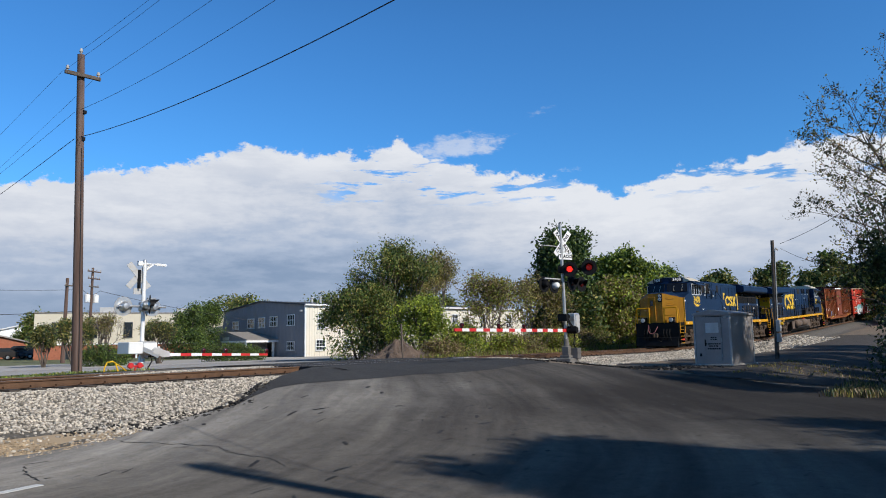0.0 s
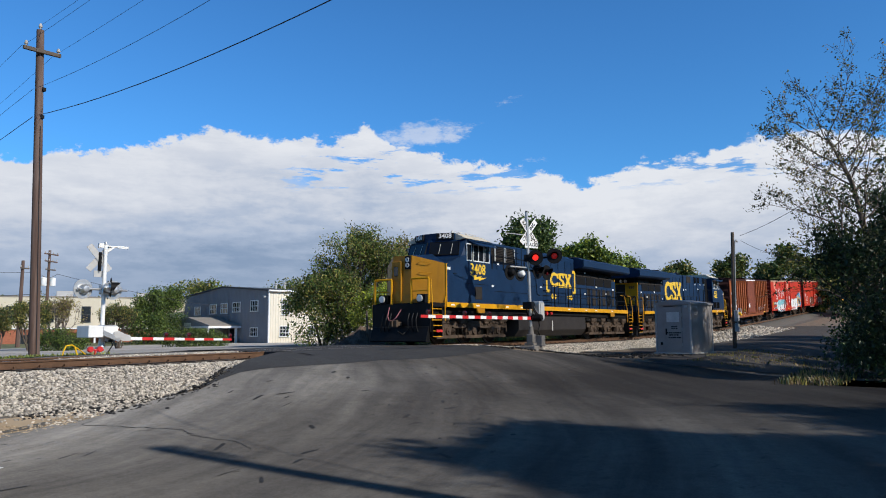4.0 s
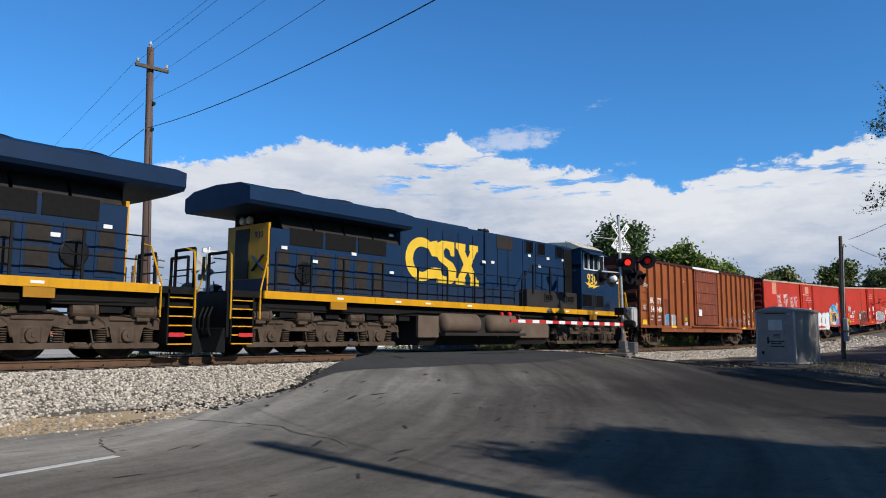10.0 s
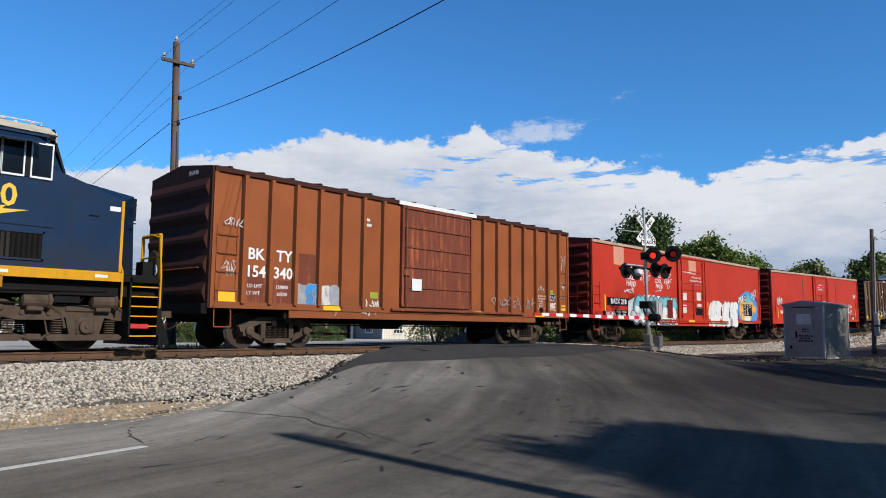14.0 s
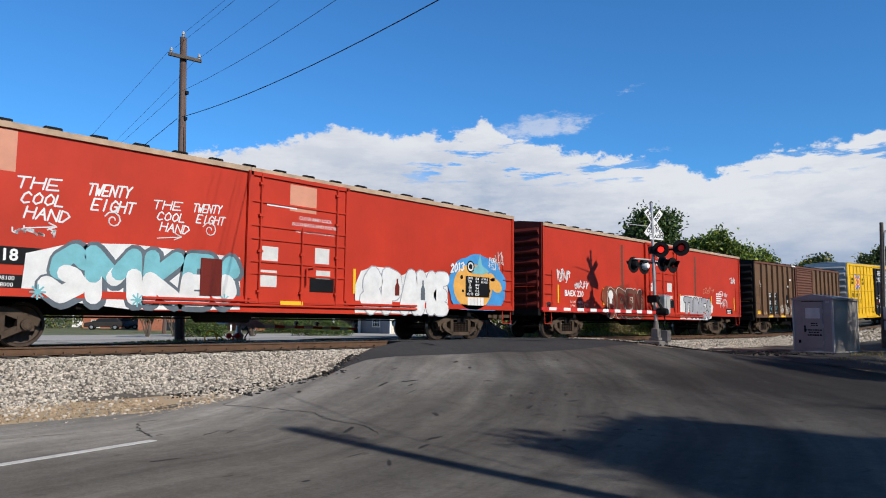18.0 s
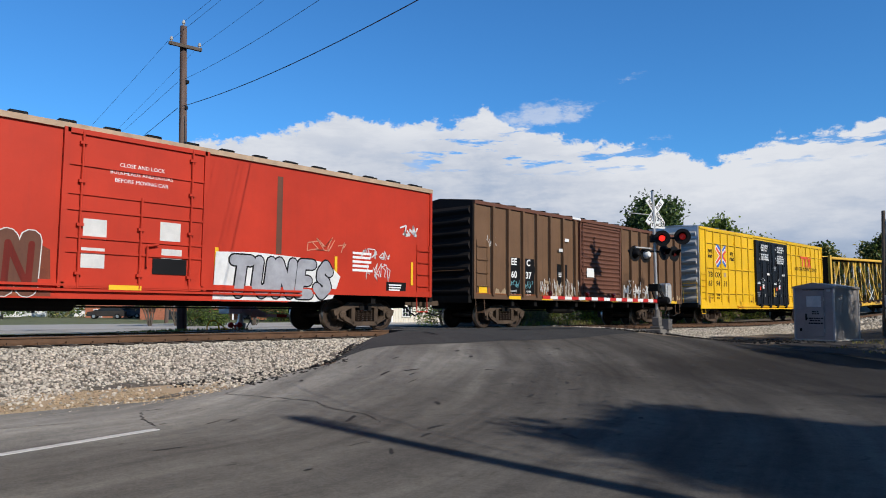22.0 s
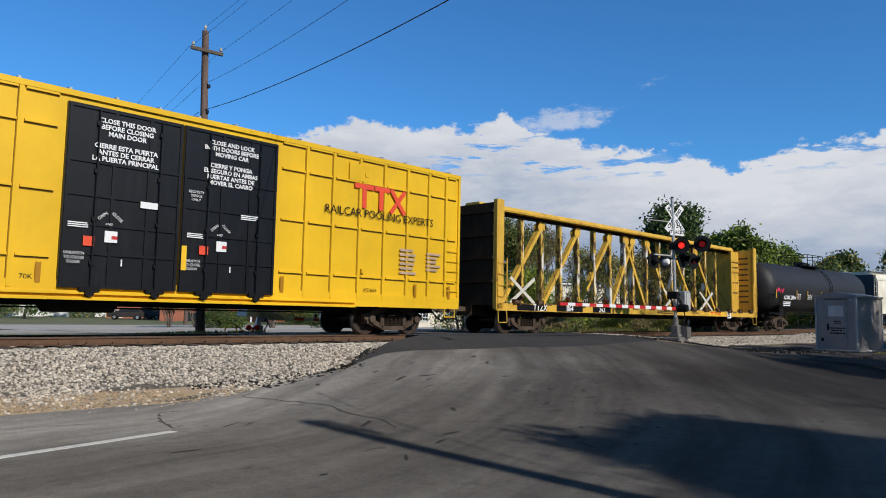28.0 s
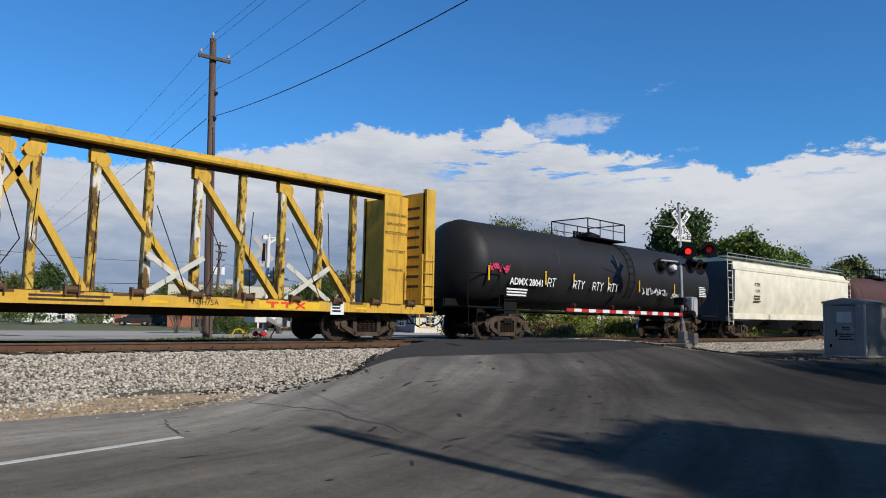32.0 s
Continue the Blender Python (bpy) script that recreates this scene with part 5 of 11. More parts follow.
    for s in (-1, 1):
        part("cab_seam", bx(-8.6, -6.75, *sorted((s * 1.518, s * 1.53)), 2.50, 2.515), M["black"], car)
        part("handle", bx(-9.5, -9.3, *sorted((s * 1.52, s * 1.545)), 2.85, 2.87), M["black"], car)
    # roof gear
    gear = bmesh.new()
    for i in range(7):
        lathe(gear, [(4.60, 0.04), (4.74, 0.06), (4.79, 0.03)], 8, "Z", (k * (-8.35 + i * 0.28), -0.70 + 0.12 * (i % 2), 0))
    path_tube(gear, [(k * -8.5, -0.8, 4.60), (k * -8.5, -0.8, 4.78), (k * -6.6, -0.8, 4.76), (k * -6.6, -0.8, 4.55)], 0.014, 5)
    part("antenna_gear", gear, M["dullwhite"], car)

    # hood
    if raised:
        part("lower_hood", bx(-6.5, -1.55, -1.52, 1.52, 1.66, 3.24), N, car)
        part("upper_hood", bx(-6.5, -1.1, -1.08, 1.08, 3.24, 4.50, bevel=0.05), N, car)
        for a in (-6.30, -5.42, -4.46):
            louvre(car, *sorted((k * a, k * (a + 0.78))), -1.08, 3.66, 4.38, 8, M["black"], M["screen"], True)
            for q in (-0.03, 0.80):
                part("louvre_edge", bx(a + q, a + q + 0.025, -1.13, -1.08, 3.68, 4.36), M["dullwhite"], car, "pale louvre edge")
        panel_lines(car, [k * q for q in (-3.4, -2.9)], -1.085, 3.3, 4.45)
        part("dusty_screen", bx(-1.95, -1.6, -1.095, -1.08, 3.78, 4.3), M["screen"], car)
        bm = bmesh.new()
        path_tube(bm, [(k * -6.45, -1.45, 3.85), (k * -3.2, -1.45, 3.85), (k * -2.6, -1.45, 3.6), (k * -1.6, -1.45, 3.0)], 0.02, 6)
        part("handrail", bm, M["black"], car)
        mid = bmesh.new()
        path_tube(mid, [(k * -6.4, -1.45, 3.52), (k * -2.9, -1.45, 3.52)], 0.014, 5)
        part("handrail", mid, M["black"], car)
        for z in (3.45, 3.72, 3.98, 4.22):
            part("grab_rung", path_tube(bmesh.new(), [(k * -3.75, -1.08, z), (k * -3.75, -1.15, z), (k * -3.3, -1.15, z), (k * -3.3, -1.08, z)], 0.014, 5), M["black"], car)
        pipe = bmesh.new()
        path_tube(pipe, [(k * -2.55, -1.53, 3.05), (k * -2.3, -1.54, 3.02), (k * -2.2, -1.54, 2.3), (k * -1.9, -1.54, 2.2)], 0.014, 5)
        part("conduit", pipe, M["black"], car)
        for a in (-6.3, -5.3, -4.25, -3.3):
            part("rail_post", bx(a - 0.03, a + 0.03, -1.47, -1.44, 3.24, 3.86), M["black"], car)
        part("seam", bx(-6.3, -3.0, -1.53, -1.518, 2.26, 2.275), M["black"], car)
        part("seam", bx(-2.9, -1.6, -1.53, -1.518, 2.62, 2.635), M["black"], car)
        for a, z in ((-5.9, 3.45), (-4.1, 3.42), (-6.4, 2.45), (-1.75, 2.6)):
            part("decal", bx(a - 0.09, a + 0.09, -1.53, -1.52, z, z + 0.07), M["white"], car)
        st = bmesh.new()
        for i in range(6):
            bx(-1.55 + i * 0.16, -1.35 + i * 0.16, -1.5, -0.95, 2.95 - i * 0.24, 2.99 - i * 0.24, bm=st)
        part("walkway_steps", st, M["black"], car)
        hood0 = -1.55
    else:
        part("upper_hood", bx(-6.5, -0.2, -1.08, 1.08, 1.66, 4.42, bevel=0.05), N, car)
        part("cab_door_recess", bx(-6.38, -5.74, -1.12, -1.05, 2.4, 4.3), M["black"], car)
        part("blower_box", bx(-6.2, -2.35, -1.46, 1.46, 1.66, 2.38, bevel=0.02), M["tank_steel"], car, "grimy grey equipment box")
        for a in (-5.9, -4.2):
            louvre(car, *sorted((k * a, k * (a + 0.6))), -1.46, 1.95, 2.25, 3, M["tank_steel"], M["grille"])
        for a in (-8.0, -6.97):
            louvre(car, *sorted((k * (a - 0.45), k * (a + 0.45))), -1.52, 1.82, 2.4, 8, N, M["grille"])
        for a in (-5.70, -4.26, -3.37):
            louvre(car, *sorted((k * a, k * (a + 0.6))), -1.08, 3.84, 4.38, 6, N, M["grille"])
        part("dusty_screen", bx(-1.89, -0.86, -1.10, -1.08, 3.86, 4.36), M["screen"], car)
        panel_lines(car, [k * q for q in (-3.55, -2.62, -1.6, -0.9)], -1.085, 2.4, 4.3)
        for a, z in ((-5.7, 3.75), (-4.5, 3.72), (-3.1, 3.72), (-3.85, 3.35), (-0.6, 3.25), (-0.05, 3.22)):
            part("decal", bx(a - 0.1, a + 0.1, -1.095, -1.08, z, z + 0.1), M["white"], car)
        hood0 = -0.2
    part("engine_hood", bx(hood0, 3.4 if raised else 4.3, -0.98, 0.98, 1.66, 4.44, bevel=0.04), N, car)
    for a in (-0.6, 0.5, 1.35, 2.2, 3.0):
        if a > hood0:
            panel_lines(car, [k * a], -0.985, 1.75, 4.2)
    # exhaust and roof blister
    part("roof_blister", bx(0.3, 3.5, -0.7, 0.7, 4.42, 4.56, bevel=0.06), N, car)
    horn = bmesh.new()
    for i in range(4):
        lathe(horn, [(k * (-0.9 - 0.05 * i), 0.03), (k * (-1.2 - 0.06 * i), 0.045), (k * (-1.32 - 0.06 * i), 0.09)], 10, "X", (0, -0.3 + i * 0.17, 4.62 + 0.06 * (i % 2)))
    box(horn, min(k * -0.95, k * -0.75), max(k * -0.95, k * -0.75), -0.4, 0.35, 4.4, 4.62)
    part("air_horn", horn, M["black"], car)
    # radiator section with overhanging wings
    R0 = 3.4 if raised else 4.3
    part("radiator_hood", bx(R0, 9.45, -0.98, 0.98, 1.66, 3.46), N, car)
    part("radiator_core", bx(R0, 9.45, -0.70, 0.70, 3.46, 3.95), M["grille"], car, "dark radiator core under the wings")
    for s in (-1, 1):
        for a in [R0 + 0.1 + 1.18 * i for i in range(5 if raised else 4)]:
            sl = bmesh.new()
            prism(sl, [(s * 0.97, 3.47), (s * 0.72, 3.96), (s * 0.69, 3.96), (s * 0.94, 3.47)], *sorted((k * a, k * (a + 1.1))), plane="YZ")
            part("radiator_screen", sl, M["screen"], car, "sloping dusty radiator screen")
    wing = bmesh.new()
    prism(wing, [(-0.72, 3.90), (-1.46, 3.93), (-1.55, 4.02), (-1.55, 4.36), (-1.10, 4.52), (0, 4.58), (1.10, 4.52), (1.55, 4.36), (1.55, 4.02), (1.46, 3.93), (0.72, 3.90)], *sorted((k * (R0 + 0.05), k * 10.55)), plane="YZ")
    part("radiator_wing", wing, N, car)
    fans = bmesh.new()
    for a in (4.6, 6.6, 8.6):
        lathe(fans, [(4.54, 0.8), (4.64, 0.8), (4.64, 0.7)], 20, "Z", (k * a, 0, 0))
    part("fan_ring", fans, M["black"], car)
    for a in (3.7, 5.0, 6.3, 7.6)[0 if raised else 1:]:
        part("radiator_screen", bx(a, a + 1.2, -1.0, -0.975, 3.05, 3.52), M["grille"], car)
    for i, a in enumerate((3.75, 5.0, 5.75, 6.5, 7.25, 8.05, 8.75)):
        w = (1.1, 0.62, 0.62, 0.62, 0.62, 0.5, 0.5)[i]
        if a < R0:
            continue
        dr = part("hood_door", bx(a, a + w, -1.0, -0.975, 1.8, 2.95, bevel=0.01), N, car)
        if i:
            for z0, z1 in ((1.9, 2.38), (2.44, 2.88)):
                sc = bmesh.new()
                bx(a + 0.07, a + w - 0.07, -1.008, -1.0, z0, z1, bm=sc)
                part("screen", sc, M["screen"], dr)
    for a, z in ((4.75, 2.5), (4.8, 3.7), (6.4, 2.95), (7.9, 2.6), (8.3, 2.2), (9.0, 2.9)):
        part("decal", bx(a - 0.1, a + 0.1, -1.02, -1.008, z, z + 0.09), M["white"], car)
    bw = bmesh.new()
    lathe(bw, [(-1.02, 0.30), (-1.05, 0.31), (-1.06, 0.27)], 20, "Y", (k * 8.3, 0, 2.3))
    for i in range(5):
        bar(bw, (k * 8.3, -1.06, 2.3), (k * 8.3 + 0.29 * math.cos(i * 1.257), -1.06, 2.3 + 0.29 * math.sin(i * 1.257)), 0.03, 0.02, up=(0, 1, 0))
    part("brake_wheel", bw, M["black"], car)
    # rear end
    part("rear_face", bx(9.42, 9.50, -0.95, 0.95, 1.7, 3.6), M["yellow_loco"], car, "yellow rear end with dark stripe")
    part("rear_stripe", bx(9.49, 9.52, -0.95, 0.95, 1.7, 2.08), M["navy"], car)
    part("rear_door", bx(9.49, 9.53, -0.10, 0.55, 2.1, 3.5, bevel=0.01), M["tank_steel"], car, "grey rear door")
    for y0, y1 in ((-0.82, -0.32), (-0.32, -0.82)):
        xm = bmesh.new()
        bar(xm, (k * 9.51, y0, 2.30), (k * 9.51, y1, 2.72), 0.14, 0.02, up=(1, 0, 0))
        part("rear_mark", xm, M["navy"], car, "navy crossed painted bars")
    me = lettering(number, 0.26, 1.0, 0.005).copy()
    me.materials.append(M["navy"])
    rn = new("number", me)
    rn.parent = car
    rn.matrix_local = pose(k * 9.51, -0.55, 3.28, 90, 0, 90 * k)
    rl = bmesh.new()
    for s in (-0.16, 0.16):
        lathe(rl, [(k * 9.5, 0.11), (k * 9.6, 0.11), (k * 9.61, 0.08)], 12, "X", (0, s, 3.72))
    part("rear_headlight", rl, M["lamp"], car)
    # mark on the hood side
    if raised:
        mark(car, k * 0.35 if k > 0 else -3.0, 3.0 if k > 0 else -0.35, -0.985, 2.78, 3.55)
        for x0, x1 in ((-0.1, 0.06), (3.35, 3.51)):
            part("bracket", bx(x0, x1, -0.992, -0.98, 2.46, 3.78), M["logo"], car)
            xi = x1 if x0 < 1 else x0 - 0.22
            for z in (2.46, 3.62):
                part("bracket", bx(xi, xi + 0.22, -0.992, -0.98, z, z + 0.16), M["logo"], car)
        for x in (0.6, 0.95, 2.6, 2.95):
            dt = bmesh.new()
            lathe(dt, [(-0.98, 0.14), (-0.99, 0.14)], 16, "Y", (k * x, 0, 2.28))
            part("painted_disc", dt, M["logo"], car)
    else:
        mark(car, -4.1, -0.15, -0.99, 2.36, 3.84)
    # fuel tank and air reservoirs
    tk = bmesh.new()
    prism(tk, [(-1.45, 0.55), (-1.2, 0.24), (1.2, 0.24), (1.45, 0.55), (1.45, 1.2), (-1.45, 1.2)], *sorted((k * -3.95, k * 3.7)), plane="YZ")
    part("fuel_tank", tk, M["tank_steel"], car, "long dusty fuel tank")
    if not raised:
        part("fuel_tank_end", bx(-3.8, -1.75, -1.5, -1.4, 0.5, 1.2), M["dusty"], car)
        part("fuel_tank_end", bx(3.0, 4.0, -1.5, -1.4, 0.5, 1.2), M["dusty"], car)
        for a, b in ((0.9, 2.9), (-1.7, 0.4)):
            cy = bmesh.new()
            lathe(cy, [(k * a, 0.12), (k * (a + 0.05), 0.26), (k * (a + 0.14), 0.33), (k * (b - 0.14), 0.33), (k * (b - 0.05), 0.26), (k * b, 0.12)], 22, "X", (0, -1.46, 0.98))
            part("air_reservoir", cy, M["dusty"], car, "dusty brown air reservoir", True)
        part("tank_ledge", bx(-1.8, 2.95, -1.75, -1.4, 0.56, 0.66), M["tank_steel"], car)
    for q, r in ((-1.1, 0.09), (-0.6, 0.07)):
        part("fuel_filler", lathe(bmesh.new(), [(-1.45, r), (-1.53, r)], 12, "Y", (k * q, 0, 1.36)), M["red"], car)
    part("sight_glass", bx(-0.45, -0.38, -1.465, -1.448, 0.5, 1.0), M["dullwhite"], car)
    un = bmesh.new()
    for i, a in enumerate((-9.3, -7.6, -5.8, -4.3, 4.2, 5.6, 7.2, 8.8)):
        bx(a, a + 0.5, -1.3, -1.1, 1.02, 1.2 + 0.1 * (i % 2), bm=un)
    path_tube(un, [(k * -9.8, -1.35, 1.28), (k * -5, -1.38, 1.22), (k * -4, -1.4, 1.3), (k * 4, -1.4, 1.3), (k * 5, -1.38, 1.22), (k * 9.8, -1.35, 1.28)], 0.03, 6)
    part("brake_piping", un, M["under"], car)
    loco_truck(car, k * -7.5, k)
    loco_truck(car, k * 7.5, k)
    # walkway rails
    py = -1.47
    if raised:
        xs = (-1.45, -0.1, 1.55, 3.1, 4.3, 5.75, 6.9, 8.3, 9.6)
        rail_run(car, [(k * -1.6, 2.95), (k * -1.3, 2.78), (k * 9.7, 2.76)], [(k * a, 2.78) for a in xs], py, M["black"])
        rail_run(car, [(k * -1.45, 2.25), (k * 9.7, 2.22)], [], py, M["black"])
    else:
        rail_run(car, [(k * -6.1, 3.35), (k * -2.7, 3.35), (k * -2.1, 2.75), (k * 9.6, 2.74)], [(k * a, 2.75) for a in (-2.0, -0.6, 1.0, 2.5, 4.0, 5.6, 7.2, 8.4, 9.6)], py, M["black"])
        for a in (-5.2, -4.0, -2.75):
            part("rail_post", bx(a - 0.045, a + 0.045, -1.50, -1.46, 2.2, 3.35), M["black"], car)
        rail_run(car, [(k * -2.0, 2.25), (k * 9.6, 2.22)], [], py, M["black"])
    rail_run(car, [(-9.6, 2.76), (9.7, 2.76)], [(a, 2.76) for a in (-5, -3, -1, 1, 3, 5, 7)], 1.47, M["black"])
    # both ends: pilot plate, plow, steps, grab rails, hoses, coupler
    for e, back in ((-1, False), (1, True)):
        X0 = k * e
        part("pilot", box(bmesh.new(), *sorted((X0 * 10.95, X0 * 11.03)), -1.45, 1.45, 0.5, 1.62), M["black"], car)
        plow = bmesh.new()
        prism(plow, [(X0 * 11.0, 0.75), (X0 * 11.08, 0.7), (X0 * 11.27, 0.16), (X0 * 11.2, 0.12), (X0 * 11.0, 0.12)], -1.4, 1.4)
        part("plow", plow, M["black"], car, "black steel snow plow")
        coupler(car, X0 * 11.0, X0 * 0.55)
        for s in (-1, 1):
            steps(car, e, X0 * 10.28, X0 * 10.92, s, M["yellow_loco"])
            gb = bmesh.new()
            for xx, dx in ((10.08, -0.25), (10.95, -0.02)):
                path_tube(gb, [(X0 * xx, s * 1.5, 0.95), (X0 * xx, s * 1.5, 1.7), (X0 * (xx + dx), s * 1.42, 2.55), (X0 * (xx + dx - 0.1), s * 1.2, 2.62)], 0.022, 6)
            part("grab_rail", gb, M["yellow_loco"], car, "yellow bent grab rail")
            eg = bmesh.new()
            path_tube(eg, [(X0 * 10.98, s * 0.5, 1.62), (X0 * 10.98, s * 0.5, 2.62), (X0 * 10.98, s * 1.35, 2.62), (X0 * 10.98, s * 1.35, 1.62)], 0.045, 6)
            path_tube(eg, [(X0 * 10.98, s * 0.5, 2.12), (X0 * 10.98, s * 1.35, 2.12)], 0.02, 6)
            part("end_rail", eg, M["black"] if back else M["yellow_loco"], car)
            if not back:
                dl = bmesh.new()
                box(dl, *sorted((X0 * 10.7, X0 * 10.98)), s * 0.95 - 0.17, s * 0.95 + 0.17, 1.66, 2.0)
                part("ditch_light_box", dl, M["black"], car)
                dl = bmesh.new()
                lathe(dl, [(X0 * 10.98, 0.13), (X0 * 11.06, 0.14), (X0 * 11.07, 0.1)], 16, "X", (0, s * 0.95, 1.83))
                part("ditch_light", dl, M["lamp"], car, "round ditch light with clear lens")
            hs = bmesh.new()
            for j in range(3):
                yy = s * (0.45 + 0.2 * j)
                path_tube(hs, [(X0 * 11.05, yy, 1.25), (X0 * 11.15, yy, 1.0), (X0 * 11.18, yy + 0.05 * s, 0.7), (X0 * 11.12, yy + 0.09 * s, 0.48)], 0.028, 5)
            part("hose_set", hs, M["black"], car)
        mu = bmesh.new()
        path_tube(mu, [(X0 * 11.05, 0.55, 1.5), (X0 * 11.2, 0.52, 1.15), (X0 * 11.24, 0.42, 0.98), (X0 * 11.24, 0.25, 0.95), (X0 * 11.22, 0.08, 1.08), (X0 * 11.06, -0.05, 1.4)], 0.022, 7)
        part("jumper_cable", mu, M["hose_pink"] if not back else M["black"], car)
        lamp = part("step_light", box(bmesh.new(), *sorted((X0 * 10.3, X0 * 10.7)), -1.53, -1.5, 0.5, 0.6), M["red"], car)
    return car


LOCO_LEAD = locomotive("3408", -1, True, "navy blue diesel locomotive with yellow nose and sill", "navy")
LOCO_TRAIL = locomotive("930", 1, False, "navy blue diesel locomotive with grimy lower panels, cab facing back", "navy_old")
TRAIN += [(LOCO_LEAD, 58.6, 15.0), (LOCO_TRAIL, 81.5, 15.0)]

# ---- freight cars ----
def flat_poly(parent, pts, y, mat, name, label="", thick=0.004):
    bm = bmesh.new()
    f = bm.faces.new([bm.verts.new((a, y, b)) for a, b in pts])
    f.normal_update()
    bmesh.ops.triangulate(bm, faces=[f])
    ex = bmesh.ops.extrude_face_region(bm, geom=bm.faces[:])
    bmesh.ops.translate(bm, verts=[v for v in ex["geom"] if isinstance(v, bmesh.types.BMVert)], vec=(0, -thick, 0))
    return part(name, bm, mat, parent, label)


def panel(parent, x0, x1, z0, z1, y, mat, name="painted_panel", thick=0.004, label=""):
    return part(name, B(x0, x1, y - thick, y, z0, z1), mat, parent, label)


def bubbles(parent, x0, x1, z0, z1, y, mats, seed, n=5, name="spray_shape", edge="silver_spray", m=16, rough=0.08):
    """A sprayed piece: bulging blocky shapes side by side with darker outlines."""
    rng = random.Random(seed)
    w = (x1 - x0) / n
    for i in range(n):
        cx, cz = x0 + w * (i + 0.5), (z0 + z1) / 2 + rng.uniform(-0.05, 0.05)
        pts = []
        sx, sz, pw = w * rng.uniform(0.54, 0.66), (z1 - z0) * rng.uniform(0.44, 0.53), rng.uniform(2.4, 4.0)
        lean = rng.uniform(-0.25, 0.25)
        for k in range(m):
            a = 2 * math.pi * k / m
            c, s = math.cos(a), math.sin(a)
            r = (abs(c) ** pw + abs(s) ** pw) ** (-1 / pw) * rng.uniform(1 - rough, 1 + rough)
            pts.append((cx + sx * r * c + lean * sz * r * s, max(z0 - 0.05, cz + sz * r * s)))
        mid = (sum(p[0] for p in pts) / m, sum(p[1] for p in pts) / m)
        out = [(mid[0] + (p[0] - mid[0]) * 1.05, mid[1] + (p[1] - mid[1]) * 1.05) for p in pts]
        flat_poly(parent, out, y - 0.0015 * i, M[edge], name, "", 0.002)
        sh = flat_poly(parent, pts, y - 0.003 - 0.0015 * i, mats[i % len(mats)], name, "sprayed graffiti shape", 0.002)
        # inner strokes
        for _ in range(2):
            ax, az = cx + rng.uniform(-0.25, 0.25) * w, cz + rng.uniform(-0.3, 0.25) * (z1 - z0)
            bm = bmesh.new()
            path = [(ax, az)]
            for _ in range(4):
                path.append((path[-1][0] + rng.uniform(-0.16, 0.16), path[-1][1] + rng.uniform(-0.22, 0.22)))
            for p, q in zip(path, path[1:]):
                bar(bm, (p[0], y - 0.014, p[1]), (q[0], y - 0.014, q[1]), 0.004, 0.03, up=(0, 1, 0))
            part("spray_stroke", bm, M[edge], parent)


def scribble(parent, x, z, w, h, y, mat, seed, strokes=5, width=0.028):
    rng = random.Random(seed)
    bm = bmesh.new()
    for i in range(strokes):
        cx = x - w / 2 + w * (i + 0.5) / strokes
        p = (cx + rng.uniform(-0.2, 0.2) * w / strokes, z + rng.uniform(-0.5, 0.5) * h)
        for _ in range(5):
            q = (cx + rng.uniform(-0.75, 0.75) * w / strokes, z + rng.uniform(-0.5, 0.5) * h)
            bar(bm, (p[0], y - 0.004, p[1]), (q[0], y - 0.004, q[1]), 0.006, width * 0.8, up=(0, 1, 0))
            p = q
    return part("spray_tag", bm, mat, parent, "sprayed scribbled tag")


# pen strokes of hand-drawn capitals on a grid of nine by nine
STROKES = {"A": ("00 49 80", "24 64"), "C": ("87 59 27 12 40 81",), "D": ("00 09 58 85 63 30 00",), "E": ("89 09 00 80", "04 64"), "F": ("00 09 89", "05 65"), "G": ("87 49 16 12 40 81 84 54",), "H": ("00 09", "80 89", "05 85"),
           "I": ("40 49",), "J": ("79 72 40 12",), "K": ("00 09", "89 04 80"), "L": ("09 00 70",), "M": ("00 09 44 89 80",), "N": ("00 09 80 89",), "O": ("40 12 16 49 86 82 40",), "P": ("00 09 78 85 64 04",), "R": ("00 09 78 85 64 04", "44 80"),
           "S": ("87 59 27 25 64 82 40 02",), "T": ("40 49", "09 89"), "U": ("09 02 40 82 89",), "V": ("09 40 89",), "W": ("09 20 45 60 89",), "Y": ("09 45 89", "45 40"), "0": ("40 12 16 49 86 82 40",), "1": ("28 49 40",), "2": ("07 49 86 00 80",),
           "3": ("08 59 86 45 82 40 01",), ":": ("41 42", "46 47")}


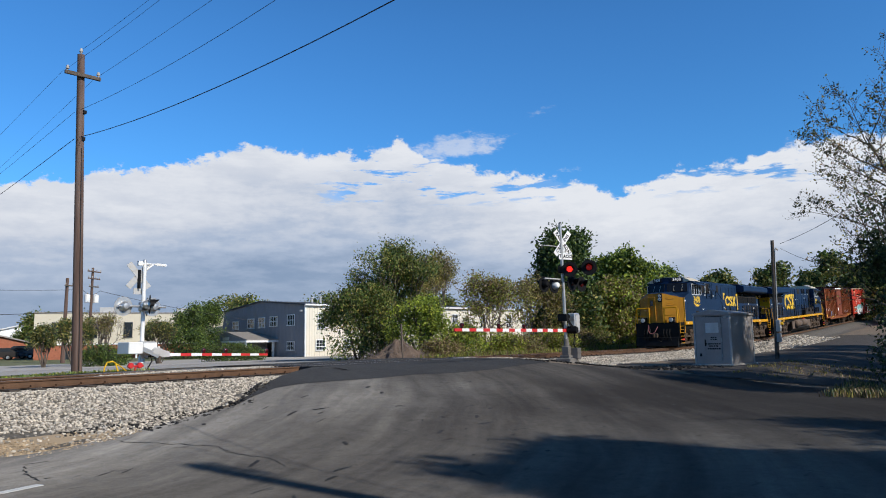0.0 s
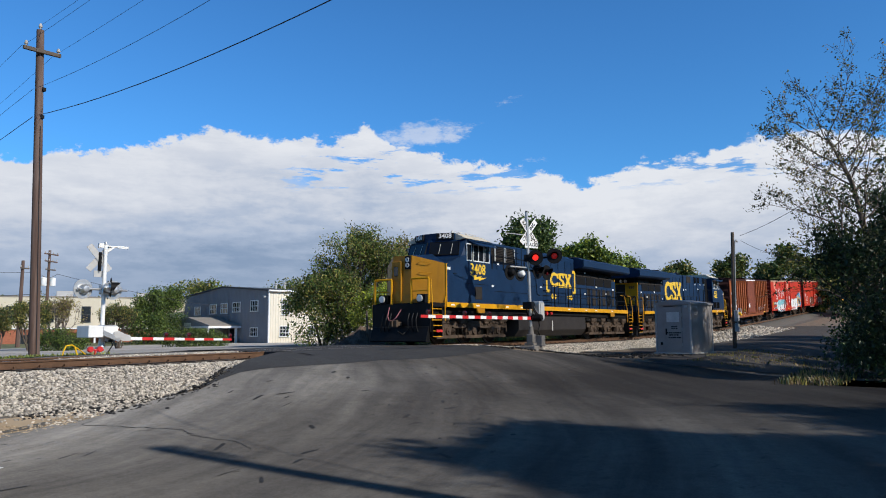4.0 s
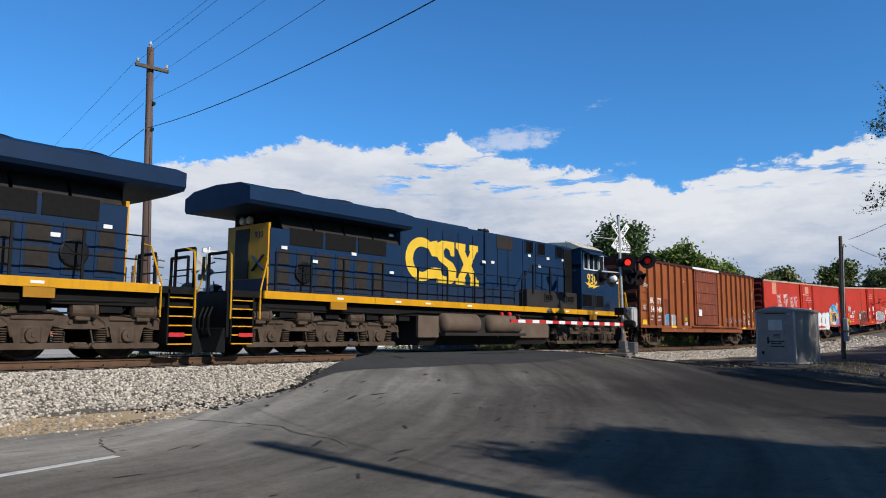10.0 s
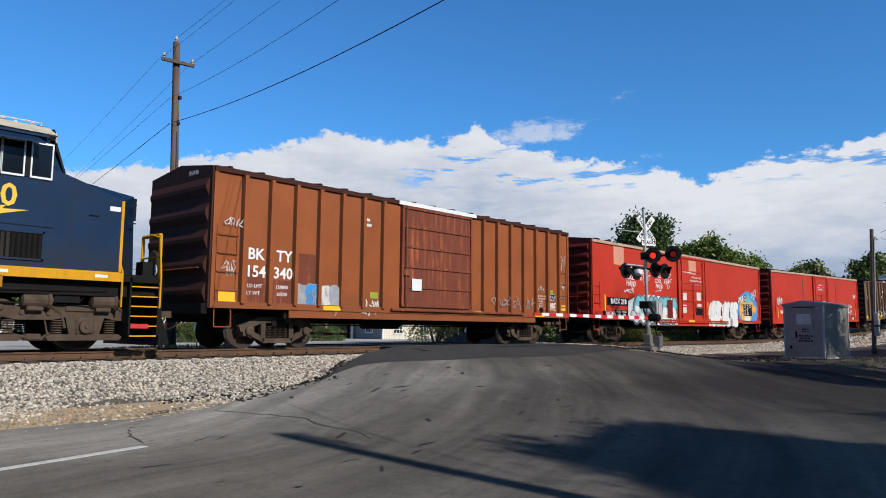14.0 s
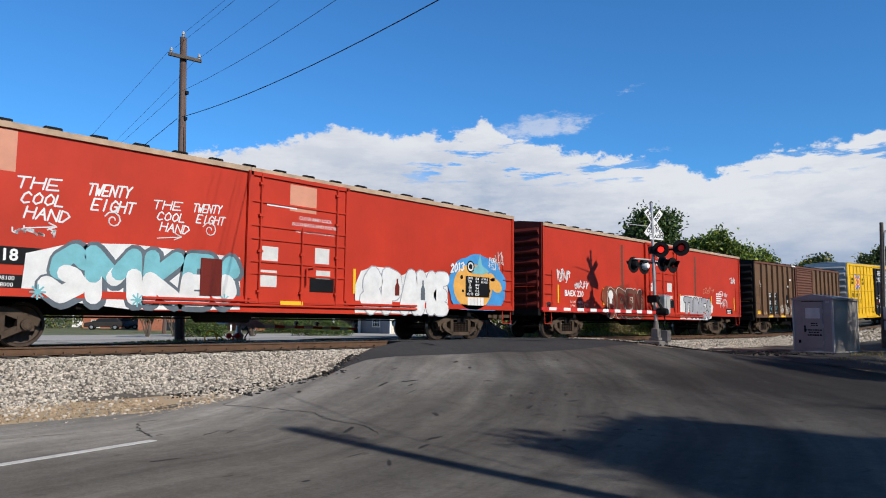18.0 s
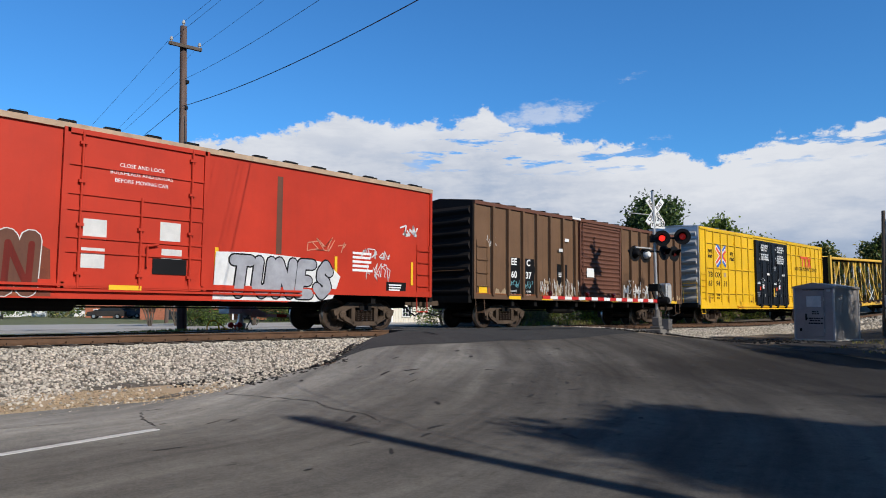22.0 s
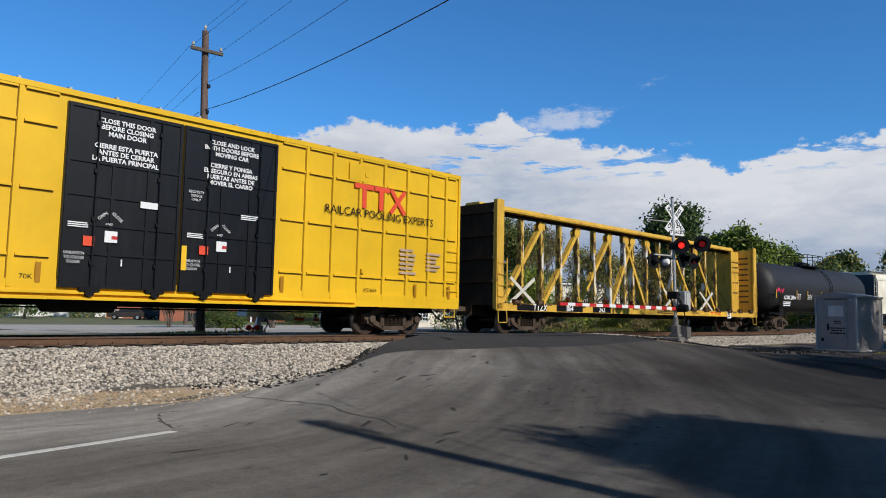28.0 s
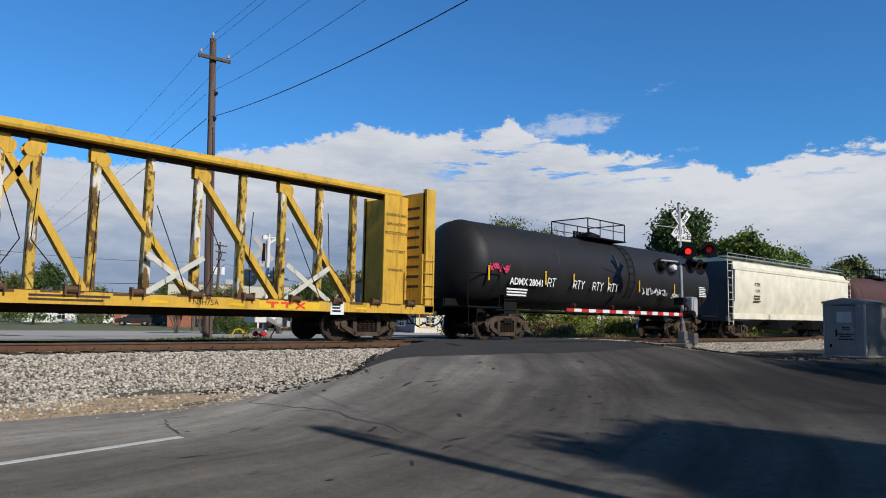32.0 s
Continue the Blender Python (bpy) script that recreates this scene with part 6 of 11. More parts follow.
def spray_letter(parent, ch, x, z, w, h, y, mat, width, lean=0.0, rise=0.0, mat_top=None, cut=0.5, label="sprayed hand-drawn letter"):
    """One letter drawn with a round nozzle; with mat_top its upper part is filled in another paint."""
    groups = {0: ([], []), 1: ([], [])}
    k = 0
    for line in STROKES[ch]:
        pts = [(int(q[0]) / 8.0, int(q[1]) / 9.0) for q in line.split()]
        pts = [(x + a * w + lean * b * h, z + b * h + rise * a * w, b) for a, b in pts]
        for p, q in zip(pts, pts[1:]):
            n = 4 if mat_top else 1
            for i in range(n):
                a = [p[j] + (q[j] - p[j]) * i / n for j in range(3)]
                b = [p[j] + (q[j] - p[j]) * (i + 1) / n for j in range(3)]
                top = 1 if mat_top and (a[2] + b[2]) / 2 + 0.06 * math.sin(k * 2.1) > cut else 0
                vs, fs = groups[top]
                d = Vector((b[0] - a[0], b[1] - a[1]))
                if d.length < 1e-5:
                    continue
                d.normalize()
                o = Vector((-d.y, d.x)) * width / 2
                yy = y - 0.00025 * (k % 24)
                k += 1
                ring = []
                for c, s0 in ((a, 0.5), (b, -0.5)):
                    for m in range(6):
                        t = math.pi * (s0 + m / 5)
                        e = d * math.cos(t) + Vector((-d.y, d.x)) * math.sin(t)
                        ring.append((c[0] + e.x * width / 2, yy, c[1] + e.y * width / 2))
                fs.append(tuple(range(len(vs), len(vs) + len(ring))))
                vs += ring
    for top, (vs, fs) in groups.items():
        if vs:
            me = bpy.data.meshes.new("spray_letter")
            me.from_pydata(vs, [], fs)
            me.materials.append(mat_top if top else mat)
            part("spray_letter", me, None, parent, label)


def spray_word(parent, text, x, z, w, h, y, mat, width, lean=0.15, rise=0.0, gap=0.28, grow_=0.0, **more):
    """A word of sprayed letters, the first one starting at x, z."""
    for i, ch in enumerate(text):
        if ch != " ":
            spray_letter(parent, ch, x + i * w * (1 + gap), z + rise * i * w - grow_ * i * h * 0.5, w, h * (1 + grow_ * i), y, mat, width, lean, rise, **more)


def bars(parent, x, z, w, h, y, mat, rows=3, seed=0):
    """Small print that cannot be read: rows of plain bars."""
    rng = random.Random(seed)
    for i in range(rows):
        zz = z + h / 2 - (i + 0.5) * h / rows
        ww = w * rng.uniform(0.7, 1.0)
        part("small_print", B(x - w / 2, x - w / 2 + ww, y - 0.004, y, zz - h / rows * 0.28, zz + h / rows * 0.28), mat, parent)


def car_end(car, x, d, half, z0, z1, peak, mat, ribs):
    """Corrugated end wall: a plate with swelling horizontal ribs, and a gabled top."""
    bm = bmesh.new()
    prism(bm, [(-half, z0), (half, z0), (half, z1), (0, peak), (-half, z1)], *sorted((x, x + d * 0.04)), plane="YZ")
    end = part("end_wall", bm, mat, car)
    for i in range(ribs):
        z = z0 + (z1 - z0) * (i + 0.6) / (ribs + 0.4)
        r = bmesh.new()
        hgt = (z1 - z0) / ribs * 0.34
        prism(r, [(x + d * 0.04, z - hgt), (x + d * 0.13, z - hgt * 0.2), (x + d * 0.13, z + hgt * 0.2), (x + d * 0.04, z + hgt)], -half + 0.12, half - 0.12)
        part("rib", r, mat, end)
    return end


def underframe(car, L, z_side, mat_side, dip=None):
    part("centre_sill", B(-L / 2 - 0.1, L / 2 + 0.1, -0.3, 0.3, 0.66, 1.02), M["under"], car)
    for x in np.linspace(-L / 2 + 2.3, L / 2 - 2.3, 9):
        part("cross_bearer", B(x - 0.08, x + 0.08, -1.42, 1.42, 0.78, 1.02), M["under"], car)
    part("floor", B(-L / 2, L / 2, -1.45, 1.45, 1.0, 1.08), M["under"], car)
    res = bmesh.new()
    lathe(res, [(-1.5, 0.1), (-1.42, 0.2), (0.0, 0.2), (0.08, 0.1)], 12, "X", (-1.0, -0.85, 0.72))
    part("air_tank", res, M["under"], car)
    rod = bmesh.new()
    tube(rod, (-L / 2 + 3, -0.6, 0.62), (L / 2 - 3, -0.6, 0.62), 0.02, n=5)
    part("brake_rod", rod, M["under"], car)


def boxcar(name, label, L, top, peak, body, endm, ends_ribs, door, mats):
    car = thing(name, label, "boxcar", "train")
    h = L / 2
    yb = 1.52
    part("body", B(-h, h, -yb, yb, 1.05, top), body, car)
    roof = bmesh.new()
    prism(roof, [(-yb - 0.03, top), (0, peak), (yb + 0.03, top), (yb + 0.03, top - 0.05), (-yb - 0.03, top - 0.05)], -h, h, plane="YZ")
    part("roof", roof, mats.get("roof", M["under"]), car)
    for i in range(int(L / 0.9)):
        x = -h + (i + 0.5) * L / int(L / 0.9)
        bm = bmesh.new()
        for s in (-1, 1):
            bar(bm, (x, s * (yb + 0.02), top + 0.03), (x, 0, peak + 0.03), 0.05, 0.05, up=(0, 0, 1))
        part("roof_rib", bm, mats.get("roof", M["under"]), car)
    for s in (-1, 1):
        part("eave", B(-h, h, min(s * yb, s * (yb + 0.06)), max(s * yb, s * (yb + 0.06)), top - 0.12, top), mats.get("eave", body), car)
        part("side_sill", B(-h, h, min(s * yb, s * (yb + 0.04)), max(s * yb, s * (yb + 0.04)), 1.0, 1.16), mats.get("sill", body), car)
        for e in (-1, 1):
            part("corner_post", B(min(e * h, e * (h - 0.09)), max(e * h, e * (h - 0.09)), min(s * yb, s * (yb + 0.045)), max(s * yb, s * (yb + 0.045)), 1.0, top - 0.1), body, car)
    for e in (-1, 1):
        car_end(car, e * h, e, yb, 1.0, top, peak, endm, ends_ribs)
        coupler(car, e * h, e)
        part("end_sill", B(min(e * h, e * (h + 0.16)), max(e * h, e * (h + 0.16)), -1.45, 1.45, 0.86, 1.1), M["under"], car)
        gr = bmesh.new()
        tube(gr, (e * (h + 0.2), -1.3, 1.95), (e * (h + 0.2), 0.4, 1.95), 0.016, n=5)
        part("end_grab_iron", gr, mats.get("ladder", body), car)
        for s in (-1, 1):
            stp = bmesh.new()
            path_tube(stp, [(e * (h - 0.15), s * 1.5, 1.0), (e * (h - 0.15), s * 1.52, 0.55), (e * (h - 0.6), s * 1.52, 0.55), (e * (h - 0.6), s * 1.5, 1.0)], 0.016, 5)
            part("sill_step", stp, mats.get("ladder", body), car)
    wheel = bmesh.new()
    lathe(wheel, [(-h - 0.26, 0.27), (-h - 0.29, 0.28), (-h - 0.31, 0.24)], 18, "X", (0, 0.75, 2.2))
    for i in range(4):
        bar(wheel, (-h - 0.28, 0.75, 2.2), (-h - 0.28, 0.75 + 0.26 * math.cos(i * 1.571), 2.2 + 0.26 * math.sin(i * 1.571)), 0.025, 0.02, up=(1, 0, 0))
    tube(wheel, (-h, 0.75, 2.2), (-h - 0.3, 0.75, 2.2), 0.025, n=6)
    part("hand_brake_wheel", wheel, M["truck"], car)
    underframe(car, L, 1.0, body)
    freight_truck(car, -h + 2.3)
    freight_truck(car, h - 2.3)
    return car


def side_post(car, x, y, z0, z1, mat, w=0.06, d=0.105, seam="seam", sw=0.032):
    bm = bmesh.new()
    prism(bm, [(x - w, y), (x - w * 0.86, y - d), (x + w * 0.86, y - d), (x + w, y)], z0, z1, plane="XY")
    # thin dark strip along the -x side of the post
    part("post_strip", B(x - w - sw, x - w + 0.002, y - 0.005, y, z0, z1), M[seam], car, "thin dark strip beside the post")
    return part("side_post", bm, mat, car)


def sliding_door(car, x0, x1, y, z0, z1, mat, rows, ribs=False):
    d = part("door", B(x0, x1, y - 0.07, y, z0, z1), mat, car)
    fr = bmesh.new()
    for q in ((x0, x0 + 0.08, z0, z1), (x1 - 0.08, x1, z0, z1), (x0, x1, z0, z0 + 0.08), (x0, x1, z1 - 0.08, z1)):
        box(fr, q[0], q[1], y - 0.11, y - 0.07, q[2], q[3])
    part("door_frame", fr, mat, d)
    for i in range(1, rows):
        z = z0 + (z1 - z0) * i / rows
        bm = bmesh.new()
        if ribs:
            prism(bm, [(y - 0.07, z - 0.06), (y - 0.115, z), (y - 0.07, z + 0.06)], x0 + 0.1, x1 - 0.1, plane="YZ")
        else:
            box(bm, x0 + 0.08, x1 - 0.08, y - 0.105, y - 0.07, z - 0.04, z + 0.04)
        part("door_rib", bm, mat, d)
    rod = bmesh.new()
    for x in (x0 + 0.16,):
        tube(rod, (x, y - 0.14, z0), (x, y - 0.14, z1), 0.02, n=6)
        box(rod, x - 0.1, x + 0.18, y - 0.15, y - 0.11, z0 + 0.95, z0 + 1.1)
    part("lock_rod", rod, mat, d)
    tr = bmesh.new()
    box(tr, x0 - 0.4, x1 + (x1 - x0) * 0.9, y - 0.13, y, z0 - 0.13, z0 - 0.07)
    part("door_track", tr, mat, car)
    return d


def orange_boxcar():
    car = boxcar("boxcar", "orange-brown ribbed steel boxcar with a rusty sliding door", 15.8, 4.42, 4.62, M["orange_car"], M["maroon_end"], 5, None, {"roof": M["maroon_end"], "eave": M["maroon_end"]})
    y = -1.52
    for x in [-7.04 + 0.79 * i for i in range(7)] + [2.44 + 0.79 * i for i in range(7)]:
        for s in (-1, 1):
            if s < 0:
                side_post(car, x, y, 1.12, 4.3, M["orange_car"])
    sliding_door(car, -1.58, 1.75, y, 1.2, 4.28, M["orange_dark"], 5)
    panel(car, -1.7, 2.0, 4.30, 4.42, -1.585, M["white"], "roof_flashing", 0.02, "white flashing strip over the door")
    ladder(car, -7.75, -7.2, y, 1.2, 3.0, M["orange_car"], 4)
    ladder(car, 7.2, 7.75, y, 1.2, 3.0, M["orange_car"], 4)
    for s, x, z, h in (("BK", -6.65, 2.36, 0.40), ("TY", -5.80, 2.36, 0.40), ("154", -6.65, 1.92, 0.40), ("340", -5.82, 1.92, 0.40)):
        words(s, h, x, y - 0.008, z, car, M["text"], "lettering", 0.008)
    for s, x, z in (("LD LMT", -6.66, 1.57), ("LT WT", -6.70, 1.39), ("159800", -5.84, 1.57), ("60200", -5.84, 1.39)):
        words(s, 0.13, x, y - 0.006, z, car, M["text"], "lettering")
    panel(car, -7.68, -7.2, 1.16, 1.40, y - 0.02, M["reflector"], "yellow_plate")
    panel(car, -1.15, -0.72, 1.70, 2.06, y - 0.115, M["white"], "placard", 0.006, "white paper placard")
    for x in (-4.2, 2.2, 5.85):
        panel(car, x - 0.3, x + 0.3, 1.02, 1.14, y - 0.045, M["reflector"], "yellow_plate")
    bubbles(car, -5.45, -3.85, 1.06, 1.72, y - 0.012, [M["silver_spray"], M["spray_blue"], M["dullwhite"]], 3, 4)
    scribble(car, -2.75, 1.12, 0.62, 0.5, y - 0.008, M["white"], 8, 5, 0.045)
    panel(car, -2.78, -2.46, 1.40, 1.58, y - 0.012, M["leaf_bright"], "green_sticker")
    scribble(car, -7.35, 3.1, 0.5, 0.25, y - 0.065, M["spraywhite"], 4, 4, 0.02)
    scribble(car, -7.4, 1.95, 0.4, 0.45, y - 0.01, M["dullwhite"], 5, 3, 0.015)
    scribble(car, 4.2, 1.5, 2.6, 0.5, y - 0.07, M["silver_spray"], 6, 9, 0.02)
    panel(car, 7.24, 7.66, 1.28, 1.50, y - 0.02, M["reflector"], "yellow_plate")
    for i, row in enumerate(("EXW 10-8 H 13-3", "EW 10-0 H 14-6", "IL 50-6", "IW 9-6", "IH 11-0", "CU FT 5277")):
        words(row, 0.085, 6.0, y - 0.006, 1.80 - i * 0.095, car, M["text"], "lettering")
    stencil = panel(car, 6.48, 6.96, 1.63, 1.91, y - 0.008, M["black"], "stencil_plate", 0.004, "black stencilled plate with a white border")
    for z in (1.655, 1.885):
        panel(stencil, 6.50, 6.94, z - 0.008, z + 0.008, y - 0.013, M["text"], "stencil_line")
    for i, w in enumerate((0.14, 0.10, 0.16)):
        panel(stencil, 6.53, 6.53 + w, 1.82 - i * 0.06, 1.845 - i * 0.06, y - 0.013, M["text"], "stencil_line")
    scribble(car, 6.82, 1.77, 0.2, 0.16, y - 0.016, M["dullwhite"], 12, 3, 0.012)
    panel(car, 6.60, 6.82, 1.93, 2.06, y - 0.008, M["leaf_bright"], "green_sticker")
    spray_word(car, "HYPE", 6.50, 1.30, 0.095, 0.25, y - 0.008, M["white"], 0.032, lean=0.15)
    scribble(car, 7.46, 3.15, 0.36, 0.6, y - 0.01, M["dullwhite"], 15, 3, 0.012)
    scribble(car, 7.46, 2.25, 0.40, 0.26, y - 0.01, M["dullwhite"], 16, 5, 0.016)
    scribble(car, 7.46, 1.80, 0.38, 0.2, y - 0.01, M["silver_spray"], 17, 5, 0.014)
    scribble(car, 5.98, 2.08, 0.4, 0.3, y - 0.01, M["dullwhite"], 18, 4, 0.014)
    panel(car, 5.12, 5.30, 1.03, 1.10, y - 0.045, M["red"], "red_sticker")
    for x0, x1 in ((-6.98, -6.28), (-6.2, -5.5), (-5.4, -4.72)):
        panel(car, x0, x1, 1.1, (1.98, 1.75, 2.5)[int((x0 + 7) / 0.78)], y, M["orange_dark"], "repaint_panel", 0.003, "darker repainted panel")
    for s in (-1, 1):
        part("side_skirt", B(-5.6, 5.6, min(s * 1.49, s * 1.53), max(s * 1.49, s * 1.53), 0.80, 1.05), M["orange_car"], car)
    bars(car, -2.9, 3.6, 0.3, 0.3, y - 0.006, M["dullwhite"], 2, 1)
    words("154340", 0.16, 0, 0, 0, car, M["dullwhite"], "end_lettering").matrix_local = pose(-8.05, -0.8, 4.3, 90, 0, -90)
    return car


def red_boxcar(kind):
    L = 18.8
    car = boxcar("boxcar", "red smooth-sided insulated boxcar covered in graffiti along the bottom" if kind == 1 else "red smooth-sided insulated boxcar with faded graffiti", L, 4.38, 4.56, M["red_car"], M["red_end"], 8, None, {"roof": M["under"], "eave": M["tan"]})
    y, h = -1.52, L / 2
    for x in np.arange(-h + 0.4, h, 0.92):
        part("roof_cleat", B(x, x + 0.35, -1.5, -1.36, 4.38, 4.46, bevel=0.02), M["black"], car)
    # skirt that dips between the trucks
    flat_poly(car, [(-h + 3.6, 1.06), (-h + 5.4, 0.78), (h - 5.4, 0.78), (h - 3.6, 1.06)], y - 0.002, M["red_car"], "side_skirt", "", 0.03)
    # rivets down the corner
    rv = bmesh.new()
    for e in (-1, 1):
        for i in range(34):
            z = 1.2 + i * 0.094
            lathe(rv, [(y, 0.016), (y - 0.014, 0.012)], 5, "Y", (e * (h - 0.16), 0, z))
    tagged(part("rivets", rv, M["red_car"], car), kind="stuff")
    x0, x1 = -1.5, 1.62
    d = part("door", B(x0, x1, y - 0.05, y, 1.08, 4.22), M["red_car"], car)
    fr = bmesh.new()
    for q in ((x0 - 0.06, x0 + 0.06, 1.0, 4.28), (x1 - 0.06, x1 + 0.06, 1.0, 4.28), (x0, x1, 4.18, 4.28), (x0, x1, 1.0, 1.12)):
        box(fr, q[0], q[1], y - 0.1, y - 0.04, q[2], q[3])
    part("door_frame", fr, M["red_car"], d)
    for z in (1.75, 2.05, 2.62, 2.95, 3.55):
        part("door_rib", B(x0 + 0.06, x1 - 0.06, y - 0.085, y - 0.05, z - 0.025, z + 0.025), M["red_car"], d)
    for x in (x0 + 0.32, 0.1, x1 - 0.36):
        rod = bmesh.new()
        tube(rod, (x, y - 0.1, 1.0), (x, y - 0.1, 4.25 if x != 0.1 else 3.0), 0.025, n=6)
        for z in (1.3, 2.3, 3.2, 4.0):
            if z < 3 or x != 0.1:
                box(rod, x - 0.07, x + 0.07, y - 0.13, y - 0.06, z - 0.03, z + 0.03)
        part("lock_rod", rod, M["red_car"], d)
    tr = bmesh.new()
    for z in (0.96, 1.06):
        box(tr, x0 - 2.6, x1 + 2.8, y - 0.11, y - 0.04, z - 0.025, z + 0.025)
    part("door_track", tr, M["red_car"], car)
    crank = bmesh.new()
    path_tube(crank, [(0.25, y - 0.12, 1.5), (0.25, y - 0.12, 1.95), (0.5, y - 0.12, 2.0)], 0.025, 6)
    part("door_crank", crank, M["red_car"], d)
    for e in (-1, 1):
        for s in (-1, 1):
            ladder(car, *sorted((e * (h - 0.1), e * (h - 0.62))), s * 1.52, 1.15, 2.6, M["red_car"], 4)
        ladder(car, -0.25, 0.25, 0, 0, 1.4, M["red_end"], 4, "end_ladder").matrix_local = pose(e * (h + 0.14), -1.15, 1.15, 0, 0, -90 if e < 0 else 90)
    part("data_sign", B(0.4, 1.2, y - 0.07, y - 0.05, 1.35, 1.7), M["black"], d)
    for x, z in ((-1.1, 2.02), (-1.12, 1.42), (0.55, 2.1), (0.6, 1.5)):
        panel(car, x, x + 0.48, z, z + 0.42, y - 0.052, M["dullwhite"], "paper_placard", 0.006, "torn white placard")
    for xx in (-8.38, -5.07, -2.08, 1.98, 5.6, 8.55):
        panel(car, xx - 0.045, xx + 0.045, 1.35, 2.05, y - 0.012, M["reflector"], "reflector_strip", 0.006, "yellow reflector strip")
    panel(car, -0.55, 0.15, 0.98, 1.08, y - 0.115, M["reflector"], "yellow_plate")
    if kind == 1:
        panel(car, -7.6, -6.72, 3.42, 4.24, y, M["salmon"], "faded_square", 0.004, "faded salmon-pink square")
        panel(car, -0.30, 0.56, 3.42, 4.12, y - 0.051, M["salmon"], "faded_square", 0.004, "faded salmon-pink square")
        bars(car, -0.4, 3.5, 1.2, 0.08, y - 0.055, M["text"], 1, 3)
        for i, s in enumerate(("CLOSE AND LOCK", "BULKHEADS AND DOORS", "BEFORE MOVING CAR")):
            words(s, 0.13, 0.55, y - 0.056, 3.26 - i * 0.17, car, M["text"])
        panel(car, -8.2, -6.15, 1.62, 1.96, y - 0.014, M["black"], "number_panel", 0.005)
        words("BAEX 218", 0.32, -7.25, y - 0.022, 1.79, car, M["text"], "lettering", 0.008)
        panel(car, -7.62, -6.45, 1.14, 1.42, y - 0.014, M["black"], "number_panel", 0.005)
        for i, s in enumerate(("LD LMT   198100", "LT WT     78000")):
            words(s, 0.115, -7.03, y - 0.021, 1.35 - i * 0.13, car, M["text"])
        for x, z, k_, lines in ((-6.72, 3.12, 0.86, ("THE", "COOL", "HAND")), (-5.36, 3.16, 0.92, ("TWENTY", "EIGHT")), (-3.95, 3.04, 0.72, ("THE", "COOL", "HAND")), (-2.98, 3.08, 0.74, ("TWENTY", "EIGHT"))):
            for i, w_ in enumerate(lines):
                lw = 0.98 * k_ / len(w_) / 1.25
                spray_word(car, w_, x + 0.10 * i, z - i * 0.33 * k_, lw, 0.26 * k_, y - 0.006, M["spraywhite"], 0.042 * k_, 0.25, 0.06 - 0.05 * i)
            swirl = bmesh.new()
            cx_, cz_ = x + 0.62 * k_, z - (len(lines) - 0.55) * 0.36 * k_
            if len(lines) == 3:
                path_tube(swirl, [(cx_ - 0.3, y - 0.006, cz_ - 0.02), (cx_ + 0.28, y - 0.006, cz_ + 0.06), (cx_ + 0.12, y - 0.006, cz_ + 0.13), (cx_ + 0.28, y - 0.006, cz_ + 0.06), (cx_ + 0.1, y - 0.006, cz_ - 0.02)], 0.018 * k_, 5)
            else:
                path_tube(swirl, [(cx_ + (0.04 + 0.012 * j) * math.cos(j * 0.7), y - 0.006, cz_ + (0.04 + 0.012 * j) * math.sin(j * 0.7)) for j in range(14)], 0.018 * k_, 5)
            part("spray_tag", swirl, M["spraywhite"], car, "sprayed flourish under the words")
        scribble(car, -7.95, 1.26, 0.9, 0.22, y - 0.02, M["spraywhite"], 37, 6, 0.03)
        scribble(car, -6.35, 2.30, 0.8, 0.2, y - 0.008, M["spraywhite"], 38, 5, 0.035)
        flat_poly(car, [(-6.5, 1.02), (-6.45, 1.85), (-5.6, 2.12), (-4.4, 2.2), (-3.0, 2.15), (-1.7, 2.1), (-1.66, 0.84), (-3.2, 0.80), (-4.4, 0.80)], y - 0.034, M["spraywhite"], "spray_ground", "white sprayed ground", 0.003)
        for i, (ch, x_, w_) in enumerate((("S", -6.05, 0.62), ("M", -5.10, 0.86), ("K", -3.92, 0.58), ("E", -3.05, 0.44), ("S", -2.30, 0.36))):
            lean_ = (0.18, -0.05, 0.05, 0.12, 0.15)[i]
            spray_letter(car, ch, x_, 1.02, w_, 0.92, y - 0.0375, M["silver_dark"], 0.52, lean_, label="dark grey outline of a sprayed letter")
            spray_letter(car, ch, x_ - 0.03, 1.06, w_, 0.88, y - 0.0465, M["spraywhite"], 0.35, lean_, 0.0, M["cyan"], 0.50, "blocky sprayed letter, cyan above and white below")
        for x_, z_ in ((-6.2, 1.1), (-4.2, 1.0), (-2.1, 1.05)):
            star = bmesh.new()
            for q in range(4):
                ca, sa = math.cos(q * 0.785) * 0.15, math.sin(q * 0.785) * 0.15
                bar(star, (x_ - ca, y - 0.054 - 0.0004 * q, z_ - sa), (x_ + ca, y - 0.054 - 0.0004 * q, z_ + sa), 0.002, 0.035, up=(0, 1, 0))
            part("spray_star", star, M["cyan"], car, "small cyan sprayed star")
        panel(car, -2.75, -2.2, 1.15, 2.02, y - 0.068, M["red_end"], "repair_patch", 0.004, "dark red repair patch")
        flat_poly(car, [(2.0, 0.82), (2.0, 1.6), (2.2, 2.0), (2.7, 2.16), (3.3, 2.14), (3.8, 1.95), (4.2, 2.12), (4.6, 2.02), (5.0, 2.14), (5.85, 2.1), (5.9, 0.9), (5.0, 0.82)], y - 0.034, M["spraywhite"], "spray_ground", "white sprayed ground", 0.002)
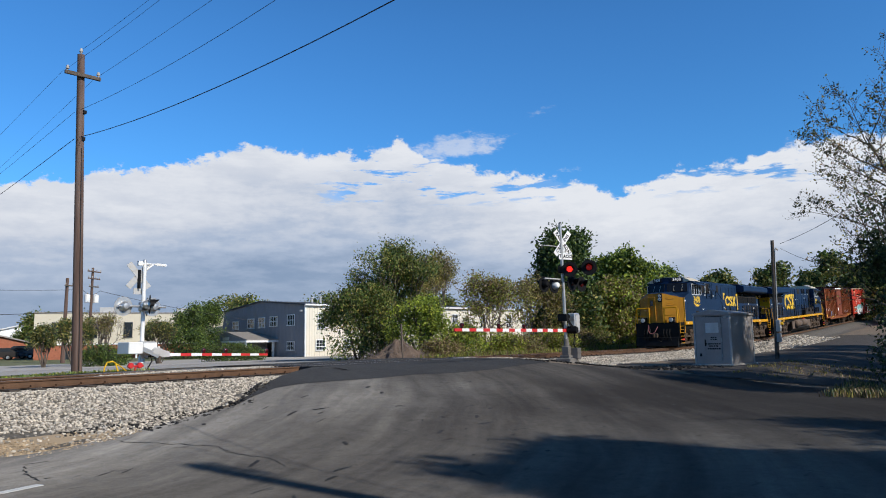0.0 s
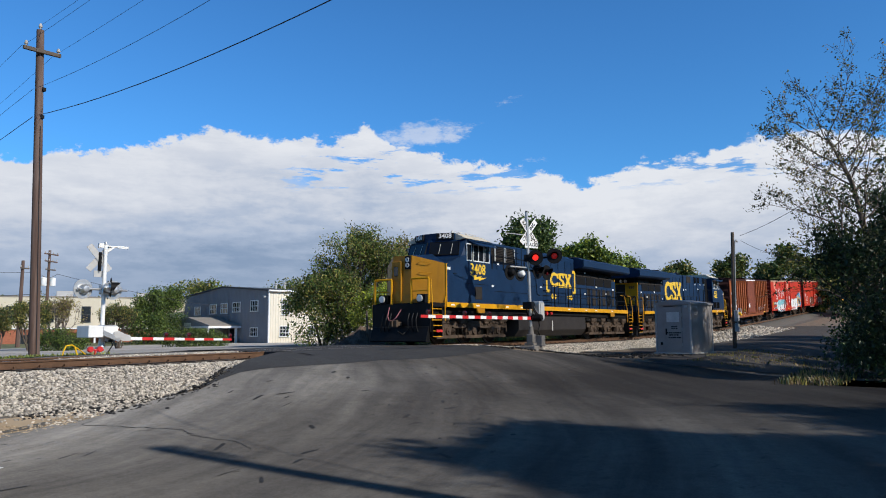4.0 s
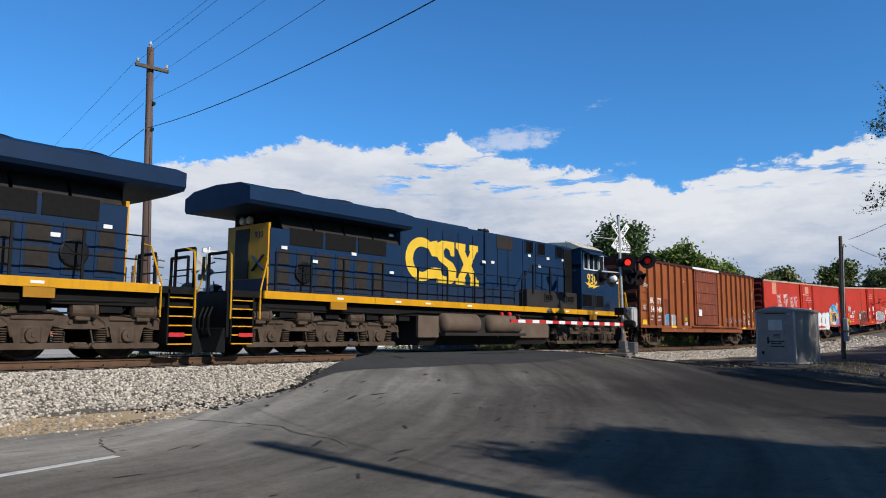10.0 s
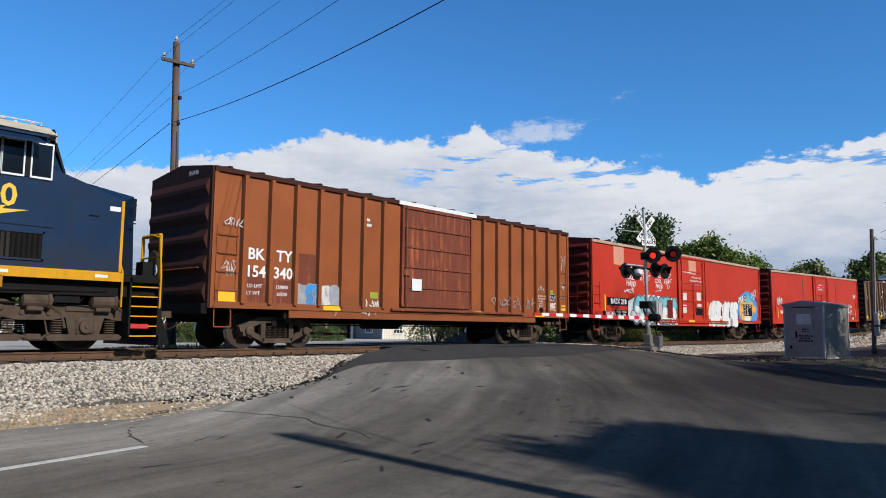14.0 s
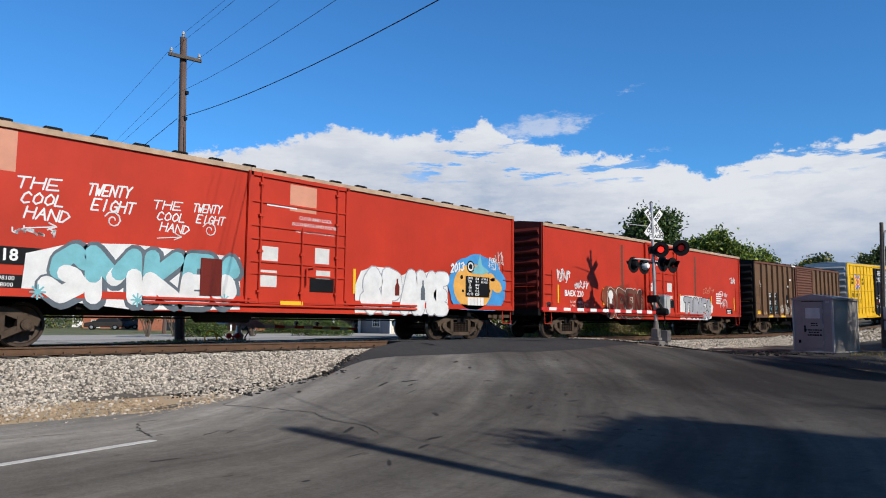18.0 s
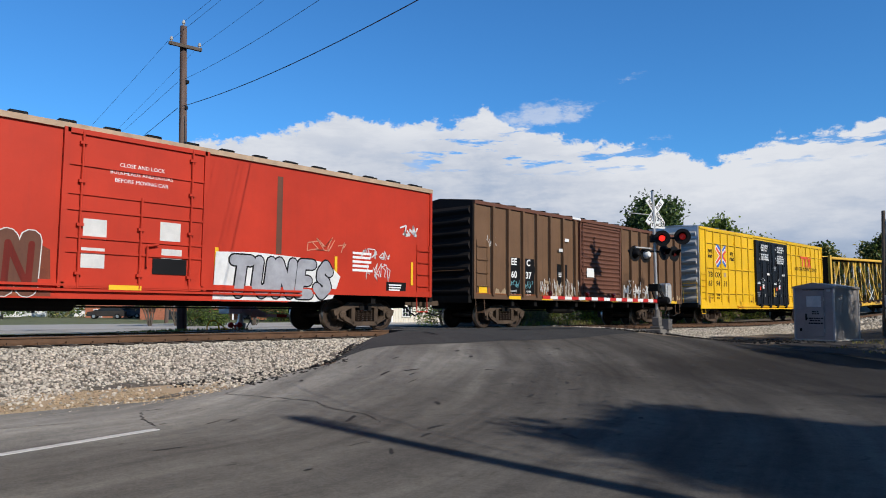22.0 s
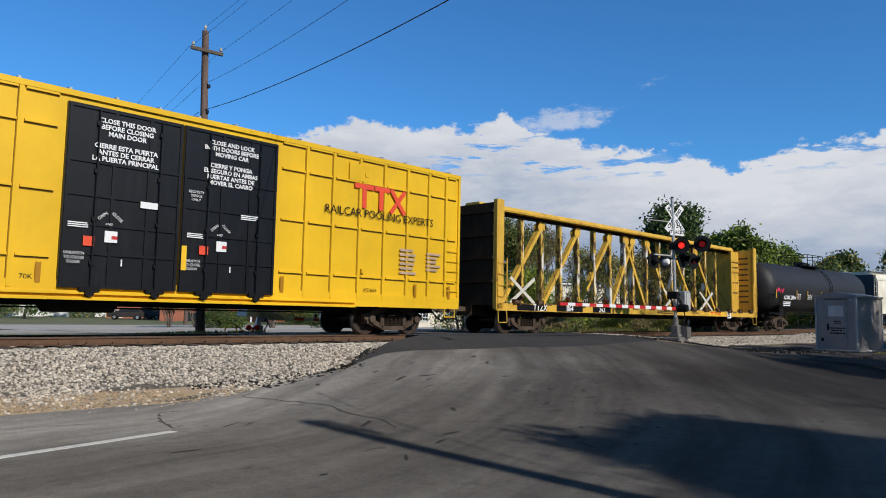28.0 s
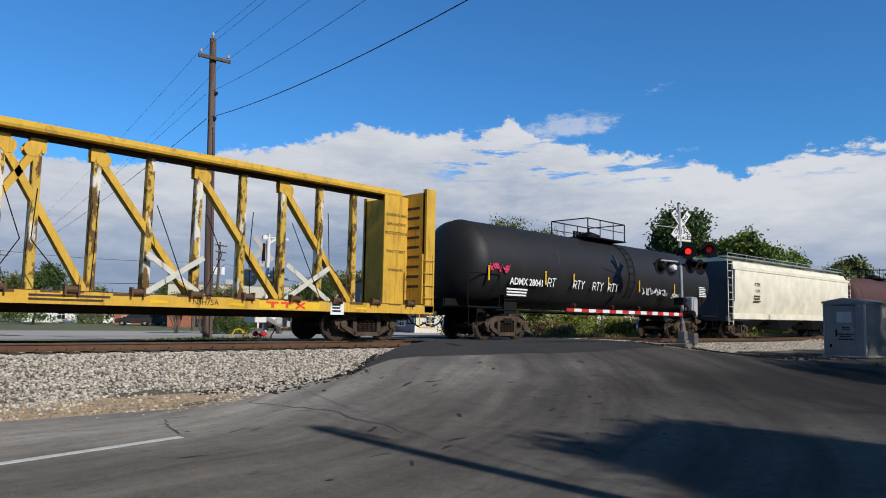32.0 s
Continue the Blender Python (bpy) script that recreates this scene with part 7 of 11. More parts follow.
        for i, (ch, x_, w_) in enumerate((("S", 2.38, 0.42), ("P", 3.20, 0.40), ("A", 3.95, 0.48), ("M", 4.60, 0.50), ("E", 5.42, 0.28))):
            spray_letter(car, ch, x_, 1.0, w_, 0.94, y - 0.0365, M["silver_spray"], 0.50, 0.03, label="grey outline of a sprayed letter")
            spray_letter(car, ch, x_, 1.0, w_, 0.94, y - 0.0445, M["spraywhite"], 0.435, 0.03, label="fat white sprayed letter")
        for x_, z_, h_ in ((3.62, 1.35, 0.5), (4.72, 1.25, 0.6)):
            bottle = [(x_ - 0.09, z_), (x_ - 0.09, z_ + h_ * 0.55), (x_ - 0.03, z_ + h_ * 0.75), (x_ - 0.03, z_ + h_), (x_ + 0.03, z_ + h_), (x_ + 0.03, z_ + h_ * 0.75), (x_ + 0.09, z_ + h_ * 0.55), (x_ + 0.09, z_)]
            flat_poly(car, bottle, y - 0.0525, M["red_end"] if x_ < 4 else M["silver_dark"], "spray_bottle", "small sprayed bottle shape", 0.002)
        dg = bmesh.new()
        lathe(dg, [(y - 0.036, 1.0), (y - 0.040, 1.0)], 28, "Y", (7.15, 0, 1.75))
        blob = []
        for q in range(40):
            t_ = 2 * math.pi * q / 40
            r_ = 1 + 0.07 * abs(math.sin(4.5 * t_ + 0.4))
            blob.append((7.42 + 1.45 * r_ * math.cos(t_), max(0.98, 1.78 + 1.02 * r_ * math.sin(t_))))
        flat_poly(car, blob, y - 0.034, M["spray_blue"], "spray_ground", "blue sprayed ground", 0.002)
        disc = part("spray_disc", dg, M["spray_orange"], car, "orange sprayed disc")
        disc.matrix_local = Matrix.Translation((7.15, 0, 1.75)) @ Matrix.Diagonal((1.0, 1, 0.76, 1)) @ Matrix.Translation((-7.15, 0, -1.75))
        panel(car, 6.75, 8.0, 1.42, 2.1, y - 0.042, M["black"], "data_panel", 0.005, "black data panel with white figures")
        for i, (p_, q_, r_) in enumerate((("EXW", "10-6", "H 14-6"), ("EW", "9-1", "H 14-11"), ("IL", "60-8", ""), ("IW", "9-4", ""), ("IH", "11-2", ""), ("CU FT", "6230", ""))):
            for w_, xx in ((p_, 6.98), (q_, 7.34), (r_, 7.74)):
                if w_:
                    words(w_, 0.115, xx, y - 0.049, 2.03 - i * 0.105, car, M["text"], "lettering", 0.002)
        for i in range(5):
            panel(car, 6.86 + i * 0.17, 7.01 + i * 0.17, 1.14, 1.40, y - 0.043, M["spraywhite"], "spray_shape", 0.002)
        for cx_, cz_, r_ in ((6.55, 2.05, 0.07), (6.62, 1.6, 0.05), (8.0, 1.65, 0.06)):
            part("spray_disc", lathe(bmesh.new(), [(y - 0.041, r_), (y - 0.043, r_)], 12, "Y", (cx_, 0, cz_)), M["black"], car)
        for cx_, cz_, rx_ in ((8.35, 1.85, 0.36), (8.12, 2.12, 0.2)):
            tear = part("spray_disc", lathe(bmesh.new(), [(y - 0.040, 1.0), (y - 0.042, 1.0)], 18, "Y"), M["spray_orange"], car)
            tear.matrix_local = pose(cx_, 0, cz_, 0, 25, 0) @ Matrix.Diagonal((rx_, 1, rx_ * 0.62, 1))
        coil = part("spray_disc", lathe(bmesh.new(), [(y - 0.043, 0.2), (y - 0.045, 0.2)], 18, "Y", (7.0, 0, 2.42)), M["black"], car)
        for r_ in (0.15, 0.09):
            part("spray_ring", lathe(bmesh.new(), [(y - 0.0455 - 0.001 * (r_ < 0.1), r_), (y - 0.047 - 0.001 * (r_ < 0.1), r_)], 16, "Y", (7.0, 0, 2.42)), M["dullwhite"] if r_ > 0.1 else M["black"], coil)
        spray_word(car, "2013", 6.02, 2.18, 0.13, 0.26, y - 0.045, M["spraywhite"], 0.055, 0.1, 0.2)
        spray_word(car, "FOR:", 7.98, 2.62, 0.09, 0.16, y - 0.045, M["spraywhite"], 0.03, 0.15)
        flat_poly(car, [(6.9, 2.35), (7.35, 2.45), (7.5, 2.9), (7.6, 2.5), (8.0, 2.3), (7.6, 2.18), (7.1, 2.2)], y - 0.043, M["cyan"], "spray_shape", "", 0.002)
        scribble(car, 8.6, 2.75, 0.5, 0.6, y - 0.008, M["spraywhite"], 31, 4, 0.03)
        scribble(car, 8.3, 2.5, 0.7, 0.25, y - 0.04, M["spraywhite"], 32, 4, 0.02)
    else:
        words("BAEX 220", 0.32, -7.27, y - 0.008, 1.74, car, M["text"], "lettering", 0.008)
        for i, s in enumerate(("LD LMT    187214", "LT WT      77800")):
            words(s, 0.12, -7.1, y - 0.006, 1.42 - i * 0.16, car, M["text"])
        scribble(car, -8.0, 2.4, 0.9, 0.6, y - 0.008, M["spraywhite"], 41, 6, 0.055)
        scribble(car, -6.75, 2.12, 1.0, 0.35, y - 0.008, M["spraywhite"], 42, 6, 0.055)
        flat_poly(car, [(-4.9, 0.82), (-4.75, 1.2), (-5.3, 1.6), (-5.2, 1.95), (-4.9, 2.15), (-4.2, 2.1), (-3.7, 2.24), (-3.0, 2.05), (-2.1, 1.95), (-1.7, 1.75), (-1.65, 0.82)], y - 0.034, M["orange_dark"], "spray_ground", "faded brown sprayed piece", 0.002)
        dg = bmesh.new()
        lathe(dg, [(y - 0.054, 0.2), (y - 0.060, 0.2)], 16, "Y", (-4.58, 0, 1.78))
        box(dg, -4.68, -4.48, y - 0.059, y - 0.054, 1.42, 1.62)
        part("spray_disc", dg, M["spraywhite"], car)
        panel(car, -3.6, -3.42, 2.2, 4.0, y, M["brown_door"], "stain_strip", 0.004, "dark weathered stripe")
        for i, s in enumerate(("CLOSE AND LOCK", "BULKHEADS AND DOORS", "BEFORE MOVING CAR")):
            words(s, 0.12, 0.1, y - 0.056, 3.66 - i * 0.17, car, M["text"])
        flat_poly(car, [(1.9, 0.82), (1.95, 1.95), (3.0, 2.0), (4.4, 1.95), (5.3, 1.85), (5.75, 1.5), (5.5, 0.9), (4.9, 0.8)], y - 0.033, M["spraywhite"], "spray_ground", "white sprayed ground", 0.002)
        for ch, x_, w_ in (("T", 2.35, 0.46), ("U", 3.05, 0.36), ("N", 3.65, 0.42), ("E", 4.35, 0.34), ("S", 4.92, 0.36)):
            spray_letter(car, ch, x_, 1.0, w_, 0.78, y - 0.0365, M["black"], 0.34, 0.12, label="dark outline of a sprayed letter")
            spray_letter(car, ch, x_, 1.0, w_, 0.78, y - 0.0445, M["silver_spray"], 0.26, 0.12, label="silver sprayed letter")
        for ch, x_, w_ in (("D", -4.62, 0.42), ("R", -3.92, 0.44), ("E", -3.16, 0.36), ("N", -2.52, 0.42)):
            spray_letter(car, ch, x_, 1.0, w_, 0.92, y - 0.0365, M["dullwhite"], 0.43, 0.04, label="pale outline of a sprayed letter")
            spray_letter(car, ch, x_, 1.0, w_, 0.92, y - 0.0445, M["brown_door"], 0.385, 0.04, label="faded maroon sprayed letter")
            spray_letter(car, ch, x_ + 0.02, 0.98, w_, 0.86, y - 0.052, M["red_end"], 0.12, 0.04, label="dark core of a sprayed letter")
        panel(car, 3.65, 3.82, 2.0, 4.0, y, M["brown_door"], "stain_strip", 0.004)
        scribble(car, 5.3, 2.36, 1.3, 0.42, y - 0.006, M["salmon"], 44, 4, 0.03)
        scribble(car, 7.1, 2.2, 1.1, 0.3, y - 0.008, M["spraywhite"], 46, 5, 0.03)
        scribble(car, 7.2, 1.7, 0.9, 0.6, y - 0.008, M["spraywhite"], 47, 5, 0.025)
        scribble(car, 8.45, 3.0, 0.8, 0.4, y - 0.008, M["spraywhite"], 48, 4, 0.06)
        panel(car, 7.5, 8.3, 1.1, 1.42, y - 0.01, M["black"], "data_panel")
        bars(car, 7.9, 1.26, 0.6, 0.22, y - 0.016, M["text"], 3, 9)
        bars(car, 6.6, 1.95, 0.8, 0.6, y - 0.006, M["text"], 5, 10)
    return car


def brown_boxcar():
    car = boxcar("boxcar", "dark brown ribbed boxcar with a corrugated door and chalky stains", 15.65, 4.32, 4.5, M["brown_car"], M["brown_end"], 8, None, {"roof": M["brown_end"], "eave": M["brown_door"]})
    y = -1.52
    for x in [-6.84 + 0.86 * i for i in range(7)] + [1.95 + 0.86 * i for i in range(7)]:
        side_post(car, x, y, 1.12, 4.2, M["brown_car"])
    sliding_door(car, -1.4, 1.82, y, 1.2, 4.15, M["brown_door"], 17, True)
    panel(car, -1.9, -1.3, 4.24, 4.32, -1.585, M["white"], "roof_flashing", 0.02)
    ladder(car, -7.65, -7.1, y, 1.2, 3.0, M["brown_car"], 4)
    for x in (-5.6, -4.74):
        panel(car, x - 0.36, x + 0.36, 1.06, 2.5, y - 0.002, M["black"], "number_panel", 0.004)
    for s, x, z, hh in (("EE", -5.6, 2.34, 0.34), ("C", -4.74, 2.34, 0.34), ("60", -5.6, 1.88, 0.34), ("37", -4.74, 1.88, 0.34)):
        words(s, hh, x, y - 0.009, z, car, M["text"], "lettering", 0.008)
    for s, x, z in (("LD LMT", -5.62, 1.3), ("LT WT", -5.66, 1.17), ("157800", -4.74, 1.3), ("62200", -4.74, 1.17)):
        words(s, 0.11, x, y - 0.008, z, car, M["text"])
    scribble(car, -5.6, 1.56, 0.6, 0.3, y - 0.009, M["cyan"], 51, 5, 0.015)
    scribble(car, -4.74, 1.56, 0.6, 0.3, y - 0.009, M["cyan"], 52, 5, 0.015)
    panel(car, -7.55, -7.1, 1.2, 1.44, y - 0.02, M["reflector"], "yellow_plate")
    for x in (-5.6, -3.6, -1.0, 1.3, 3.2, 6.9):
        panel(car, x - 0.35, x + 0.35, 1.01, 1.13, y - 0.045, M["reflector"], "yellow_plate")
    panel(car, -0.95, -0.4, 1.98, 2.34, y - 0.12, M["white"], "placard", 0.006, "white paper placard")
    for i in range(6):
        scribble(car, -3.9 + i * 0.45, 1.45, 0.42, 0.8, y - 0.07, M["dullwhite"], 60 + i, 3, 0.02)
    scribble(car, 3.9, 1.6, 2.6, 0.7, y - 0.07, M["spraywhite"], 71, 7, 0.03)
    scribble(car, -6.9, 3.0, 0.6, 0.4, y - 0.01, M["dullwhite"], 72, 4, 0.02)
    rng = random.Random(19)
    for i in range(13):
        x0 = -3.95 + i * 0.86 if i < 3 else -7.7 + 0.86 * (i - 3) if i < 5 else 1.99 + 0.86 * (i - 5)
        if x0 > 7.2:
            continue
        hh = rng.uniform(0.3, 0.55) if i < 3 else rng.uniform(0.12, 0.32)
        n = 15
        pts = [(x0 + 0.07, 1.17)] + [(x0 + 0.07 + 0.70 * j / n, 1.17 + hh * (0.55 + 0.3 * math.sin(j * 0.8 + i) + rng.uniform(-0.15, 0.15))) for j in range(n + 1)] + [(x0 + 0.77, 1.17)]
        flat_poly(car, pts, y - 0.002, M["chalk"] if i % 3 else M["rust_stain"], "stain", "pale chalky stain along the sill", 0.003)
    for ch, x_ in (("P", -3.78), ("L", -3.3), ("W", -2.95), ("M", 2.2), ("M", 3.2), ("A", 4.1)):
        spray_letter(car, ch, x_, 1.22, 0.34, 0.5, y - 0.012, M["chalk"] if x_ < 0 else M["dullwhite"], 0.10, 0.1)
    panel(car, -7.74, 7.74, 1.17, 1.20, y - 0.012, M["rust_stain"], "rusty_seam", 0.004)
    panel(car, -2.5, -2.15, 3.3, 3.42, y - 0.07, M["white"], "sticker", 0.005)
    panel(car, -2.85, -2.5, 2.88, 3.0, y - 0.07, M["dullwhite"], "sticker", 0.005)
    panel(car, -4.45, -4.15, 1.98, 2.24, y - 0.004, M["black"], "stencil")
    panel(car, -2.9, -2.2, 1.6, 2.4, y - 0.004, M["black"], "stencil")
    bars(car, -2.55, 2.0, 0.5, 0.2, y - 0.01, M["dullwhite"], 3, 12)
    return car


def yellow_boxcar():
    L = 18.87
    car = boxcar("boxcar", "bright yellow high-cube boxcar with black plug doors", L, 5.05, 5.18, M["yellow_car"], M["grey_end"], 8, None, {"roof": M["silver_roof"], "ladder": M["yellow_car"]})
    y, h = -1.52, L / 2
    part("end_cap", B(-h - 0.06, -h - 0.02, -1.5, 1.5, 4.45, 5.05), M["silver_roof"], car, "pale galvanised end top")
    cols = [-8.7, -7.79, -6.88, -5.98, -5.06, -4.15, -3.25] + [3.52, 4.4, 5.32, 6.24, 7.15, 8.05, 8.8]
    for x in cols:
        side_post(car, x, y, 1.0, 4.95, M["yellow_car"], 0.05, 0.05, "shade_yellow", 0.014)
    rows = (1.62, 2.95, 4.25, 4.9)
    edges = [-8.7, -7.79, -6.88, -5.98, -5.06, -4.15, -3.25, -2.5], [2.68, 3.52, 4.4, 5.32, 6.24, 7.15, 8.05, 8.8, 9.3]
    part("side_skirt", B(-h, h, y - 0.035, y + 0.02, 0.80, 1.08), M["yellow_car"], car)
    for grp in edges:
        for a, b in zip(grp, grp[1:]):
            for z in rows:
                part("panel_step", B(a + 0.08, b - 0.06, y - 0.05, y, z - 0.02, z + 0.03), M["yellow_car"], car)
                # strip below the step, coloured as the shadow the step casts
                part("step_shade", B(a + 0.08, b - 0.06, y - 0.012, y, z - 0.055, z - 0.021), M["shade_yellow"], car)
    # black doors, two leaves each with ribs and rods
    for i, (a, b) in enumerate(((-2.4, 0.06), (0.1, 2.57))):
        d = part("door", B(a, b, y - 0.09, y - 0.0, 1.02, 4.80), M["door_black"], car, "glossy black plug door")
        for z in (1.02, 1.7, 2.3, 2.9, 3.6, 4.72):
            part("door_rib", B(a + 0.04, b - 0.04, y - 0.12, y - 0.09, z, z + 0.06), M["door_black"], d)
        for x in (a + 0.02, (a + b) / 2 - 0.3, (a + b) / 2 + 0.45, b - 0.08):
            part("door_rib", B(x, x + 0.06, y - 0.125, y - 0.09, 1.02, 4.78), M["door_black"], d)
        for x in ((a + b) / 2 - 0.62, (a + b) / 2 + 0.72):
            rod = bmesh.new()
            tube(rod, (x, y - 0.15, 0.95), (x, y - 0.15, 4.74), 0.02, n=6)
            for z in (1.5, 2.4, 3.4, 4.4):
                box(rod, x - 0.05, x + 0.05, y - 0.16, y - 0.1, z, z + 0.08)
            part("lock_rod", rod, M["door_black"], d)
        for x in (a + 0.6, b - 0.5):
            r = bmesh.new()
            lathe(r, [(y - 0.18, 0.09), (y - 0.06, 0.09)], 12, "Y", (x, 0, 0.93))
            box(r, x - 0.2, x + 0.2, y - 0.16, y - 0.06, 0.95, 1.05)
            part("roller", r, M["black"], d)
        panel(car, a + 0.62, a + 1.80, 3.68, 4.66, y - 0.092, M["door_black"], "sign_field", 0.012)
    lines = (("CLOSE THIS DOOR", "BEFORE CLOSING", "MAIN DOOR", "", "CIERRE ESTA PUERTA", "ANTES DE CERRAR", "LA PUERTA PRINCIPAL"), ("CLOSE AND LOCK", "BOTH DOORS BEFORE", "MOVING CAR", "", "CIERRE Y PONGA", "EL SEGURO EN AMBAS", "PUERTAS ANTES DE", "MOVER EL CARRO"))
    for x, ls in zip((-1.2, 1.28), lines):
        for i, s in enumerate(ls):
            if s:
                words(s, 0.14, x, y - 0.128, 4.52 - i * 0.135, car, M["text"], "door_lettering", 0.004)
    for x in (-1.98, 0.55):
        panel(car, x, x + 0.22, 1.88, 2.08, y - 0.13, M["emblem_red"], "orange_square", 0.004)
        panel(car, x + 0.42, x + 0.68, 1.98, 2.22, y - 0.13, M["text"], "white_label", 0.004)
        panel(car, x + 0.56, x + 0.68, 2.05, 2.12, y - 0.135, M["red"], "label_mark", 0.003)
        bars(car, x - 0.1, 2.3, 0.42, 0.12, y - 0.128, M["text"], 3, 5)
        words("OPEN", 0.09, x + 0.36, y - 0.13, 2.52, car, M["text"], turn=40)
        words("CLOSE", 0.09, x + 0.66, y - 0.13, 2.52, car, M["text"], turn=-40)
        words("AND", 0.07, x + 0.5, y - 0.13, 2.36, car, M["text"])
        for j, w_ in enumerate(("UNLATCH", "TO CLOSE", "DOOR")):
            words(w_, 0.085, x - 0.16, y - 0.13, 1.72 - j * 0.09, car, M["text"])
        panel(car, x + 0.78, x + 0.81, 1.5, 1.64, y - 0.13, M["text"], "arrow", 0.003)
    panel(car, -0.85, -0.45, 2.78, 2.92, y - 0.13, M["text"], "white_label", 0.004)
    panel(car, 0.13, 0.25, 1.5, 2.05, y - 0.13, M["reflector"], "reflector_strip", 0.005)
    for j, w_ in enumerate(("SECURITY", "DEVICE", "ONLY")):
        words(w_, 0.085, 0.42, y - 0.13, 3.3 - j * 0.09, car, M["text"])
    bars(car, 1.85, 2.85, 0.55, 0.13, y - 0.128, M["text"], 3, 9)
    # lettering on the yellow sides
    K = M["black"]
    words("next", 0.34, -8.2, y - 0.008, 3.86, car, K, "lettering", 0.008, shear=0.2, wide=0.85)
    words("load", 0.34, -8.2, y - 0.008, 3.58, car, K, "lettering", 0.008, shear=0.2, wide=0.85)
    words("any", 0.34, -5.52, y - 0.008, 3.84, car, K, "lettering", 0.008, shear=0.2, wide=0.85)
    words("road", 0.34, -5.5, y - 0.008, 3.54, car, K, "lettering", 0.008, shear=0.2, wide=0.85)
    for s, x, z in (("TB", -8.22, 2.58), ("OX", -7.32, 2.58), ("63", -8.24, 2.12), ("94", -7.32, 2.12), ("31", -6.42, 2.12)):
        words(s, 0.40, x, y - 0.008, z, car, K, "lettering", 0.006, shear=0.15, wide=1.15)
    for s, x, z in (("LD LMT", -8.1, 1.50), ("LT WT", -8.14, 1.34), ("205000", -7.3, 1.52), ("81000", -7.3, 1.36)):
        words(s, 0.15, x, y - 0.006, z, car, K)
    # crossed red and blue tracks emblem
    cx, cz = -6.86, 3.63

    def ribbon(pts, width, mat, d):
        for i, (p, q) in enumerate(zip(pts, pts[1:])):
            bm = bmesh.new()
            bar(bm, (cx + p[0], y - d - 0.0006 * i, cz + p[1]), (cx + q[0], y - d - 0.0006 * i, cz + q[1]), 0.004, width, up=(0, 1, 0))
            part("emblem_ribbon", bm, M[mat], car)
    for sz in (-1, 1):
        ribbon([(-0.60, 0.50 * sz), (-0.02, 0.10 * sz), (0.10, 0.0)], 0.40, "text", 0.004)
        ribbon([(0.56, 0.42 * sz), (0.10, 0.10 * sz)], 0.36, "text", 0.004)
        ribbon([(-0.60, 0.40 * sz), (-0.08, 0.04 * sz)], 0.15, "emblem_red", 0.010)
        ribbon([(-0.52, 0.62 * sz), (0.02, 0.24 * sz), (0.10, 0.10 * sz), (0.12, -0.02 * sz)], 0.15, "emblem_blue", 0.013)
        ribbon([(0.60, 0.30 * sz), (0.20, 0.03 * sz)], 0.14, "emblem_red", 0.010)
        ribbon([(0.58, 0.56 * sz), (0.18, 0.27 * sz)], 0.14, "emblem_blue", 0.013)
    # red mark: plain bars
    mx, mz = 6.05, 3.86
    for x0, x1, z0, z1 in ((-0.95, -0.25, 0.22, 0.36), (-0.68, -0.52, -0.32, 0.22), (-0.22, 0.35, 0.22, 0.36), (-0.05, 0.11, -0.32, 0.22)):
        panel(car, mx + x0, mx + x1, mz + z0, mz + z1, y - 0.052, M["emblem_red"], "mark_bar", 0.004)
    for s in (-1, 1):
        bm = bmesh.new()
        bar(bm, (mx + 0.40, y - 0.056, mz + s * 0.34), (mx + 0.95, y - 0.056, mz - s * 0.34), 0.006 + 0.003 * s, 0.13, up=(0, 1, 0))
        part("mark_bar", bm, M["emblem_red"], car)
    words("RAILCAR POOLING EXPERTS", 0.33, 6.15, y - 0.054, 3.38, car, K, "lettering", 0.0, wide=0.97)
    bars(car, 7.2, 2.15, 0.7, 0.8, y - 0.052, M["tan"], 6, 21)
    bars(car, 8.25, 2.2, 0.6, 0.6, y - 0.052, M["tan"], 5, 22)
    words("XGH61B", 0.13, 5.75, y - 0.045, 1.26, car, K)
    words("70K", 0.15, -2.95, y - 0.006, 1.2, car, K)
    panel(car, -6.55, -6.28, 2.5, 2.74, y - 0.006, M["tan"], "stencil")
    panel(car, -8.5, -7.9, 0.98, 1.12, y - 0.006, M["logo"], "label")
    for x in (-8.42, -6.1, 2.85, -2.75, 7.5, 8.95):
        panel(car, x - 0.05, x + 0.05, 1.1, 1.5, y - 0.052, M["gold"], "reflector_strip", 0.004)
    for e in (-1, 1):
        ladder(car, *sorted((e * (h - 0.08), e * (h - 0.62))), y, 1.2, 2.75, M["yellow_car"], 5)
    for x, z in ((-5.2, 4.3), (5.45, 4.42), (-5.2, 1.66), (5.4, 1.72)):
        part("hinge", B(x, x + 0.12, y - 0.08, y, z, z + 0.12), M["yellow_car"], car)
    part("access_panel", B(4.9, 5.7, y - 0.06, y, 4.28, 4.75), M["yellow_car"], car)
    ed = bmesh.new()
    for x in (-h - 0.2,):
        path_tube(ed, [(x, -1.45, 1.1), (x, -1.45, 2.1), (x, -0.7, 2.1), (x, -0.7, 1.1)], 0.018, 5)
        path_tube(ed, [(x, -1.45, 1.6), (x, -0.7, 1.6)], 0.016, 5)
    part("end_ladder", ed, M["yellow_car"], car)
    # low running track of the doors
    for z in (0.80, 0.92):
        part("door_track", B(-5.0, 5.2, y - 0.12, y - 0.03, z - 0.025, z + 0.025), M["yellow_car"], car)
    return car


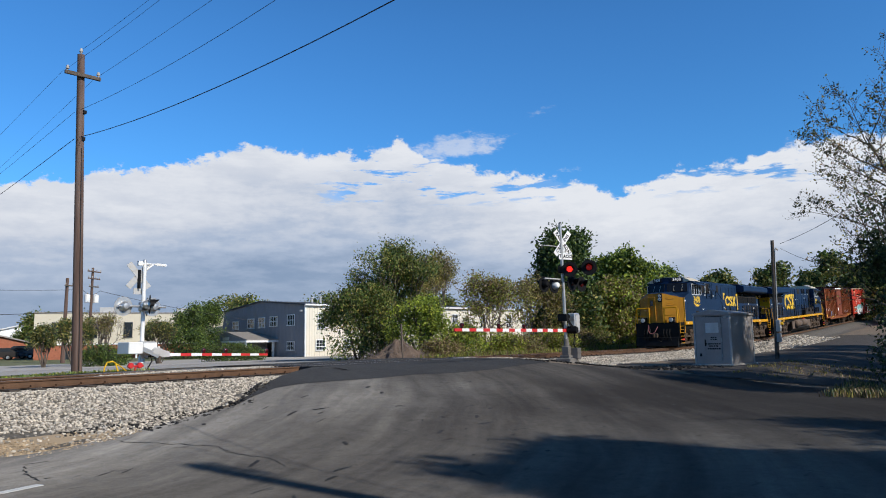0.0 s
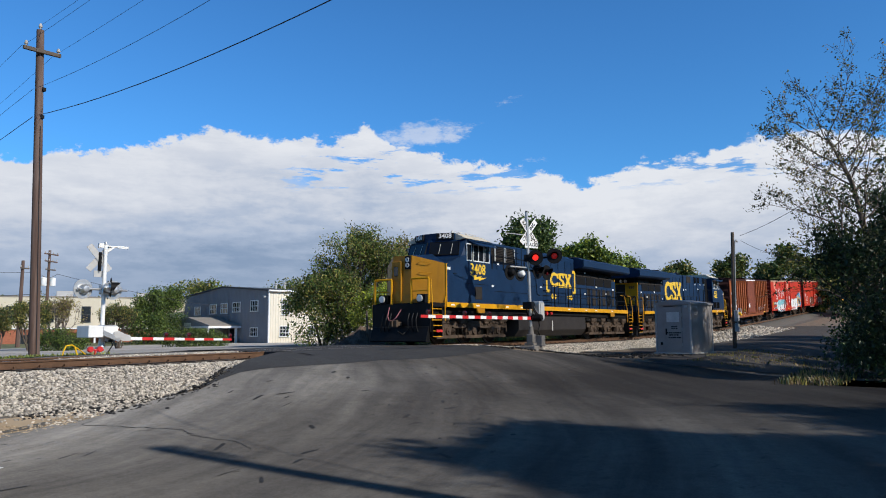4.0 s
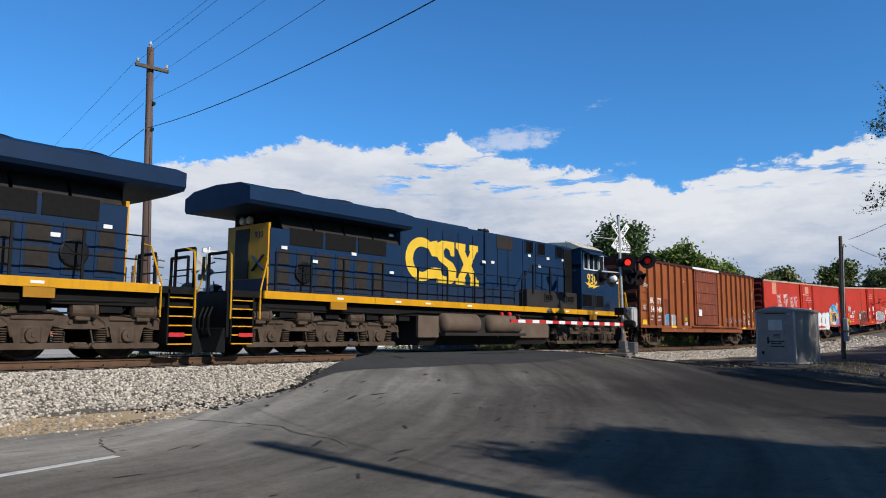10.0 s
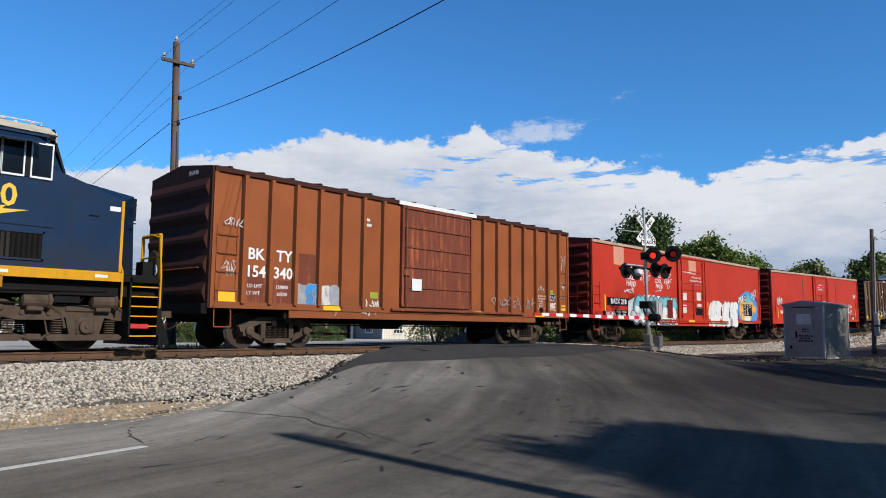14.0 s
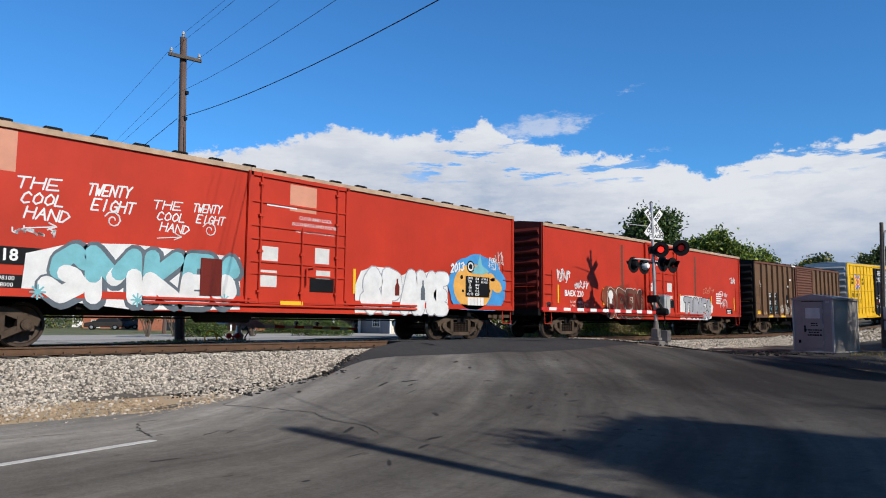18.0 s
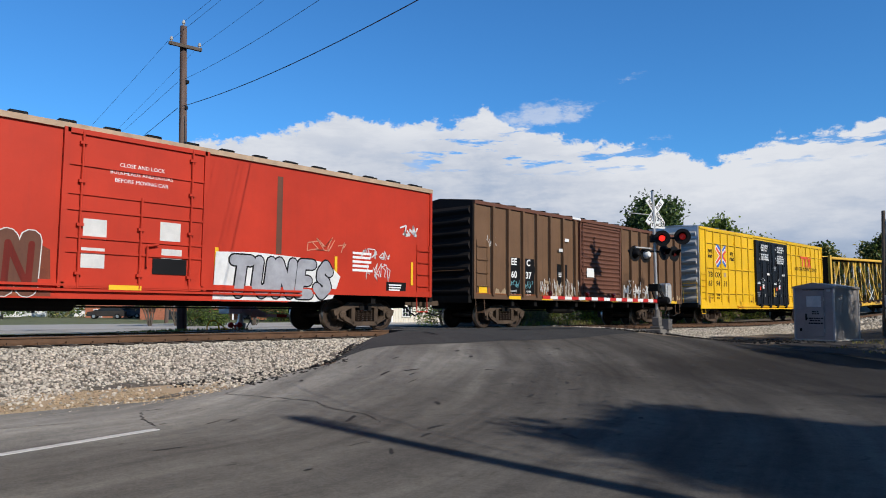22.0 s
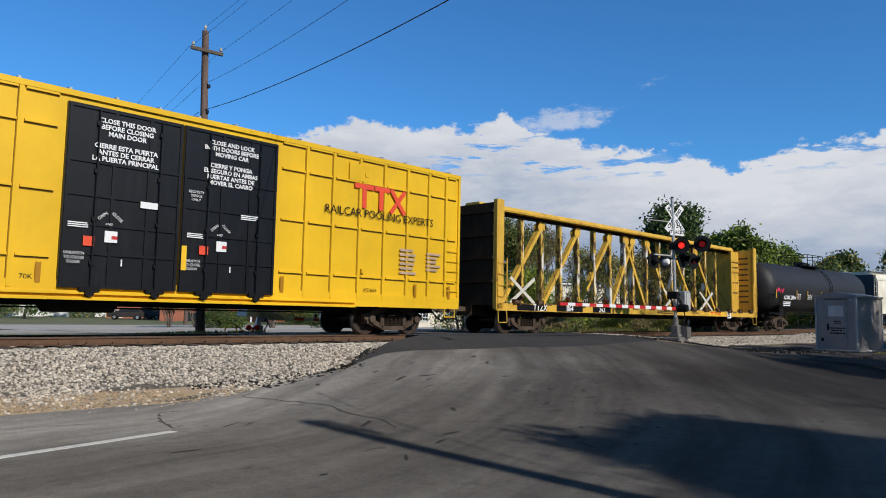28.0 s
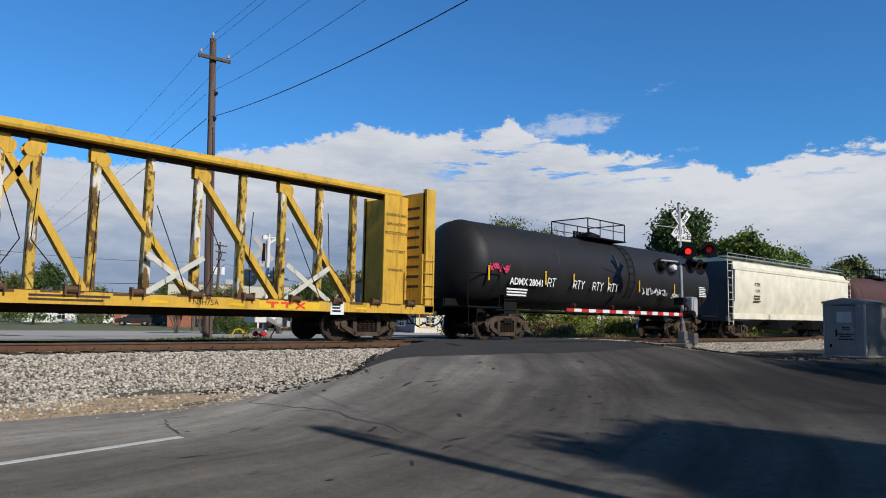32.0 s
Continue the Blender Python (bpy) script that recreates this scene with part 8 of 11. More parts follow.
def centerbeam():
    L = 22.0
    h = L / 2
    car = thing("centerbeam_flatcar", "empty yellow centerbeam flatcar with a scuffed truss down its middle", "flatcar", "train")
    part("deck", B(-h, h, -1.4, 1.4, 0.98, 1.08), M["beam_shaded"], car)
    for s in (-1, 1):
        part("side_sill", B(-h, h, min(s * 1.4, s * 1.5), max(s * 1.4, s * 1.5), 0.80, 1.06), M["beam"], car, "scuffed yellow side sill")
        for i in range(16):
            x = -h + 1.0 + i * (L - 2) / 15
            w = bmesh.new()
            lathe(w, [(x - 0.11, 0.075), (x + 0.11, 0.075)], 10, "X", (0, s * 1.53, 1.10))
            box(w, x - 0.15, x - 0.11, min(s * 1.46, s * 1.62), max(s * 1.46, s * 1.62), 1.0, 1.2)
            box(w, x + 0.11, x + 0.15, min(s * 1.46, s * 1.62), max(s * 1.46, s * 1.62), 1.0, 1.2)
            part("strap_winch", w, M["rail"], car)
    part("centre_sill", B(-h, h, -0.35, 0.35, 0.62, 0.98), M["beam_shaded"], car)
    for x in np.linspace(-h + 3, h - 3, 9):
        part("cross_bearer", B(x - 0.08, x + 0.08, -1.4, 1.4, 0.78, 0.98), M["beam_shaded"], car)
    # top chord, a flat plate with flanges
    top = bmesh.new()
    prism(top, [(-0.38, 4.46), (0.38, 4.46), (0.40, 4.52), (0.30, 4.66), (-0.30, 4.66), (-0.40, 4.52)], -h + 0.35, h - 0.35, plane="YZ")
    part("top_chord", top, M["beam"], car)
    part("chord_web", B(-h + 0.4, h - 0.4, -0.12, 0.12, 4.36, 4.46), M["beam_shaded"], car)
    n = 16
    xs = [-9.13 + 1.245 * i for i in range(8)] + [0.29 + 1.245 * i for i in range(8)]
    for i, x in enumerate(xs):
        pt = bmesh.new()
        for sx in (-0.075, 0.075):
            prism(pt, [(-0.08, 4.46), (0.08, 4.46), (0.12, 1.08), (-0.12, 1.08)], x + sx - 0.012, x + sx + 0.012, plane="YZ")
        box(pt, x - 0.075, x + 0.075, -0.02, 0.02, 1.08, 4.46)
        part("post", pt, M["post_scuffed"], car, "scuffed yellow post streaked with rust")
        for s in (-1, 1):
            part("post_flange", bar(bmesh.new(), (x, s * 0.13, 1.08), (x, s * 0.09, 4.46), 0.012, 0.15, up=(0, 1, 0)), M["post_scuffed"], car)
    # diagonals over two bays, rising towards the middle
    for a, b in ((0, 2), (2, 4), (4, 6), (6, 8), (9, 7), (11, 9), (13, 11), (15, 13)):
        for s in (-1, 1):
            dg = bmesh.new()
            bar(dg, (xs[a] + (0.1 if a < b else -0.1), s * 0.06, 1.1), (xs[b], s * 0.06, 4.18), 0.10, 0.15, up=(0, 1, 0))
            part("diagonal", dg, M["beam"], car, "yellow diagonal brace")
            gus = bmesh.new()
            lathe(gus, [(s * 0.09, 0.17), (s * 0.12, 0.17)], 14, "Y", (xs[b] - (0.12 if a < b else -0.12), 0, 4.12))
            box(gus, xs[b] - 0.16, xs[b] + 0.16, min(s * 0.08, s * 0.1), max(s * 0.08, s * 0.1), 4.05, 4.46)
            part("gusset", gus, M["beam"], car)
    # slack tie-down straps and loose cross braces
    rng = random.Random(7)
    for i, x in enumerate(xs[1:-1]):
        cb = bmesh.new()
        path_tube(cb, [(x + rng.uniform(-0.1, 0.1), -0.5, 3.2 + rng.uniform(-0.5, 0.4)), (x + 0.25 * rng.choice((-1, 1)), -0.9, 2.1), (x + 0.45 * rng.choice((-1, 1)), -1.35, 1.06)], 0.012, 5)
        part("tie_cable", cb, M["black"], car)
    for x, zz in ((xs[10] + 0.6, 1.1), (xs[1] - 0.3, 1.1), (xs[13] + 0.7, 1.1)):
        for s in (-1, 1):
            br = bmesh.new()
            bar(br, (x - 0.75 * s, -0.36 - 0.02 * s, zz), (x + 0.7 * s, -0.36 - 0.02 * s, zz + 0.95), 0.03, 0.13, up=(0, 1, 0))
            part("loose_strap", br, M["strap"], car)
    # end bulkheads
    for e in (-1, 1):
        x0 = e * (h - 0.35)
        # the -x bulkhead gets the shaded colour, the +x one plain yellow
        bk = part("bulkhead", B(min(x0, e * h), max(x0, e * h), -1.42, 1.42, 1.06, 4.5), M["beam"] if e > 0 else M["beam_shaded"], car)
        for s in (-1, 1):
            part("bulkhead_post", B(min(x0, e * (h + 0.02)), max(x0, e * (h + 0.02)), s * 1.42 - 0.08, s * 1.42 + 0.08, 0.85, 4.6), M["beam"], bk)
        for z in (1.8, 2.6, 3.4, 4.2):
            part("bulkhead_rib", B(min(e * h, e * (h + 0.08)), max(e * h, e * (h + 0.08)), -1.35, 1.35, z - 0.05, z + 0.05), M["beam_shaded"] if e < 0 else M["beam"], bk)
        xi = x0 - e * 0.005
        for i in range(9):
            part("small_print", B(min(xi, xi - e * 0.006), max(xi, xi - e * 0.006), -1.2, -0.7 + 0.1 * (i % 3), 1.6 + i * 0.3, 1.68 + i * 0.3), M["truck"], bk)
        sp = part("side_panel", B(min(e * (h - 1.3), x0), max(e * (h - 1.3), x0), -0.66, -0.6, 1.08, 4.4), M["beam"], car)
        for i, s in enumerate(("LOADING AND", "UNLOADING", "INSTRUCTIONS", "", "SAFETY FIRST", "", "WARNING")):
            if s:
                words(s, 0.13, e * (h - 0.82), -0.668, 3.8 - i * 0.28, car, M["truck"], "lettering")
        coupler(car, e * h, e)
        lad = ladder(car, *sorted((e * (h - 0.05), e * (h - 0.5))), -1.5, 1.1, 2.6, M["beam"], 4)
        stp = bmesh.new()
        path_tube(stp, [(e * (h - 0.1), -1.48, 0.8), (e * (h - 0.1), -1.5, 0.4), (e * (h - 0.55), -1.5, 0.4), (e * (h - 0.55), -1.48, 0.8)], 0.016, 5)
        part("sill_step", stp, M["beam"], car)
        freight_truck(car, e * (h - 2.2))
    # markings on the sill
    panel(car, 5.0, 6.8, 0.83, 1.03, -1.5, M["logo"], "sill_panel")
    for x0, x1, z0, z1 in ((5.2, 5.55, 0.96, 1.01), (5.34, 5.42, 0.85, 0.96), (5.62, 5.97, 0.96, 1.01), (5.76, 5.84, 0.85, 0.96)):
        panel(car, x0, x1, z0, z1, -1.505, M["emblem_red"], "mark_bar")
    for s in (-1, 1):
        bm = bmesh.new()
        bar(bm, (6.06, -1.508, 0.93 + s * 0.08), (6.34, -1.508, 0.93 - s * 0.08), 0.004 + 0.002 * s, 0.05, up=(0, 1, 0))
        part("mark_bar", bm, M["emblem_red"], car)
    words("NSH75A", 0.18, 3.6, -1.506, 0.93, car, M["truck"], "lettering")
    panel(car, -9.9, -8.2, 0.82, 1.04, -1.5, M["black"], "number_panel")
    panel(car, -7.6, -5.9, 0.82, 1.04, -1.5, M["black"], "number_panel")
    panel(car, -5.2, -3.9, 0.82, 1.04, -1.5, M["black"], "number_panel")
    words("TTZX", 0.32, -8.6, -1.507, 0.93, car, M["text"], "lettering", 0.005, shear=0.1)
    words("242", 0.3, -4.55, -1.507, 0.93, car, M["text"], "lettering", 0.005)
    words("864", 0.3, -6.75, -1.506, 0.93, car, M["text"], "lettering", 0.005)
    bars(car, 0.8, 0.93, 1.8, 0.16, -1.505, M["truck"], 2, 30)
    panel(car, 7.15, 7.6, 0.72, 1.05, -1.51, M["text"], "data_plate")
    bars(car, 7.38, 0.9, 0.34, 0.24, -1.516, M["black"], 3, 31)
    for x in np.arange(-3.2, 10, 1.9):
        panel(car, x - 0.2, x + 0.2, 0.88, 0.94, -1.503, M["reflector"], "reflector_strip")
    for x in np.arange(-10.4, 10.6, 0.7):
        panel(car, x, x + 0.28 + 0.2 * math.sin(x * 5), 1.02 + 0.015 * math.sin(x * 3), 1.058, -1.501, M["rail"], "rust_patch", 0.002)
    return car


def tank_car(name, label, L, r, zc, mat, detail=True):
    car = thing(name, label, "tank car", "train")
    h = L / 2
    bm = bmesh.new()
    prof = [(-h, 0.05), (-h + 0.05, r * 0.4), (-h + 0.2, r * 0.75), (-h + 0.45, r * 0.95), (-h + 0.75, r), (-h / 2, r), (0, r), (h / 2, r), (h - 0.75, r), (h - 0.45, r * 0.95), (h - 0.2, r * 0.75), (h - 0.05, r * 0.4), (h, 0.05)]
    lathe(bm, prof, 48, "X", (0, 0, zc))
    part("tank", bm, mat, car, "", True)
    for x in (-h + 0.75, -h / 2 + 0.3, 0, h / 2 - 0.3, h - 0.75):
        b = bmesh.new()
        lathe(b, [(x - 0.03, r + 0.001), (x - 0.02, r + 0.008), (x + 0.02, r + 0.008), (x + 0.03, r + 0.001)], 48, "X", (0, 0, zc))
        part("weld_seam", b, mat, car, "", True)
    dome = bmesh.new()
    lathe(dome, [(zc + r - 0.1, 0.5), (zc + r + 0.22, 0.48), (zc + r + 0.3, 0.3), (zc + r + 0.36, 0.12)], 18, "Z", (0, 0, 0))
    for i in range(4):
        lathe(dome, [(zc + r, 0.06), (zc + r + 0.34, 0.06)], 8, "Z", (-0.9 + i * 0.22, 0.1, 0))
    part("valve_dome", dome, M["black"], car)
    part("top_platform", B(-1.45, 1.45, -0.95, 0.95, zc + r - 0.02, zc + r + 0.03), M["black"], car)
    cage = bmesh.new()
    for y in (-0.9, 0.9):
        path_tube(cage, [(-1.4, y, zc + r), (-1.4, y, zc + r + 0.75), (1.4, y, zc + r + 0.75), (1.4, y, zc + r)], 0.025, 6)
        path_tube(cage, [(-1.4, y, zc + r + 0.4), (1.4, y, zc + r + 0.4)], 0.018, 5)
        for x in (-0.5, 0.5):
            tube(cage, (x, y, zc + r), (x, y, zc + r + 0.75), 0.02, n=5)
    for x in (-1.4, 1.4):
        tube(cage, (x, -0.9, zc + r + 0.75), (x, 0.9, zc + r + 0.75), 0.025, n=6)
    part("platform_rail", cage, M["black"], car)
    lad = bmesh.new()
    for x in (-0.22, 0.22):
        pts = [(x, -(r + 0.06) * math.sin(a), zc + (r + 0.06) * math.cos(a)) for a in np.linspace(0.6, 2.2, 10)]
        path_tube(lad, pts, 0.018, 5)
    for a in np.linspace(0.7, 2.1, 8):
        tube(lad, (-0.22, -(r + 0.06) * math.sin(a), zc + (r + 0.06) * math.cos(a)), (0.22, -(r + 0.06) * math.sin(a), zc + (r + 0.06) * math.cos(a)), 0.014, n=5)
    part("side_ladder", lad, M["black"], car).matrix_local = pose(0.9, 0, 0)
    for e in (-1, 1):
        part("stub_sill", B(min(e * (h - 3), e * (h + 0.25)), max(e * (h - 3), e * (h + 0.25)), -0.35, 0.35, 0.8, zc - r + 0.25), M["under"], car)
        part("bolster_saddle", B(e * (h - 2.2) - 0.35, e * (h - 2.2) + 0.35, -1.2, 1.2, 0.9, zc - r * 0.72), M["under"], car)
        part("end_platform", B(min(e * (h - 1.4), e * (h + 0.3)), max(e * (h - 1.4), e * (h + 0.3)), -1.5, 1.5, 1.06, 1.12), M["black"], car)
        gr = bmesh.new()
        for y in (-1.45, 1.45):
            path_tube(gr, [(e * (h - 1.3), y, 1.12), (e * (h - 1.3), y, 2.2), (e * (h + 0.25), y, 2.2), (e * (h + 0.25), y, 1.12)], 0.02, 5)
            path_tube(gr, [(e * (h - 0.2), y, 1.06), (e * (h - 0.2), y, 0.5), (e * (h + 0.2), y, 0.5), (e * (h + 0.2), y, 1.06)], 0.018, 5)
        part("end_rail", gr, M["black"], car)
        coupler(car, e * (h + 0.25), e * 0.85)
        freight_truck(car, e * (h - 2.2))
    rod = bmesh.new()
    for y in (-1.2, 1.2):
        tube(rod, (-h + 1.2, y, 1.02), (h - 1.2, y, 1.02), 0.03, n=6)
    part("side_rail", rod, M["black"], car)
    if detail:
        a = math.radians(100)
        yy = -math.sqrt(r * r - 0.62 ** 2) - 0.16
        zz = 2.42
        words("ADMX 28041", 0.33, -6.1, yy, zz - 0.42, car, M["text"], "lettering", 0.008, shear=0.1)
        bars(car, -6.5, zz - 0.78, 1.4, 0.3, yy + 0.01, M["text"], 3, 41)
        scribble(car, -7.6, zz + 0.0, 1.1, 0.3, yy, M["spray_pink"], 81, 6, 0.045)
        for i, x in enumerate((4.2, 5.8, 7.1, 8.2)):
            spray_word(car, "RTY"[:2 if not i else 3], -h + x - 0.35, zz - 0.50, 0.2, 0.30, yy - 0.01, M["spraywhite"], 0.04, 0.3, 0.0, 0.25)
        scribble(car, 2.8, zz - 0.38, 2.2, 0.34, yy, M["spraywhite"], 90, 9, 0.04)
        scribble(car, 4.7, zz - 0.5, 1.0, 0.25, yy, M["spraywhite"], 91, 5, 0.035)
        for x in (0.65, 3.75, 5.5, 7.9, 10.3, 13.4):
            panel(car, -h + x, -h + x + 0.07, zz - 0.45, zz + 0.05, yy + 0.012, M["reflector"], "reflector_strip", 0.012)
        bars(car, h - 1.3, zz - 0.2, 0.8, 0.5, yy + 0.02, M["text"], 6, 43)
    return car


def hopper_car():
    L = 18.3
    h = L / 2
    car = thing("hopper_car", "off-white covered hopper car with a roof walkway", "hopper car", "train")
    body = bmesh.new()
    prism(body, [(-1.2, 1.05), (-1.56, 2.0), (-1.6, 3.5), (-1.35, 4.0), (-0.6, 4.22), (0.6, 4.22), (1.35, 4.0), (1.6, 3.5), (1.56, 2.0), (1.2, 1.05)], -h + 0.75, h - 0.75, plane="YZ")
    part("body", body, M["hopper"], car, "", True)
    for s in (-1, 1):
        part("side_sill", B(-h + 0.5, h - 0.5, min(s * 1.5, s * 1.58), max(s * 1.5, s * 1.58), 1.0, 1.32), M["hopper"], car)
        part("top_chord", B(-h + 0.5, h - 0.5, min(s * 1.5, s * 1.62), max(s * 1.5, s * 1.62), 3.55, 3.72), M["hopper"], car)
    for i in range(3):
        x = -5.2 + i * 5.2
        bm = bmesh.new()
        v0 = [bm.verts.new((x + sx * 2.1, sy * 1.1, 1.1)) for sx, sy in ((-1, -1), (1, -1), (1, 1), (-1, 1))]
        v1 = [bm.verts.new((x + sx * 0.5, sy * 0.6, 0.42)) for sx, sy in ((-1, -1), (1, -1), (1, 1), (-1, 1))]
        for j in range(4):
            bm.faces.new((v0[j], v0[(j + 1) % 4], v1[(j + 1) % 4], v1[j]))
        bm.faces.new(v1)
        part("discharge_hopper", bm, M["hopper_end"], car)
    walk_ = bmesh.new()
    for s in (-1, 1):
        box(walk_, -h + 0.6, h - 0.6, s * 1.0 - 0.25, s * 1.0 + 0.25, 4.24, 4.28)
    part("roof_walkway", walk_, M["alu"], car)
    rl = bmesh.new()
    path_tube(rl, [(-h + 0.6, -1.28, 4.42), (h - 0.6, -1.28, 4.42)], 0.02, 5)
    for x in np.linspace(-h + 0.6, h - 0.6, 16):
        tube(rl, (x, -1.28, 4.05), (x, -1.28, 4.42), 0.015, n=5)
    part("walkway_rail", rl, M["alu"], car)
    for e in (-1, 1):
        sl = bmesh.new()
        v = [sl.verts.new(q) for q in ((e * (h - 0.75), -1.5, 3.6), (e * (h - 0.75), 1.5, 3.6), (e * (h - 3.0), 1.2, 1.1), (e * (h - 3.0), -1.2, 1.1))]
        sl.faces.new(v)
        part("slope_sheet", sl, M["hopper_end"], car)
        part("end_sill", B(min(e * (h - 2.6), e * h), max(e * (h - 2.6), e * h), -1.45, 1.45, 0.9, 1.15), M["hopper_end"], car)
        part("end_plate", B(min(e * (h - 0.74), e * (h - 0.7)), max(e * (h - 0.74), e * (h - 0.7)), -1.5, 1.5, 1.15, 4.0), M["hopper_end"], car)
        ladder(car, *sorted((e * (h - 0.1), e * (h - 0.6))), -1.5, 0.7, 4.0, M["hopper"], 9)
        part("centre_sill", B(min(0, e * h), max(0, e * h), -0.3, 0.3, 0.7, 1.0), M["under"], car)
        coupler(car, e * h, e * 0.8)
        freight_truck(car, e * (h - 2.1))
    words("1144", 0.28, -h + 3.4, -1.605, 2.5, car, M["truck"], "lettering")
    words("ICMX", 0.28, -h + 3.4, -1.605, 2.85, car, M["truck"], "lettering")
    bars(car, -h + 3.4, 2.1, 0.9, 0.4, -1.6, M["truck"], 3, 50)
    return car


TRAIN += [(orange_boxcar(), 101.55, 11.2), (red_boxcar(1), 120.78, 14.2), (red_boxcar(2), 141.5, 14.2), (brown_boxcar(), 160.83, 11.1), (yellow_boxcar(), 180.24, 14.3), (centerbeam(), 202.7, 17.6),
          (tank_car("tank_car", "long black tank car with white lettering and sprayed tags", 17.6, 1.5, 2.62, M["tankcar"]), 224.4, 13.2), (hopper_car(), 243.7, 14.1),
          (tank_car("tank_car", "dull maroon tank car, last in view", 16.6, 1.5, 2.62, M["maroon_tank"], False), 263.0, 12.2)]

# ---- crossing signals, gates, cabinet, poles and wires ----
def turned(ob, m):
    ob.matrix_local = m
    return ob


def crossbuck(parent, x, z, yaw, back=False, sign=True, half=0.61):
    """Two crossed white blades with their words, and the plate for the number of tracks below."""
    at = pose(x, 0, z, 0, 0, yaw)
    for i, (s, a) in enumerate((("RAIL ROAD", -50), ("CROSSING", 50))):
        m = at @ pose(0, -0.10 + 0.025 * i, 0, 0, -a, 0)
        bl = turned(part("crossbuck_blade", B(-half, half, -0.008, 0.008, -0.19 * half, 0.19 * half, bevel=0.004), M["alu_dull"] if back else M["white"], parent), m)
        if sign:
            if s == "RAIL ROAD":
                words("RAIL", 0.2, -0.34, -0.012, 0, bl, M["black"], bold=0.004, wide=0.95)
                words("ROAD", 0.2, 0.34, -0.012, 0, bl, M["black"], bold=0.004, wide=0.95)
            else:
                words("CROSSING", 0.2, 0, -0.012, 0, bl, M["black"], bold=0.004, wide=1.0)
    return at


def flasher(parent, m, face, lens, hood=True, back=None):
    """A round signal lamp: bowl, black backing disc, red lens and hood, facing local -y."""
    lamp = turned(part("signal_lamp", lathe(bmesh.new(), [(0.20, 0.03), (0.19, 0.09), (0.12, 0.145), (0.0, 0.16)], 20), back or M["black"], parent, smooth=True), m)
    bm = lathe(bmesh.new(), [(0.0, 0.305), (-0.02, 0.305), (-0.02, 0.0)], 28)
    part("backing_disc", bm, face, lamp, "round black backing disc", smooth=True)
    part("lens", lathe(bmesh.new(), [(-0.025, 0.118), (-0.05, 0.10), (-0.062, 0.06), (-0.065, 0.001)], 20), lens, lamp, "domed red signal lens", smooth=True)
    if hood:
        bm = bmesh.new()
        n, ra, rb = 14, 0.158, 0.165
        rows = []
        for i in range(n + 1):
            a = math.pi * (-0.12 + 1.24 * i / n)
            d = 0.30 * (0.45 + 0.55 * max(0.0, math.sin(a)))
            rows.append([bm.verts.new((r * math.cos(a), y, r * math.sin(a))) for r, y in ((ra, -0.022), (ra, -d), (rb, -d), (rb, -0.022))])
        for r0, r1 in zip(rows, rows[1:]):
            for j in range(3):
                bm.faces.new((r0[j], r0[j + 1], r1[j + 1], r1[j]))
        part("hood", bm, M["black"], lamp, "black sheet hood", smooth=True)
    return lamp


def gate_arm(parent, length, m, flip, lamps, deep=0.062):
    """A tapered arm in red and white stripes, with lamps along its top edge."""
    arm = turned(new("gate_arm"), m)
    arm.parent = parent
    n = int(round(length / 0.406))
    for i in range(n):
        h = deep * (1 - 0.26 * i / n)
        a, b = i * 0.406, (i + 1) * 0.406
        part("arm_stripe", B(a, b, -0.02, 0.02, -h, h), M["red"] if (i % 2 == flip) else M["white"], arm)
    for x in lamps:
        bm = B(x - 0.035, x + 0.035, -0.04, 0.04, 0.05, 0.10)
        lathe(bm, [(-0.06, 0.05), (-0.03, 0.062), (0.03, 0.062), (0.06, 0.05)], 12, "X", (x, 0, 0.15))
        part("arm_lamp", bm, M["lens_off"], arm, "small red gate lamp", smooth=True)
    return arm


